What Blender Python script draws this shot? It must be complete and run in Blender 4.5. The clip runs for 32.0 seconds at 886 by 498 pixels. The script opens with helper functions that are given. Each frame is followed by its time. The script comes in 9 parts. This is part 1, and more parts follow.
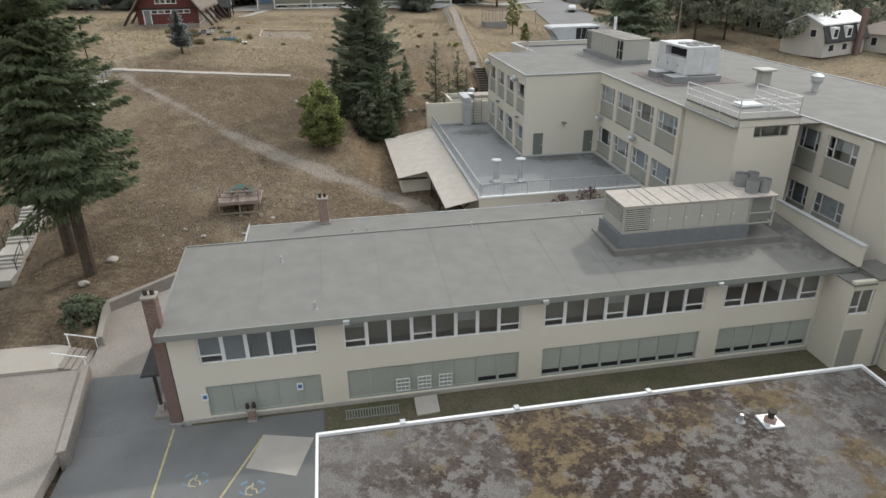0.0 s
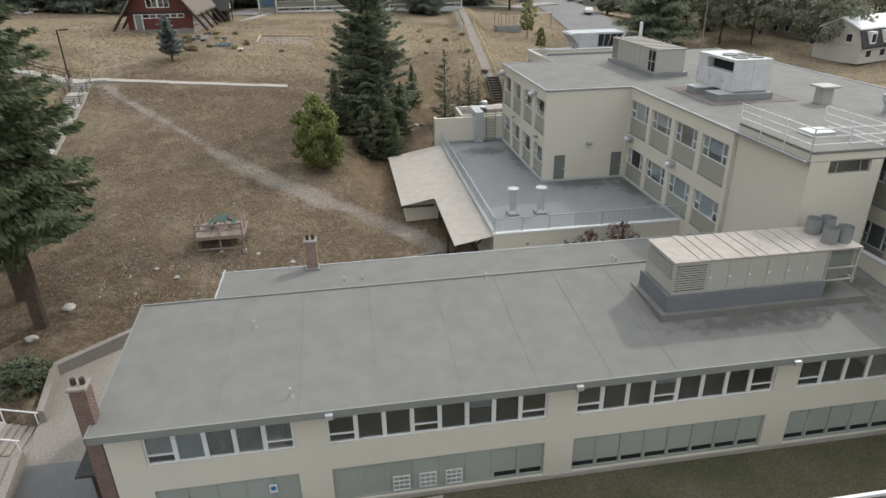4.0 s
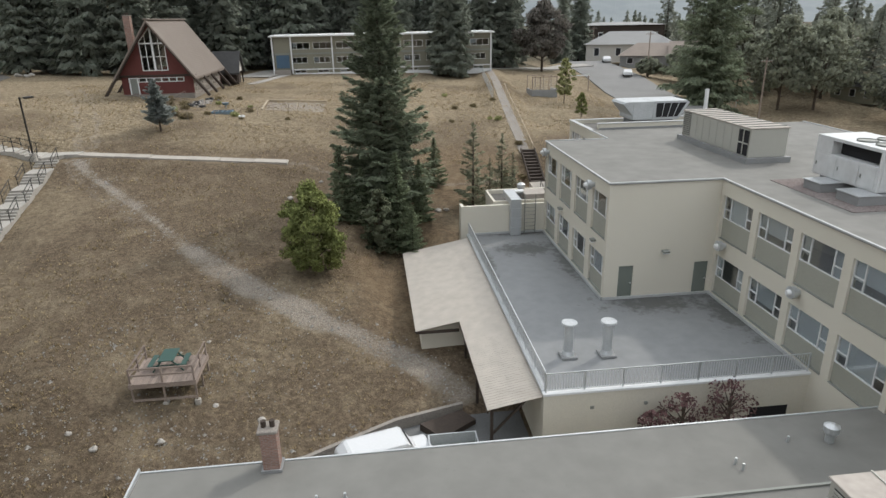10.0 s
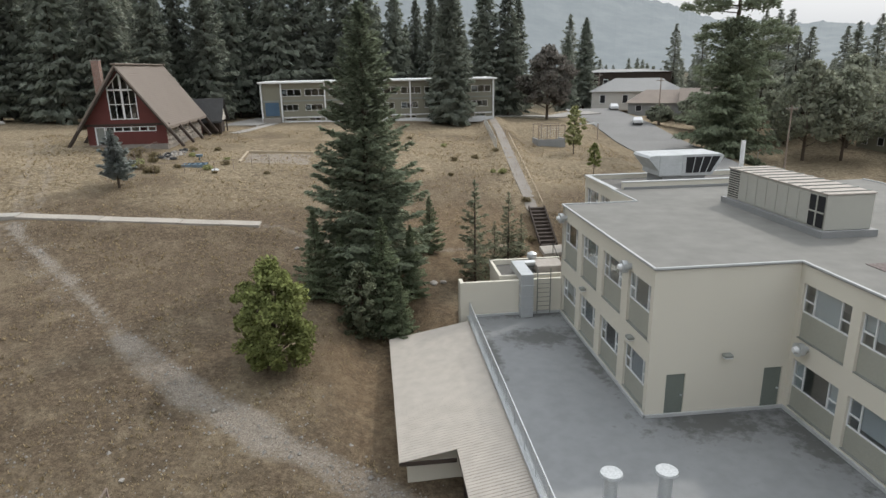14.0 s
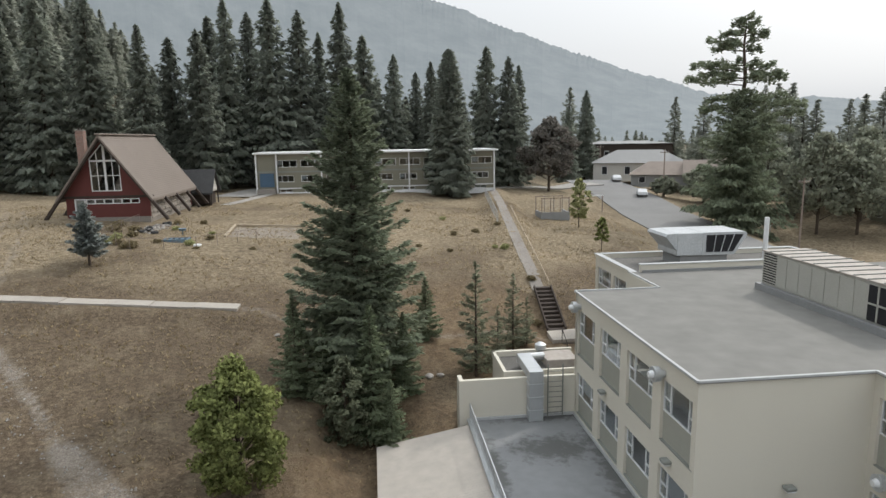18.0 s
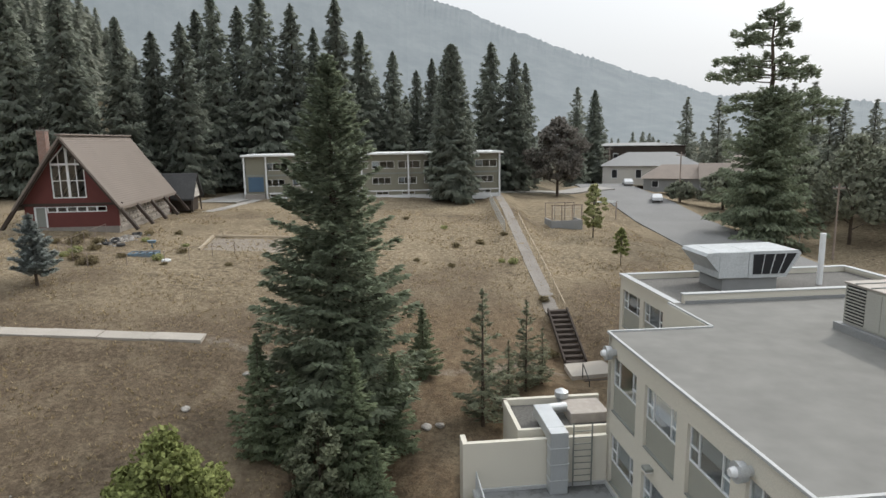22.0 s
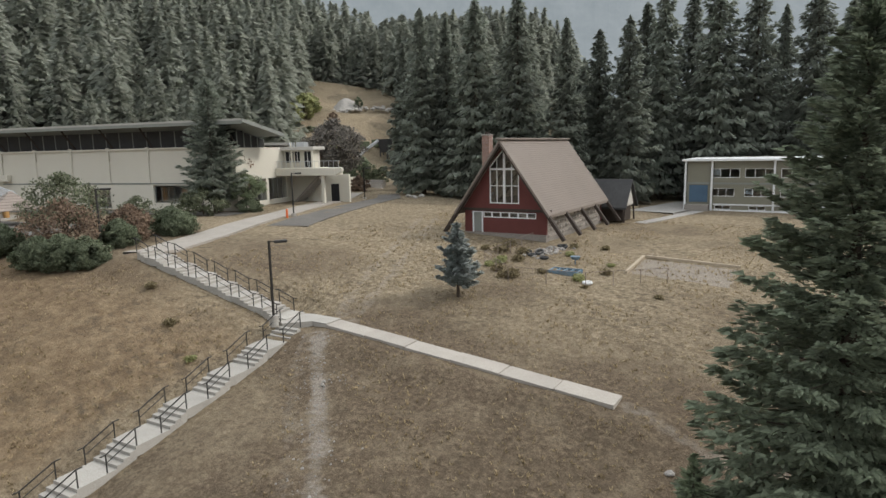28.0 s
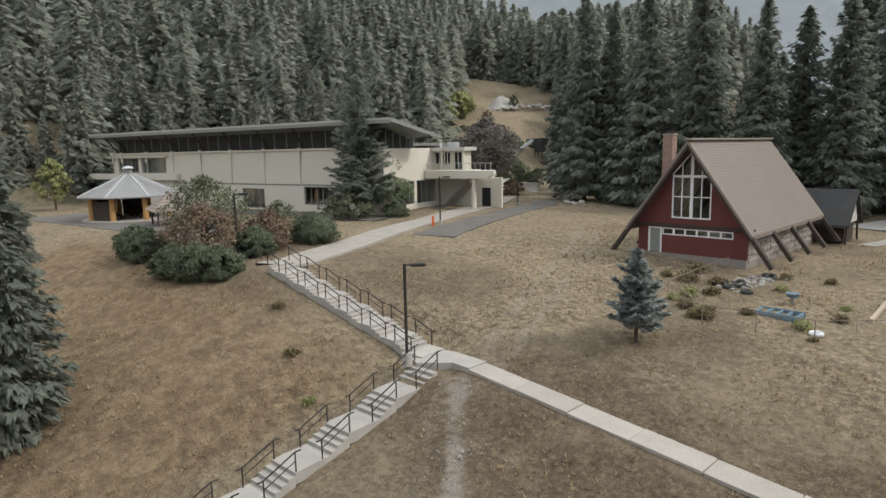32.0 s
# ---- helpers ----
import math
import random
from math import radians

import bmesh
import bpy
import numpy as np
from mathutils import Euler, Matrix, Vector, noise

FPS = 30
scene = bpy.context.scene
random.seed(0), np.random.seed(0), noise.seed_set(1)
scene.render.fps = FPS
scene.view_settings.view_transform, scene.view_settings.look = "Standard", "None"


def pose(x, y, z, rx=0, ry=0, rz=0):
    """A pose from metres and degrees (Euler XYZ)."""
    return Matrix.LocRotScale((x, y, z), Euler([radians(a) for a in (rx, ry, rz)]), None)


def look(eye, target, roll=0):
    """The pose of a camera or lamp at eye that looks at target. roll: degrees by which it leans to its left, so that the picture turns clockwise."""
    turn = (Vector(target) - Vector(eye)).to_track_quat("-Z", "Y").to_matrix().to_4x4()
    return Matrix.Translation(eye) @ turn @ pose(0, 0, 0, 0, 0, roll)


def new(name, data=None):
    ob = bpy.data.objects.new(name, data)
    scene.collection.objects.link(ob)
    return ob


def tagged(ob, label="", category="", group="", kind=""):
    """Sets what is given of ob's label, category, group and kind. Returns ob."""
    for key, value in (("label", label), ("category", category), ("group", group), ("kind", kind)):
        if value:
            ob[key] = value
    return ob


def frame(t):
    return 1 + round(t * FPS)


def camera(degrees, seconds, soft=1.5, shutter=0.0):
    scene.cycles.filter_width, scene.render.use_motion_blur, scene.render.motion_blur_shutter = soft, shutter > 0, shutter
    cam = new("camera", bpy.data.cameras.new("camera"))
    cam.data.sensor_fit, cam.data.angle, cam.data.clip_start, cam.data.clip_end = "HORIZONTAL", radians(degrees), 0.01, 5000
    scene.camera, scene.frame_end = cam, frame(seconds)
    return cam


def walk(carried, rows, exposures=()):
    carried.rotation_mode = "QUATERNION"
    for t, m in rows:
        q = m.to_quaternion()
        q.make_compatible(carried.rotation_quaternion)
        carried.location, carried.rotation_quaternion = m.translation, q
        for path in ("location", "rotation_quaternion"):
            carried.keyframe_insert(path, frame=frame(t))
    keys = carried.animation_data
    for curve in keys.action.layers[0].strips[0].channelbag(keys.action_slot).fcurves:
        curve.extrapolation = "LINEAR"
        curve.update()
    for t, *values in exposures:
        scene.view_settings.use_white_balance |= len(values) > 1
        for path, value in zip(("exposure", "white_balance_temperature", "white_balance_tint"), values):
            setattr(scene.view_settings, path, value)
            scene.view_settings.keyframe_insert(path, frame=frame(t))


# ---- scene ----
cam = camera(70.0, 32.0)
PATH = [
    (0, (0.93, -32.079, 20.627), (0.914, -30.266, 19.783), -0.9),
    (0.5, (0.952, -31.219, 20.62), (0.935, -29.406, 19.775), -1.0),
    (1, (0.952, -30.415, 20.6), (0.935, -28.601, 19.756), -0.9),
    (1.5, (0.96, -29.732, 20.599), (0.942, -27.919, 19.756), -0.9),
    (2, (1.009, -29.117, 20.589), (0.989, -27.303, 19.747), -1.0),
    (2.5, (0.976, -28.286, 20.59), (0.958, -26.472, 19.747), -1.0),
    (3, (1.002, -27.239, 20.563), (0.982, -25.426, 19.72), -1.0),
    (3.5, (0.973, -26.061, 20.555), (0.948, -24.247, 19.712), -1.0),
    (5.5, (0.838, -21.752, 20.462), (0.721, -19.94, 19.622), -1.2),
    (6, (0.808, -20.78, 20.46), (0.69, -18.97, 19.619), -1.2),
    (6.5, (0.77, -19.829, 20.463), (0.651, -18.016, 19.628), -1.2),
    (7, (0.719, -18.777, 20.461), (0.6, -16.938, 19.683), -1.2),
    (7.5, (0.623, -17.575, 20.478), (0.506, -15.708, 19.77), -1.1),
    (8, (0.579, -16.322, 20.415), (0.461, -14.449, 19.725), -1.1),
    (8.5, (0.566, -15.03, 20.334), (0.446, -13.156, 19.646), -1.1),
    (9, (0.494, -13.834, 20.269), (0.375, -11.96, 19.581), -1.1),
    (9.5, (0.421, -12.644, 20.177), (0.303, -10.769, 19.491), -1.0),
    (10, (0.422, -11.409, 20.111), (0.302, -9.534, 19.426), -1.1),
    (10.5, (0.325, -10.113, 20.029), (0.206, -8.237, 19.346), -1.0),
    (11, (0.294, -8.861, 19.957), (0.175, -6.985, 19.276), -0.9),
    (11.5, (0.284, -7.515, 19.905), (0.163, -5.638, 19.225), -1.0),
    (12, (0.264, -6.168, 19.861), (0.144, -4.29, 19.182), -1.0),
    (12.5, (0.242, -4.894, 19.837), (0.121, -3.017, 19.156), -1.0),
    (13, (0.272, -3.757, 19.83), (0.149, -1.876, 19.16), -1.1),
    (13.5, (0.226, -2.886, 19.794), (0.104, -0.989, 19.172), -1.0),
    (14, (0.305, -2.038, 19.642), (0.179, -0.12, 19.089), -1.1),
    (14.5, (0.264, -1.379, 19.665), (0.139, 0.557, 19.177), -1.0),
    (15, (0.245, -0.72, 19.624), (0.121, 1.233, 19.209), -1.0),
    (15.5, (0.274, -0.096, 19.649), (0.15, 1.869, 19.297), -1.0),
    (17.5, (0.275, 2.362, 19.617), (0.148, 4.328, 19.273), -0.9),
    (18, (0.221, 3.065, 19.653), (0.094, 5.031, 19.308), -0.9),
    (18.5, (0.172, 3.791, 19.669), (0.046, 5.757, 19.324), -0.9),
    (19, (0.144, 4.561, 19.668), (0.018, 6.527, 19.324), -0.8),
    (19.5, (0.115, 5.448, 19.639), (-0.01, 7.415, 19.297), -0.8),
    (20, (0.039, 6.302, 19.692), (-0.086, 8.268, 19.349), -0.8),
    (20.5, (-0.031, 7.279, 19.727), (-0.156, 9.245, 19.383), -0.8),
    (21, (-0.135, 8.325, 19.737), (-0.258, 10.292, 19.394), -0.8),
    (21.5, (-0.109, 9.403, 19.693), (-0.235, 11.37, 19.352), -0.8),
    (22, (-0.131, 10.55, 19.681), (-0.265, 12.516, 19.34), -0.8),
    (22.5, (-0.273, 11.588, 19.719), (-0.463, 13.55, 19.378), -0.9),
    (23, (-0.401, 12.603, 19.763), (-0.702, 14.551, 19.424), -1.0),
    (23.5, (-0.516, 13.647, 19.708), (-0.922, 15.577, 19.373), -1.1),
    (24, (-0.766, 14.545, 19.706), (-1.274, 16.451, 19.375), -1.1),
    (24.5, (-0.929, 15.59, 19.6), (-1.545, 17.465, 19.275), -1.2),
    (25, (-1.487, 16.439, 19.768), (-2.201, 18.278, 19.441), -1.2),
    (25.5, (-2.021, 17.304, 19.854), (-2.83, 19.104, 19.527), -1.1),
    (27.5, (-4.219, 20.418, 19.912), (-5.439, 21.971, 19.595), -1.2),
    (28, (-4.927, 21.061, 19.893), (-6.242, 22.534, 19.579), -1.3),
    (28.5, (-5.623, 21.665, 19.93), (-7.023, 23.059, 19.619), -1.3),
    (29, (-6.338, 22.353, 19.952), (-7.773, 23.712, 19.643), -1.3),
    (29.5, (-7.081, 23.043, 20.007), (-8.517, 24.4, 19.696), -1.3),
    (30, (-7.984, 23.762, 19.991), (-9.42, 25.12, 19.681), -1.2),
    (30.5, (-8.851, 24.527, 20.076), (-10.328, 25.838, 19.765), -1.2),
    (31, (-9.834, 25.278, 20.101), (-11.362, 26.53, 19.792), -1.2),
    (31.5, (-10.803, 25.952, 20.158), (-12.381, 27.141, 19.849), -1.2),
    (32, (-11.697, 26.572, 20.22), (-13.322, 27.696, 19.912), -1.2),
]
walk(cam, [(t, look(eye, target, roll)) for t, eye, target, roll in PATH])

# ---- light ----
YAW = radians(10.0)                      # the campus grid is turned ten degrees from the world
RZ = Matrix.Rotation(YAW, 4, "Z")
SUN_EL, SUN_AZ = radians(42), math.atan2(0.56, 0.83) + YAW
world = bpy.data.worlds.new("hazy_sky")
scene.world = world
world.use_nodes = True
wn, wl = world.node_tree.nodes, world.node_tree.links
wn.clear()
sky = wn.new("ShaderNodeTexSky")
sky.sky_type, sky.sun_disc = "NISHITA", False
sky.sun_elevation, sky.sun_rotation = SUN_EL, math.pi / 2 - SUN_AZ
sky.dust_density, sky.air_density, sky.ozone_density = 6.0, 1.6, 1.0
grey = wn.new("ShaderNodeHueSaturation")
grey.inputs["Saturation"].default_value = 0.25
back = wn.new("ShaderNodeBackground")
back.inputs["Strength"].default_value = 0.15
haze = wn.new("ShaderNodeMix")             # smoke evens the sky out to a pale grey
haze.data_type = "RGBA"
haze.inputs[0].default_value = 0.72
co_w, sep = wn.new("ShaderNodeTexCoord"), wn.new("ShaderNodeSeparateXYZ")
zen = wn.new("ShaderNodeMapRange")          # an overcast sky is brighter overhead than at the horizon
zen.inputs["From Min"].default_value, zen.inputs["From Max"].default_value = 0.12, 1.0
zen.inputs["To Min"].default_value, zen.inputs["To Max"].default_value = 1.0, 2.25
tint = wn.new("ShaderNodeVectorMath")
tint.operation = "SCALE"
tint.inputs[0].default_value = (5.33, 5.6, 5.9)
wl.new(co_w.outputs["Generated"], sep.inputs[0])
wl.new(sep.outputs["Z"], zen.inputs["Value"])
wl.new(zen.outputs[0], tint.inputs["Scale"])
wl.new(tint.outputs[0], haze.inputs["B"])
wout = wn.new("ShaderNodeOutputWorld")
wl.new(sky.outputs[0], grey.inputs["Color"])
wl.new(grey.outputs[0], haze.inputs["A"])
wl.new(haze.outputs["Result"], back.inputs["Color"])
wl.new(back.outputs[0], wout.inputs[0])
sun = new("sun", bpy.data.lights.new("sun", "SUN"))
sun.data.energy, sun.data.angle, sun.data.color = 1.6, radians(2.5), (1.0, 0.95, 0.88)
sdir = Vector((math.cos(SUN_EL) * math.cos(SUN_AZ), math.cos(SUN_EL) * math.sin(SUN_AZ), math.sin(SUN_EL)))
sun.matrix_basis = look(tuple(sdir * 300), (0, 0, 0))


# ---- materials ----
def mat(name, col, rough=0.8, var=0.12, scale=2.0, fine=40.0, bump=0.15, metal=0.0, col2=None, spec=0.3, island=0.0, rnd=0.0, streak=0.0):
    """A painted or raw surface with stains at a broad scale, grain at a fine one and a little relief."""
    m = bpy.data.materials.new(name)
    m.use_nodes = True
    n, l = m.node_tree.nodes, m.node_tree.links
    b = n["Principled BSDF"]
    b.inputs["Roughness"].default_value, b.inputs["Metallic"].default_value = rough, metal
    b.inputs["Specular IOR Level"].default_value = spec
    co = n.new("ShaderNodeTexCoord")
    n1, n2 = n.new("ShaderNodeTexNoise"), n.new("ShaderNodeTexNoise")
    n1.inputs["Scale"].default_value, n1.inputs["Detail"].default_value = scale, 6
    n2.inputs["Scale"].default_value, n2.inputs["Detail"].default_value = fine, 4
    if streak:
        mp = n.new("ShaderNodeMapping")
        mp.inputs["Scale"].default_value = (1, 1, 1 / streak)
        l.new(co.outputs["Object"], mp.inputs[0])
        l.new(mp.outputs[0], n1.inputs["Vector"])
    else:
        l.new(co.outputs["Object"], n1.inputs["Vector"])
    l.new(co.outputs["Object"], n2.inputs["Vector"])
    ramp = n.new("ShaderNodeValToRGB")
    c2 = col2 or tuple(c * 0.62 for c in col)
    ramp.color_ramp.elements[0].color, ramp.color_ramp.elements[1].color = (*c2, 1), (*col, 1)
    ramp.color_ramp.elements[0].position, ramp.color_ramp.elements[1].position = 0.5 - 0.35, 0.5 + 0.12
    mixf = n.new("ShaderNodeMix")
    mixf.data_type = "RGBA"
    mixf.inputs[0].default_value = min(1.0, var * 4)
    mixf.inputs["A"].default_value = (*col, 1)
    l.new(n1.outputs[0], ramp.inputs[0])
    l.new(ramp.outputs[0], mixf.inputs["B"])
    hs = n.new("ShaderNodeHueSaturation")
    l.new(mixf.outputs["Result"], hs.inputs["Color"])
    mr = n.new("ShaderNodeMapRange")
    mr.inputs["To Min"].default_value, mr.inputs["To Max"].default_value = 1 - var * 1.5, 1 + var * 1.5
    mr.inputs["From Min"].default_value, mr.inputs["From Max"].default_value = 0.3, 0.7
    l.new(n2.outputs[0], mr.inputs["Value"])
    last = mr.outputs[0]
    for amount, node, out in ((island, "ShaderNodeNewGeometry", "Random Per Island"), (rnd, "ShaderNodeObjectInfo", "Random")):
        if amount:
            g = n.new(node)
            m2 = n.new("ShaderNodeMapRange")
            m2.inputs["To Min"].default_value, m2.inputs["To Max"].default_value = 1 - amount, 1 + amount
            mul = n.new("ShaderNodeMath")
            mul.operation = "MULTIPLY"
            l.new(g.outputs[out], m2.inputs["Value"])
            l.new(m2.outputs[0], mul.inputs[0])
            l.new(last, mul.inputs[1])
            last = mul.outputs[0]
    l.new(last, hs.inputs["Value"])
    l.new(hs.outputs[0], b.inputs["Base Color"])
    if bump:
        bp = n.new("ShaderNodeBump")
        bp.inputs["Strength"].default_value, bp.inputs["Distance"].default_value = bump, 0.02
        l.new(n2.outputs[0], bp.inputs["Height"])
        l.new(bp.outputs[0], b.inputs["Normal"])
    return m


def leaf_mat(name, col, island=0.4, rnd=0.0, through_=0.35):
    """Foliage: matt leaves that let some light through, each clump of its own tone."""
    m = mat(name, col, 0.85, 0.2, 0.5, 8, 0, island=island, rnd=rnd, spec=0.06)
    n, l = m.node_tree.nodes, m.node_tree.links
    b = n["Principled BSDF"]
    tr, mx = n.new("ShaderNodeBsdfTranslucent"), n.new("ShaderNodeMixShader")
    mx.inputs[0].default_value = through_
    l.new(b.inputs["Base Color"].links[0].from_socket, tr.inputs[0])
    l.new(b.outputs[0], mx.inputs[1])
    l.new(tr.outputs[0], mx.inputs[2])
    l.new(mx.outputs[0], n["Material Output"].inputs[0])
    return m


def moss_mat():
    """A gravel roof: grey stones, ochre moss and near-black clumps in patches."""
    m = bpy.data.materials.new("mossy_gravel_roof")
    m.use_nodes = True
    n, l = m.node_tree.nodes, m.node_tree.links
    b = n["Principled BSDF"]
    b.inputs["Roughness"].default_value, b.inputs["Specular IOR Level"].default_value = 0.95, 0.15
    tc = n.new("ShaderNodeTexCoord")

    def tex(scale, detail, rough=0.6, off=0.0):
        mp = n.new("ShaderNodeMapping")
        mp.inputs["Location"].default_value = (off, off * 0.7, 0)
        t = n.new("ShaderNodeTexNoise")
        t.inputs["Scale"].default_value, t.inputs["Detail"].default_value, t.inputs["Roughness"].default_value = scale, detail, rough
        l.new(tc.outputs["Object"], mp.inputs[0])
        l.new(mp.outputs[0], t.inputs["Vector"])
        return t.outputs[0]

    def ramp(src, *stops):
        r = n.new("ShaderNodeValToRGB")
        while len(r.color_ramp.elements) < len(stops):
            r.color_ramp.elements.new(0.5)
        for e, (p, c) in zip(r.color_ramp.elements, stops):
            e.position, e.color = p, (*c, 1)
        l.new(src, r.inputs[0])
        return r.outputs[0]

    def mix(f, a, c):
        x = n.new("ShaderNodeMix")
        x.data_type = "RGBA"
        l.new(f, x.inputs[0])
        l.new(a, x.inputs["A"])
        l.new(c, x.inputs["B"])
        return x.outputs["Result"]

    gravel = ramp(tex(16, 6, 0.8), (0.3, (0.075, 0.07, 0.066)), (0.5, (0.15, 0.141, 0.132)), (0.7, (0.27, 0.26, 0.25)))
    ochre = ramp(tex(9, 6, 0.8, 3), (0.3, (0.085, 0.06, 0.031)), (0.6, (0.17, 0.135, 0.083)))
    dark = ramp(tex(7, 6, 0.8, 5), (0.35, (0.018, 0.014, 0.012)), (0.7, (0.10, 0.075, 0.06)))
    col = mix(ramp(tex(0.19, 5, 0.65, 11), (0.52, (0, 0, 0)), (0.57, (1, 1, 1))), gravel, ochre)
    clump = n.new("ShaderNodeMath")
    clump.operation = "MULTIPLY"
    l.new(ramp(tex(0.16, 4, 0.6, 2), (0.42, (0.25, 0.25, 0.25)), (0.58, (1, 1, 1))), clump.inputs[0])
    l.new(ramp(tex(1.6, 7, 0.72, 8), (0.44, (0, 0, 0)), (0.52, (1, 1, 1))), clump.inputs[1])
    col = mix(clump.outputs[0], col, dark)
    l.new(col, b.inputs["Base Color"])
    bp = n.new("ShaderNodeBump")
    bp.inputs["Strength"].default_value, bp.inputs["Distance"].default_value = 0.8, 0.06
    l.new(tex(8, 6, 0.8), bp.inputs["Height"])
    l.new(bp.outputs[0], b.inputs["Normal"])
    return m


def stained(m, spots, most=0.85):
    """Dark mossy water stains spread over a coated deck, thickest in two low spots."""
    n, l = m.node_tree.nodes, m.node_tree.links
    b = n["Principled BSDF"]
    old = b.inputs["Base Color"].links[0].from_socket
    tc = n.new("ShaderNodeTexCoord")
    total = None
    for (cx, cy), (sx, sy) in spots:
        mp, gr = n.new("ShaderNodeMapping"), n.new("ShaderNodeTexGradient")
        gr.gradient_type = "SPHERICAL"
        mp.inputs["Scale"].default_value = (1 / sx, 1 / sy, 0.01)
        mp.inputs["Location"].default_value = (-cx / sx, -cy / sy, 0)
        l.new(tc.outputs["Object"], mp.inputs[0])
        l.new(mp.outputs[0], gr.inputs[0])
        if total is None:
            total = gr.outputs["Fac"]
        else:
            mx = n.new("ShaderNodeMath")
            mx.operation = "MAXIMUM"
            l.new(total, mx.inputs[0])
            l.new(gr.outputs["Fac"], mx.inputs[1])
            total = mx.outputs[0]
    t = n.new("ShaderNodeTexNoise")
    t.inputs["Scale"].default_value, t.inputs["Detail"].default_value, t.inputs["Roughness"].default_value = 1.5, 10, 0.72
    l.new(tc.outputs["Object"], t.inputs["Vector"])
    sh = n.new("ShaderNodeMapRange")
    sh.inputs["From Min"].default_value, sh.inputs["From Max"].default_value = 0.35, 0.65
    sh.inputs["To Max"].default_value = 0.8
    l.new(t.outputs[0], sh.inputs["Value"])
    ad = n.new("ShaderNodeMath")
    l.new(total, ad.inputs[0])
    l.new(sh.outputs[0], ad.inputs[1])
    mr = n.new("ShaderNodeMapRange")
    mr.inputs["From Min"].default_value, mr.inputs["From Max"].default_value = 0.72, 1.15
    mr.inputs["To Max"].default_value = most
    l.new(ad.outputs[0], mr.inputs["Value"])
    x = n.new("ShaderNodeMix")
    x.data_type = "RGBA"
    x.inputs["B"].default_value = (0.05, 0.05, 0.043, 1)
    l.new(mr.outputs[0], x.inputs[0])
    l.new(old, x.inputs["A"])
    l.new(x.outputs["Result"], b.inputs["Base Color"])
    return m


# centres and reach of the stains, from the terrace block's base
STAINS = (((3.4, 3.2), (5.5, 3.0)), ((7.4, 0.6), (2.4, 6.0)), ((-2.0, 13.6), (4.6, 2.4)), ((0.3, 11.0), (1.5, 8.0)), ((-5.6, 12.0), (0.9, 7.0)), ((-1.0, 17.4), (6.0, 1.0)))


# the same for the wing's roof, round the air unit and along the gutters
WING_STAINS = (((11.0, -1.5), (7.5, 1.1)), ((17.6, 1.0), (2.2, 5.0)), ((19.0, -2.0), (2.5, 2.5)))


def coursed(m):
    """Brick courses with pale joints on upright faces."""
    n, l = m.node_tree.nodes, m.node_tree.links
    b = n["Principled BSDF"]
    old = b.inputs["Base Color"].links[0].from_socket
    tc, sp, ad, cb, br = (n.new("ShaderNode" + k) for k in ("TexCoord", "SeparateXYZ", "Math", "CombineXYZ", "TexBrick"))
    l.new(tc.outputs["Object"], sp.inputs[0])
    l.new(sp.outputs["X"], ad.inputs[0])
    l.new(sp.outputs["Y"], ad.inputs[1])
    l.new(ad.outputs[0], cb.inputs["X"])
    l.new(sp.outputs["Z"], cb.inputs["Y"])
    l.new(cb.outputs[0], br.inputs["Vector"])
    br.inputs["Scale"].default_value = 1.0
    br.inputs["Brick Width"].default_value, br.inputs["Row Height"].default_value, br.inputs["Mortar Size"].default_value = 0.2, 0.075, 0.007
    br.inputs["Mortar"].default_value = (0.30, 0.28, 0.26, 1)
    l.new(old, br.inputs["Color1"])
    hs = n.new("ShaderNodeHueSaturation")
    hs.inputs["Value"].default_value = 0.72
    l.new(old, hs.inputs["Color"])
    l.new(hs.outputs[0], br.inputs["Color2"])
    l.new(br.outputs["Color"], b.inputs["Base Color"])
    return m


def glass_mat(name, tint, gloss=0.05):
    """A thin pane: clear with a sky reflection that grows at grazing angles."""
    m = bpy.data.materials.new(name)
    m.use_nodes = True
    n, l = m.node_tree.nodes, m.node_tree.links
    n.clear()
    t, g, x, f, o = (n.new("ShaderNode" + k) for k in ("BsdfTransparent", "BsdfGlossy", "MixShader", "LayerWeight", "OutputMaterial"))
    t.inputs[0].default_value = (*tint, 1)
    g.inputs["Roughness"].default_value = gloss
    f.inputs[0].default_value = 0.35
    mr = n.new("ShaderNodeMapRange")
    mr.inputs["To Min"].default_value, mr.inputs["To Max"].default_value = 0.05, 0.45
    l.new(f.outputs["Facing"], mr.inputs["Value"])
    l.new(mr.outputs[0], x.inputs[0])
    l.new(t.outputs[0], x.inputs[1])
    l.new(g.outputs[0], x.inputs[2])
    l.new(x.outputs[0], o.inputs[0])
    return m


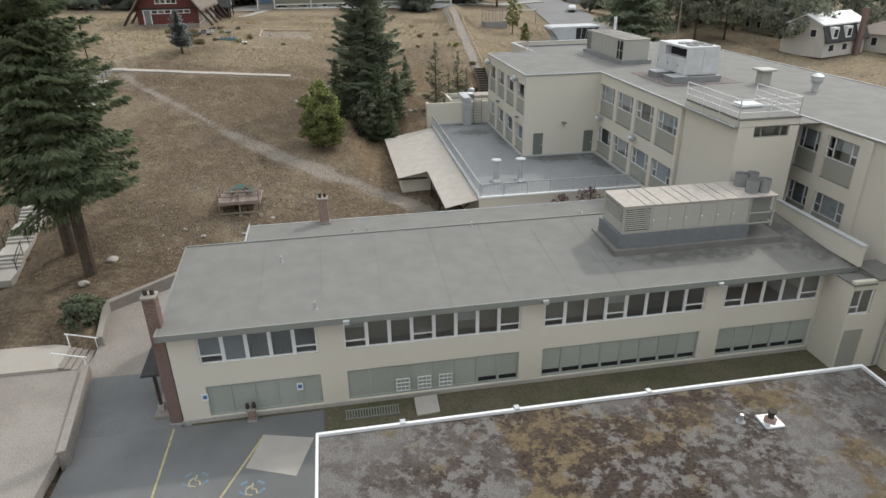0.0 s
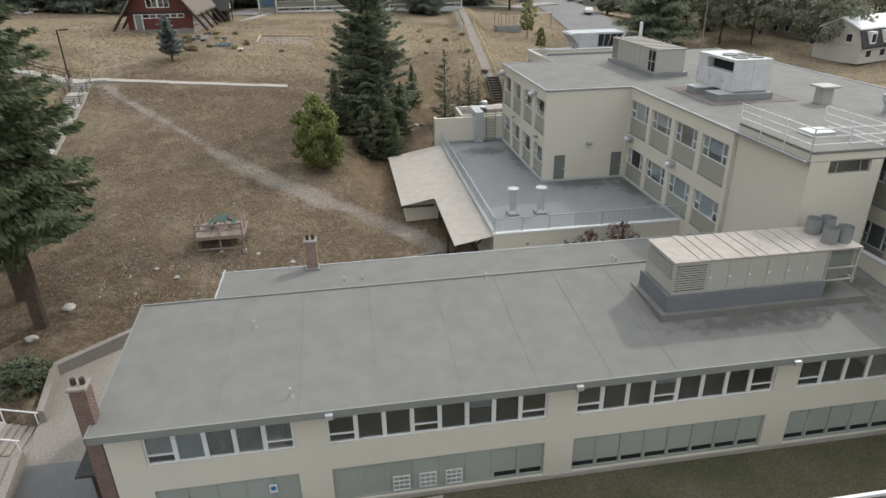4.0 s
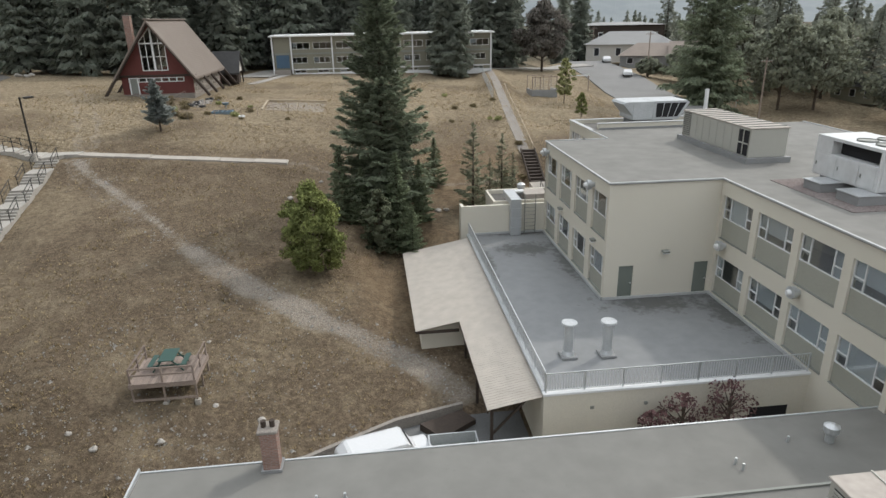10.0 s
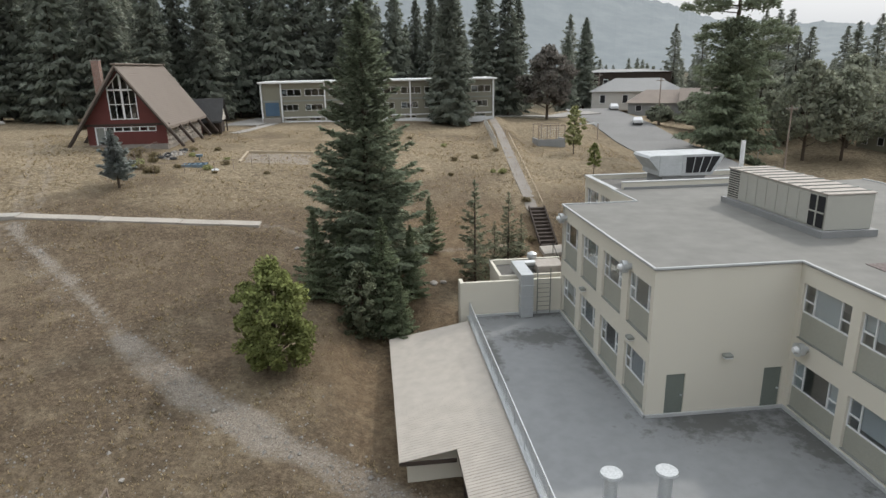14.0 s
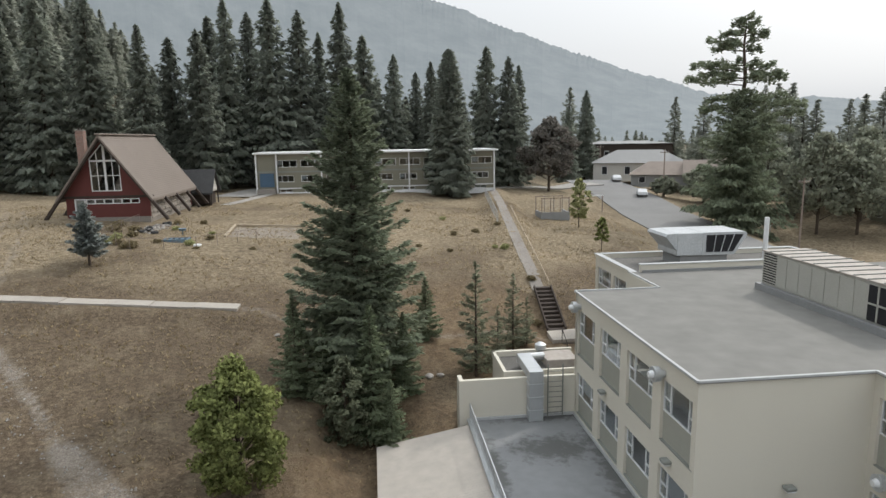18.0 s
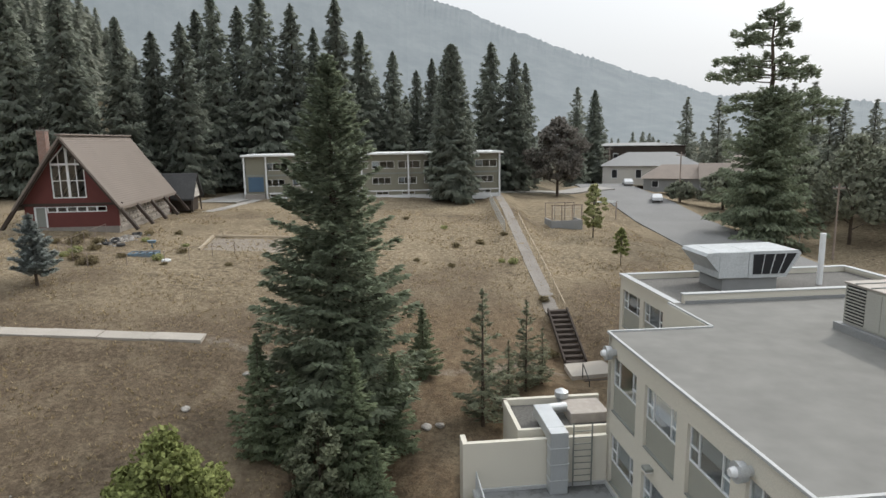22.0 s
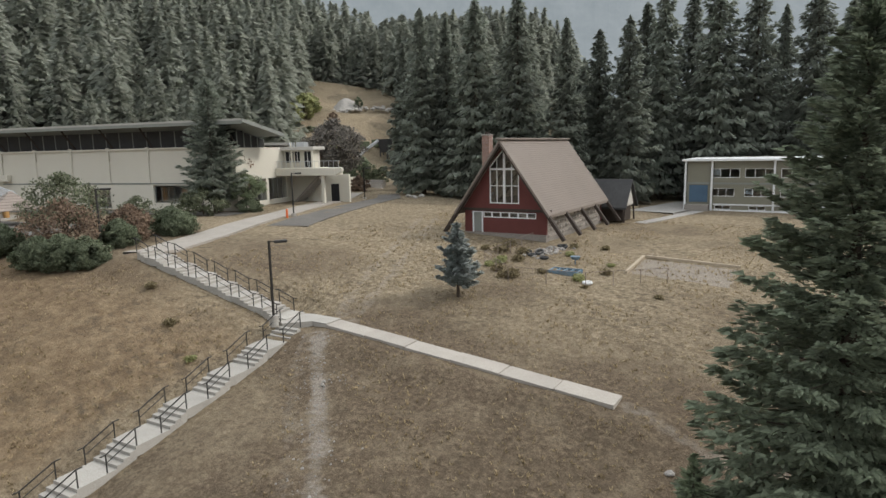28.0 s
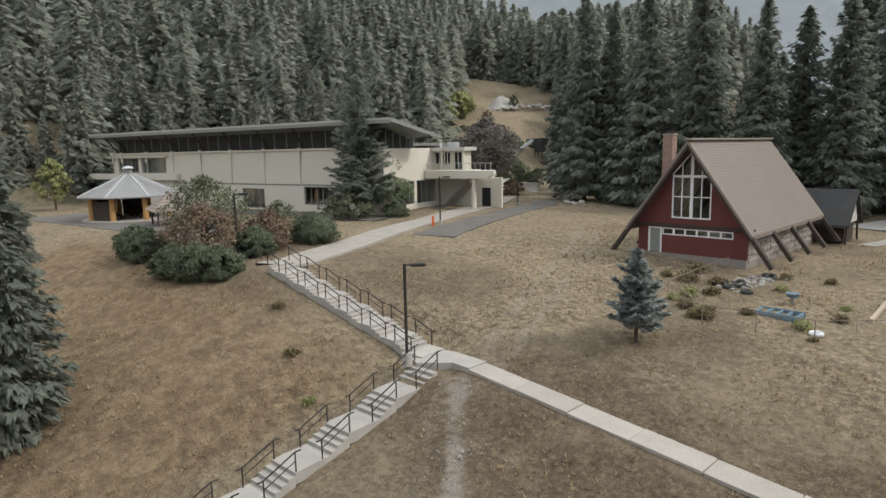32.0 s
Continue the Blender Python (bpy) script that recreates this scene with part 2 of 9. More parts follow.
M = {
    "stucco": mat("cream_stucco", (0.60, 0.57, 0.49), 0.9, 0.06, 0.35, 30, 0.1, streak=5.0, col2=(0.49, 0.46, 0.39)),
    "stucco_grey": mat("grey_green_panel", (0.33, 0.33, 0.285), 0.8, 0.05, 0.6, 25, 0.05),
    "board": mat("pale_green_board", (0.33, 0.355, 0.32), 0.6, 0.05, 0.5, 25, 0.03, rnd=0.05),
    "trim_grey": mat("grey_fascia", (0.22, 0.23, 0.21), 0.6, 0.08, 0.8, 30, 0.05),
    "white": mat("white_paint", (0.70, 0.71, 0.71), 0.5, 0.06, 1.0, 30, 0.03),
    "roof": mat("grey_membrane", (0.178, 0.175, 0.162), 0.8, 0.07, 0.22, 0.9, 0.02, col2=(0.125, 0.123, 0.113)),
    "wing_roof": stained(mat("aged_grey_membrane", (0.176, 0.174, 0.161), 0.8, 0.055, 0.2, 1.0, 0.02, col2=(0.135, 0.134, 0.124)), WING_STAINS, 0.5),
    "terrace": stained(mat("grey_deck_coating", (0.215, 0.222, 0.226), 0.5, 0.05, 0.25, 1.5, 0.02, col2=(0.165, 0.17, 0.173)), STAINS, 0.7),
    "galv": mat("galvanised_metal", (0.55, 0.57, 0.58), 0.42, 0.08, 1.5, 20, 0.03, metal=0.6),
    "unit": mat("beige_unit_metal", (0.40, 0.395, 0.355), 0.5, 0.05, 0.8, 20, 0.03),
    "unit_top": mat("stained_lid_paint", (0.37, 0.335, 0.30), 0.7, 0.07, 0.5, 3, 0.02, col2=(0.27, 0.228, 0.195)),
    "curb": mat("grey_curb", (0.25, 0.255, 0.255), 0.6, 0.1, 1.0, 20, 0.05),
    # Near-black for dark glass, and for shade painted into slots, bays and louvres.
    "dark": mat("dark_shade_and_glass", (0.02, 0.02, 0.022), 0.8, 0.05, 1, 10, 0),
    "inside": mat("room_wall", (0.42, 0.41, 0.39), 0.9, 0.1, 0.6, 8, 0),
    "blind": mat("grey_blind", (0.30, 0.325, 0.335), 0.8, 0.06, 1, 20, 0, rnd=0.4),
    "door": mat("green_grey_door", (0.16, 0.18, 0.16), 0.5, 0.05, 1, 20, 0.03),
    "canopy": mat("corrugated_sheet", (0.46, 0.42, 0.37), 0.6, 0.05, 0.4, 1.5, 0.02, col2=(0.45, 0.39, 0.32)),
    "canopy_shade_dirt": mat("shaded_dirty_sheet", (0.20, 0.178, 0.15), 0.7, 0.06, 0.4, 1.5, 0.02),
    "concrete": mat("pale_concrete", (0.37, 0.35, 0.315), 0.9, 0.12, 0.7, 25, 0.15, rnd=0.06),
    "old_concrete": mat("stained_concrete", (0.262, 0.238, 0.212), 0.9, 0.18, 0.4, 18, 0.2, col2=(0.17, 0.15, 0.13)),
    "asphalt": mat("grey_asphalt", (0.155, 0.157, 0.156), 0.9, 0.2, 0.3, 30, 0.2, col2=(0.085, 0.089, 0.09)),
    "road": mat("road_asphalt", (0.205, 0.203, 0.198), 0.9, 0.10, 0.2, 20, 0.15),
    "gravel": mat("pale_gravel", (0.34, 0.325, 0.30), 0.95, 0.15, 0.5, 14, 0.2),
    "yellow": mat("worn_yellow_line", (0.42, 0.36, 0.18), 0.8, 0.25, 3.0, 30, 0.05, col2=(0.2, 0.185, 0.14)),
    "blue_paint": mat("worn_blue_paint", (0.13, 0.215, 0.285), 0.8, 0.25, 2.0, 30, 0.05, col2=(0.15, 0.155, 0.158)),
    "court": mat("mossy_court_soil", (0.115, 0.10, 0.068), 0.95, 0.25, 0.3, 14, 0.3, col2=(0.045, 0.062, 0.022)),
    "lane": mat("worn_dark_asphalt", (0.135, 0.125, 0.112), 0.9, 0.2, 0.4, 20, 0.15, col2=(0.09, 0.084, 0.076)),
    "condenser": mat("weathered_white_steel", (0.56, 0.57, 0.57), 0.5, 0.05, 0.9, 2, 0.01),
    # Curb grey darkened so that its colour holds the shade beside the air unit.
    "shaded_unit_curb": mat("shade_dark_curb", (0.165, 0.175, 0.185), 0.6, 0.05, 0.6, 3, 0.02),
    "pad": mat("stained_roof_pad", (0.15, 0.122, 0.115), 0.9, 0.25, 0.35, 9, 0.05, col2=(0.22, 0.20, 0.19)),
    "stop_red": mat("red_sign_enamel", (0.45, 0.03, 0.035), 0.4, 0.04, 0.6, 10, 0),
    "heap": mat("dark_field_stone", (0.29, 0.27, 0.245), 0.9, 0.2, 2, 10, 0.3, rnd=0.35),
    "walk": mat("worn_walk_concrete", (0.36, 0.33, 0.29), 0.9, 0.12, 0.7, 20, 0.15, rnd=0.1),
    "edge_metal": mat("pale_edge_metal", (0.42, 0.43, 0.43), 0.5, 0.06, 0.8, 12, 0.02),
    "hood_metal": mat("weathered_white_sheet", (0.46, 0.48, 0.49), 0.5, 0.12, 1.0, 12, 0.02),
    "dark_gravel": mat("dark_roof_gravel", (0.14, 0.135, 0.125), 0.95, 0.2, 0.4, 9, 0.3),
    "brick": coursed(mat("red_brick", (0.15, 0.082, 0.066), 0.9, 0.14, 3.0, 20, 0.2, rnd=0.2)),
    "brick_tan": coursed(mat("tan_brick", (0.31, 0.185, 0.145), 0.9, 0.16, 2.5, 20, 0.2)),
    "moss": moss_mat(),
    "red_board": mat("red_siding", (0.125, 0.04, 0.035), 0.75, 0.1, 1.0, 20, 0.08),
    "brown_beam": mat("dark_brown_beam", (0.055, 0.042, 0.034), 0.8, 0.15, 1.5, 20, 0.1),
    "brown_roof": mat("brown_metal_roof", (0.205, 0.172, 0.147), 0.55, 0.07, 0.4, 14, 0.05),
    "charcoal": mat("charcoal_shingle", (0.05, 0.05, 0.05), 0.9, 0.15, 1.0, 12, 0.2, rnd=0.15),
    "stone_wall": mat("rough_stone", (0.31, 0.28, 0.245), 0.9, 0.25, 2.0, 14, 0.3, rnd=0.45),
    "olive": mat("olive_siding", (0.215, 0.207, 0.16), 0.8, 0.06, 0.6, 16, 0.05),
    "blue_door": mat("blue_panel", (0.07, 0.12, 0.18), 0.6, 0.08, 1, 16, 0.03),
    "black_metal": mat("black_rail_paint", (0.03, 0.028, 0.026), 0.5, 0.1, 3, 30, 0.02),
    "wood_grey": mat("weathered_deck_wood", (0.26, 0.21, 0.18), 0.85, 0.14, 2.0, 25, 0.1, rnd=0.2),
    "log": mat("peeled_log", (0.42, 0.35, 0.26), 0.8, 0.15, 1.5, 20, 0.1),
    "post_wood": mat("golden_log_post", (0.42, 0.24, 0.09), 0.7, 0.15, 2, 20, 0.1),
    "green_plastic": mat("green_enamel", (0.03, 0.075, 0.062), 0.4, 0.08, 2, 20, 0.02),
    "rock": mat("grey_rock", (0.36, 0.34, 0.31), 0.9, 0.2, 2, 10, 0.3, rnd=0.25),
    "bark": mat("conifer_bark", (0.085, 0.065, 0.05), 0.95, 0.25, 3, 14, 0.4),
    "spruce": leaf_mat("spruce_needles", (0.245, 0.28, 0.195), 0.3, through_=0.45),
    "spruce_blue": leaf_mat("blue_spruce_needles", (0.335, 0.365, 0.345), 0.3, through_=0.45),
    "spruce_young": leaf_mat("young_spruce_needles", (0.225, 0.265, 0.165), 0.3, through_=0.45),
    "spruce_thin": leaf_mat("thin_spruce_needles", (0.29, 0.31, 0.22), 0.3, through_=0.5),
    "dark_fir": leaf_mat("dark_fir_needles", (0.15, 0.18, 0.105), 0.3, through_=0.45),
    # Next two needle colours are lifted above real ones to stand in for haze.
    "fir": leaf_mat("haze_lifted_needles", (0.275, 0.30, 0.25), 0.22, rnd=0.18, through_=0.55),
    "far_fir_hazed": leaf_mat("haze_pale_far_needles", (0.36, 0.38, 0.32), 0.15, rnd=0.0, through_=0.55),
    "leaf": leaf_mat("green_leaves", (0.225, 0.25, 0.095), 0.45),
    "leaf_pale": leaf_mat("yellow_green_leaves", (0.34, 0.35, 0.17), 0.4),
    # Next two leaf colours are paled to imitate haze at a distance.
    "town_leaf": leaf_mat("haze_pale_town_leaves", (0.255, 0.27, 0.205), 0.35),
    "leaf_dark": leaf_mat("dark_maple_leaves", (0.185, 0.17, 0.15), 0.4),
    "leaf_red": leaf_mat("rusty_leaves", (0.24, 0.175, 0.13), 0.4),
    "shrub": leaf_mat("juniper_green", (0.165, 0.19, 0.125), 0.35),
    "leaf_grey": leaf_mat("grey_green_leaves", (0.16, 0.175, 0.115), 0.45),
    "leaf_wine": leaf_mat("wine_red_leaves", (0.16, 0.095, 0.095), 0.4),
    "weed": leaf_mat("dry_weeds", (0.24, 0.20, 0.12), 0.4),
    "straw": leaf_mat("dry_grass_blades", (0.36, 0.285, 0.175), 0.35, 0.0, 0.45),
    "car_white": mat("white_car_paint", (0.60, 0.61, 0.62), 0.25, 0.02, 1, 10, 0, spec=0.6),
    "tyre": mat("black_rubber", (0.02, 0.02, 0.02), 0.8, 0.1, 3, 20, 0.05),
    "sign_blue": mat("blue_sign", (0.04, 0.16, 0.38), 0.4, 0.03, 3, 20, 0),
    "orange": mat("orange_plastic", (0.6, 0.12, 0.03), 0.5, 0.05, 3, 20, 0),
    "slate": mat("slate_metal_roof", (0.235, 0.235, 0.23), 0.5, 0.06, 0.6, 14, 0.03),
    "house_wall": mat("pale_siding", (0.48, 0.46, 0.42), 0.8, 0.06, 0.5, 10, 0.03),
    "house_roof": mat("tan_shingles", (0.26, 0.22, 0.19), 0.9, 0.1, 0.5, 8, 0.1),
}
GLASS = glass_mat("window_glass", (0.95, 0.97, 0.98))

# ---- building blocks ----
BASE = {}


def thing(name, base, label, category, group="", kind="", yaw=0.0):
    """An Empty at the base of a thing; its parts are given in campus-grid metres."""
    e = new(name)
    e.empty_display_size = 0.3
    BASE[e.name] = Matrix.Translation(Vector(base)) @ Matrix.Rotation(yaw, 4, "Z")
    e.matrix_basis = RZ @ BASE[e.name]
    return tagged(e, label, category, group, kind)


def part(name, bm, material, parent, label=""):
    """Links a bmesh as one mesh under a thing or a part."""
    me = bpy.data.meshes.new(name)
    root = parent
    while root.parent:
        root = root.parent
    if root.name in BASE:
        bm.transform(BASE[root.name].inverted())
    bmesh.ops.recalc_face_normals(bm, faces=bm.faces)
    bm.to_mesh(me)
    bm.free()
    me.materials.append(M[material] if isinstance(material, str) else material)
    ob = new(name, me)
    ob.parent = parent
    if label:
        ob["label"] = label
    return ob


def solid(name, bm, material, label, category, group="", kind=""):
    """A thing that is one mesh, given in campus-grid metres."""
    bmesh.ops.recalc_face_normals(bm, faces=bm.faces)
    me = bpy.data.meshes.new(name)
    c = sum((v.co for v in bm.verts), Vector()) / max(1, len(bm.verts))
    low = min((v.co.z for v in bm.verts), default=0)
    c.z = low
    bm.transform(Matrix.Translation(-c))
    bm.to_mesh(me)
    bm.free()
    me.materials.append(M[material] if isinstance(material, str) else material)
    ob = new(name, me)
    ob.matrix_basis = RZ @ Matrix.Translation(c)
    return tagged(ob, label, category, group, kind)


def box(bm, u0, u1, v0, v1, z0, z1, m=None):
    vs = [bm.verts.new((u, v, z)) for z in (z0, z1) for v in (v0, v1) for u in (u0, u1)]
    for f in ((0, 2, 3, 1), (4, 5, 7, 6), (0, 1, 5, 4), (2, 6, 7, 3), (0, 4, 6, 2), (1, 3, 7, 5)):
        bm.faces.new([vs[i] for i in f])
    if m is not None:
        bmesh.ops.transform(bm, matrix=m, verts=vs)
    return vs


def boxes(*rows):
    bm = bmesh.new()
    for r in rows:
        box(bm, *r)
    return bm


def bev(bm, w=0.03):
    bmesh.ops.bevel(bm, geom=bm.edges[:], offset=w, segments=1, affect="EDGES")
    return bm


def beam(bm, a, b, w, h=None, up=(0, 0, 1)):
    """A square bar from a to b."""
    a, b = Vector(a), Vector(b)
    d = (b - a).normalized()
    s = d.cross(Vector(up))
    if s.length < 1e-4:
        s = Vector((1, 0, 0))
    s.normalize()
    t = s.cross(d)
    h = h or w
    vs = [bm.verts.new(p + s * i * w / 2 + t * j * h / 2) for p in (a, b) for i, j in ((-1, -1), (1, -1), (1, 1), (-1, 1))]
    for f in ((0, 1, 2, 3), (7, 6, 5, 4), (0, 4, 5, 1), (1, 5, 6, 2), (2, 6, 7, 3), (3, 7, 4, 0)):
        bm.faces.new([vs[i] for i in f])


def tube(bm, a, b, r, r2=None, n=10, cap=True):
    a, b = Vector(a), Vector(b)
    d = (b - a)
    m = Matrix.Translation((a + b) / 2) @ d.to_track_quat("Z", "Y").to_matrix().to_4x4()
    bmesh.ops.create_cone(bm, cap_ends=cap, segments=n, radius1=r, radius2=r if r2 is None else r2, depth=d.length, matrix=m)


def slab(bm, pts, z0, z1):
    """A prism on a polygon; z0 and z1 are numbers or lists."""
    k = len(pts)
    a = [bm.verts.new((*p, z0[i] if isinstance(z0, (list, tuple)) else z0)) for i, p in enumerate(pts)]
    b = [bm.verts.new((*p, z1[i] if isinstance(z1, (list, tuple)) else z1)) for i, p in enumerate(pts)]
    bm.faces.new(a[::-1])
    bm.faces.new(b)
    for i in range(k):
        bm.faces.new((a[i], a[(i + 1) % k], b[(i + 1) % k], b[i]))
    return bm


def run(axis, at, a0):
    """A frame on a wall: s along it, w out of it, z up. axis 'u': the wall runs along u and faces -v; 'v': it runs along v and faces -u."""
    if axis == "u":
        return Matrix(((1, 0, 0, a0), (0, 1, 0, at), (0, 0, 1, 0), (0, 0, 0, 1)))
    return Matrix(((0, 1, 0, at), (1, 0, 0, a0), (0, 0, 1, 0), (0, 0, 0, 1)))


def wall_bm(fr, length, z0, z1, holes, th=0.3):
    """A wall with openings that go through it: holes are (s0, s1, z0, z1)."""
    ss = sorted({0.0, length, *(h[0] for h in holes), *(h[1] for h in holes)})
    zs = sorted({z0, z1, *(h[2] for h in holes), *(h[3] for h in holes)})
    bm = bmesh.new()
    grid = {}

    def vert(i, j, k):
        if (i, j, k) not in grid:
            grid[i, j, k] = bm.verts.new(fr @ Vector((ss[i], th * k, zs[j])))
        return grid[i, j, k]

    def full(i, j):
        if not (0 <= i < len(ss) - 1 and 0 <= j < len(zs) - 1):
            return False
        s, z = (ss[i] + ss[i + 1]) / 2, (zs[j] + zs[j + 1]) / 2
        return not any(h[0] < s < h[1] and h[2] < z < h[3] for h in holes)

    for i in range(len(ss) - 1):
        for j in range(len(zs) - 1):
            if not full(i, j):
                continue
            for k in (0, 1):
                bm.faces.new([vert(i, j, k), vert(i + 1, j, k), vert(i + 1, j + 1, k), vert(i, j + 1, k)])
            for di, dj, e in ((-1, 0, ((0, 0), (0, 1))), (1, 0, ((1, 0), (1, 1))), (0, -1, ((0, 0), (1, 0))), (0, 1, ((0, 1), (1, 1)))):
                if not full(i + di, j + dj):
                    (p, q), (r, t) = e
                    bm.faces.new([vert(i + p, j + q, 0), vert(i + r, j + t, 0), vert(i + r, j + t, 1), vert(i + p, j + q, 1)])
    return bm


def fbox(bm, fr, s0, s1, w0, w1, z0, z1):
    box(bm, s0, s1, w0, w1, z0, z1, fr)


def window(parent, fr, s0, s1, z0, z1, cols, deep=0.1, bar=0.06, low=(), low_h=0.35, blind=None, frame_mat="white", glass=GLASS, mull=None):
    """Frame, panes and mullions in an opening. cols: widths as fractions; low: columns with a small sash of low_h of the height at the bottom."""
    mull = mull or bar
    w0, w1 = deep, deep + 0.08
    tot, s, panes, gaps = sum(cols), s0, [], []
    for i, cwid in enumerate(cols):
        e = s + cwid / tot * (s1 - s0)
        a = s + (bar if i == 0 else mull / 2)
        b = e - (bar if i == len(cols) - 1 else mull / 2)
        if i in low:
            zm = z0 + low_h * (z1 - z0)
            gaps += [(a - s0, b - s0, z0 + bar, zm - bar / 2), (a - s0, b - s0, zm + bar / 2, z1 - bar)]
        else:
            gaps.append((a - s0, b - s0, z0 + bar, z1 - bar))
        panes.append((s, e))
        s = e
    bm = wall_bm(fr @ Matrix.Translation((s0, deep, 0)), s1 - s0, z0, z1, gaps, 0.08)
    win = part("window", bm, frame_mat, parent)
    for i, (a, b) in enumerate(panes):
        p = bmesh.new()
        fbox(p, fr, a + 0.02, b - 0.02, w0 + 0.03, w0 + 0.04, z0 + 0.03, z1 - 0.03)
        part("pane", p, glass, win).visible_shadow = False
        if blind and i in blind:
            k = bmesh.new()
            fbox(k, fr, a + 0.03, b - 0.03, w1 + 0.015, w1 + 0.03, z0 + (z1 - z0) * blind[i], z1)
            part("blind", k, "blind", win, "drawn pale blind")
    return win

# ---- the ground ----
GU = (-95, -60, -45, -31, -21, -11, -3, 6, 22)
GV = (-40, 2, 11, 19, 27, 37, 46, 53, 62, 77, 115)
GZ = (
    (-1.0, -1.0, -1.0, -1.0, -1.3, -1.5, -1.5, -1.5, -1.5),
    (-0.5, -0.5, -0.5, -0.6, -0.6, -1.5, -1.5, -1.5, -1.5),
    (2.0, 1.6, 0.8, -0.2, 1.1, -0.3, -0.3, -0.4, -0.5),
    (4.5, 3.6, 2.6, 0.9, 2.3, 1.2, 0.2, -0.1, -0.2),
    (6.5, 5.6, 4.6, 2.6, 3.5, 2.9, 1.7, 0.3, 0.0),
    (9.5, 8.6, 7.4, 4.8, 4.9, 4.2, 3.3, 1.8, 0.6),
    (11.8, 11.2, 10.2, 6.8, 6.3, 5.8, 4.6, 3.8, 2.6),
    (12.3, 12.4, 11.9, 8.4, 7.6, 7.0, 6.0, 4.8, 4.2),
    (12.4, 12.3, 11.6, 10.2, 9.2, 8.6, 7.6, 6.7, 5.8),
    (12.5, 12.3, 11.8, 11.2, 10.4, 10.0, 9.4, 8.8, 7.2),
    (13.0, 12.2, 11.5, 11.0, 10.8, 10.8, 10.7, 10.6, 9.6),
)
_gu, _gv = np.arange(-120, 61, 1.0), np.arange(-45, 150, 1.0)
_rows = np.array([np.interp(_gu, GU, r) for r in GZ])
_grid = np.array([np.interp(_gv, GV, c) for c in _rows.T]).T
for _ in range(9):
    _p = np.pad(_grid, 1, mode="edge")
    _grid = (_p[:-2, 1:-1] + _p[2:, 1:-1] + _p[1:-1, :-2] + _p[1:-1, 2:] + 2 * _p[1:-1, 1:-1]) / 6


def smooth(a, b, x):
    t = min(1.0, max(0.0, (x - a) / (b - a)))
    return t * t * (3 - 2 * t)


def hill(u, v):
    """The wooded slope behind the campus, and the valley on the other side."""
    back = max(0.0, (v - 150) * 0.75 + (-u - 70) * 0.2) if u < 60 else max(0.0, (v - 150) * 0.75 - (u - 60) * 1.2 - 58)
    side = max(0.0, (-u - 138) * 1.35 + max(0.0, v - 70) * 0.2) if u < -100 else 0.0
    rise = 0.42 * max(back * (1 - smooth(-138, -104, u)), side) * (1 - smooth(330, 470, v))
    rise = 170 * (1 - math.exp(-rise / 170))
    drop = 5.0 * smooth(22, 62, u) * (1 - 0.55 * smooth(60, 150, v))
    return rise - drop


GRADES = [
    (((-33.5, 52.7, 8.45), (-29.5, 52.9, 8.42), (-9.6, 52.05, 6.98)), 0.9, 2.6),
    (((-47.5, 51.1, 12.25), (-33.4, 52.5, 8.4)), 1.1, 2.6),
    (((-31.6, 50.4, 8.2), (-31.5, 48.0, 7.25), (-30.0, 14.0, -1.1)), 1.15, 2.6),
    (((16.1, 59.6, 5.8), (16.8, 68.0, 7.3), (17.8, 80.0, 8.9), (20.2, 98.0, 9.9), (22.5, 117.0, 10.6)), 0.8, 3.0),
    (((15.9, 50.8, 3.3), (15.9, 53.2, 3.2), (16.3, 59.3, 5.5)), 1.3, 2.4),
    (((0.6, 23.5, 0.5), (0.6, 38.2, 1.6)), 1.0, 3.0),
    (((45.5, 60.0, 4.0), (46.5, 84.0, 5.6), (48.0, 104.0, 6.6), (50.0, 122.0, 8.1), (51.0, 142.0, 9.4)), 6.2, 6.0),
    (((-66.0, 76.5, 12.2), (-85.0, 73.0, 12.2), (-125.0, 64.0, 12.2)), 3.0, 6.0),
    (((-70.0, 58.0, 12.2), (-84.0, 56.0, 12.2), (-110.0, 52.0, 12.2)), 6.0, 6.0),
]
PAVED = [
    (((-19.6, -30), (-6.6, -30), (-6.6, -3.9), (-13.5, -3.9), (-13.5, 1.0), (-19.5, 1.0)), -1.45),
    (((-19.5, 1.0), (-13.5, 1.0), (-13.5, 9.9), (-15.9, 10.3), (-20.3, 7.2)), -1.2),
    (((-90, -40), (-19.0, -40), (-19.0, -5.7), (-19.9, 1.3), (-19.8, 3.7), (-22.5, 4.2), (-90, 5.0)), -0.75),
    (((-13, 9.9), (5.7, 9.9), (5.7, 18.0), (2.6, 18.0), (-1.1, 17.0), (-5.5, 14.6), (-13, 12.0)), -0.3),
    (((-14, -40), (60, -40), (60, -3.0), (-14, -3.0)), -1.47),
]


def in_poly(p, u, v):
    hit = False
    for (a, b), (c, d) in zip(p, p[1:] + p[:1]):
        if (b > v) != (d > v) and u < a + (v - b) * (c - a) / (d - b):
            hit = not hit
    return hit


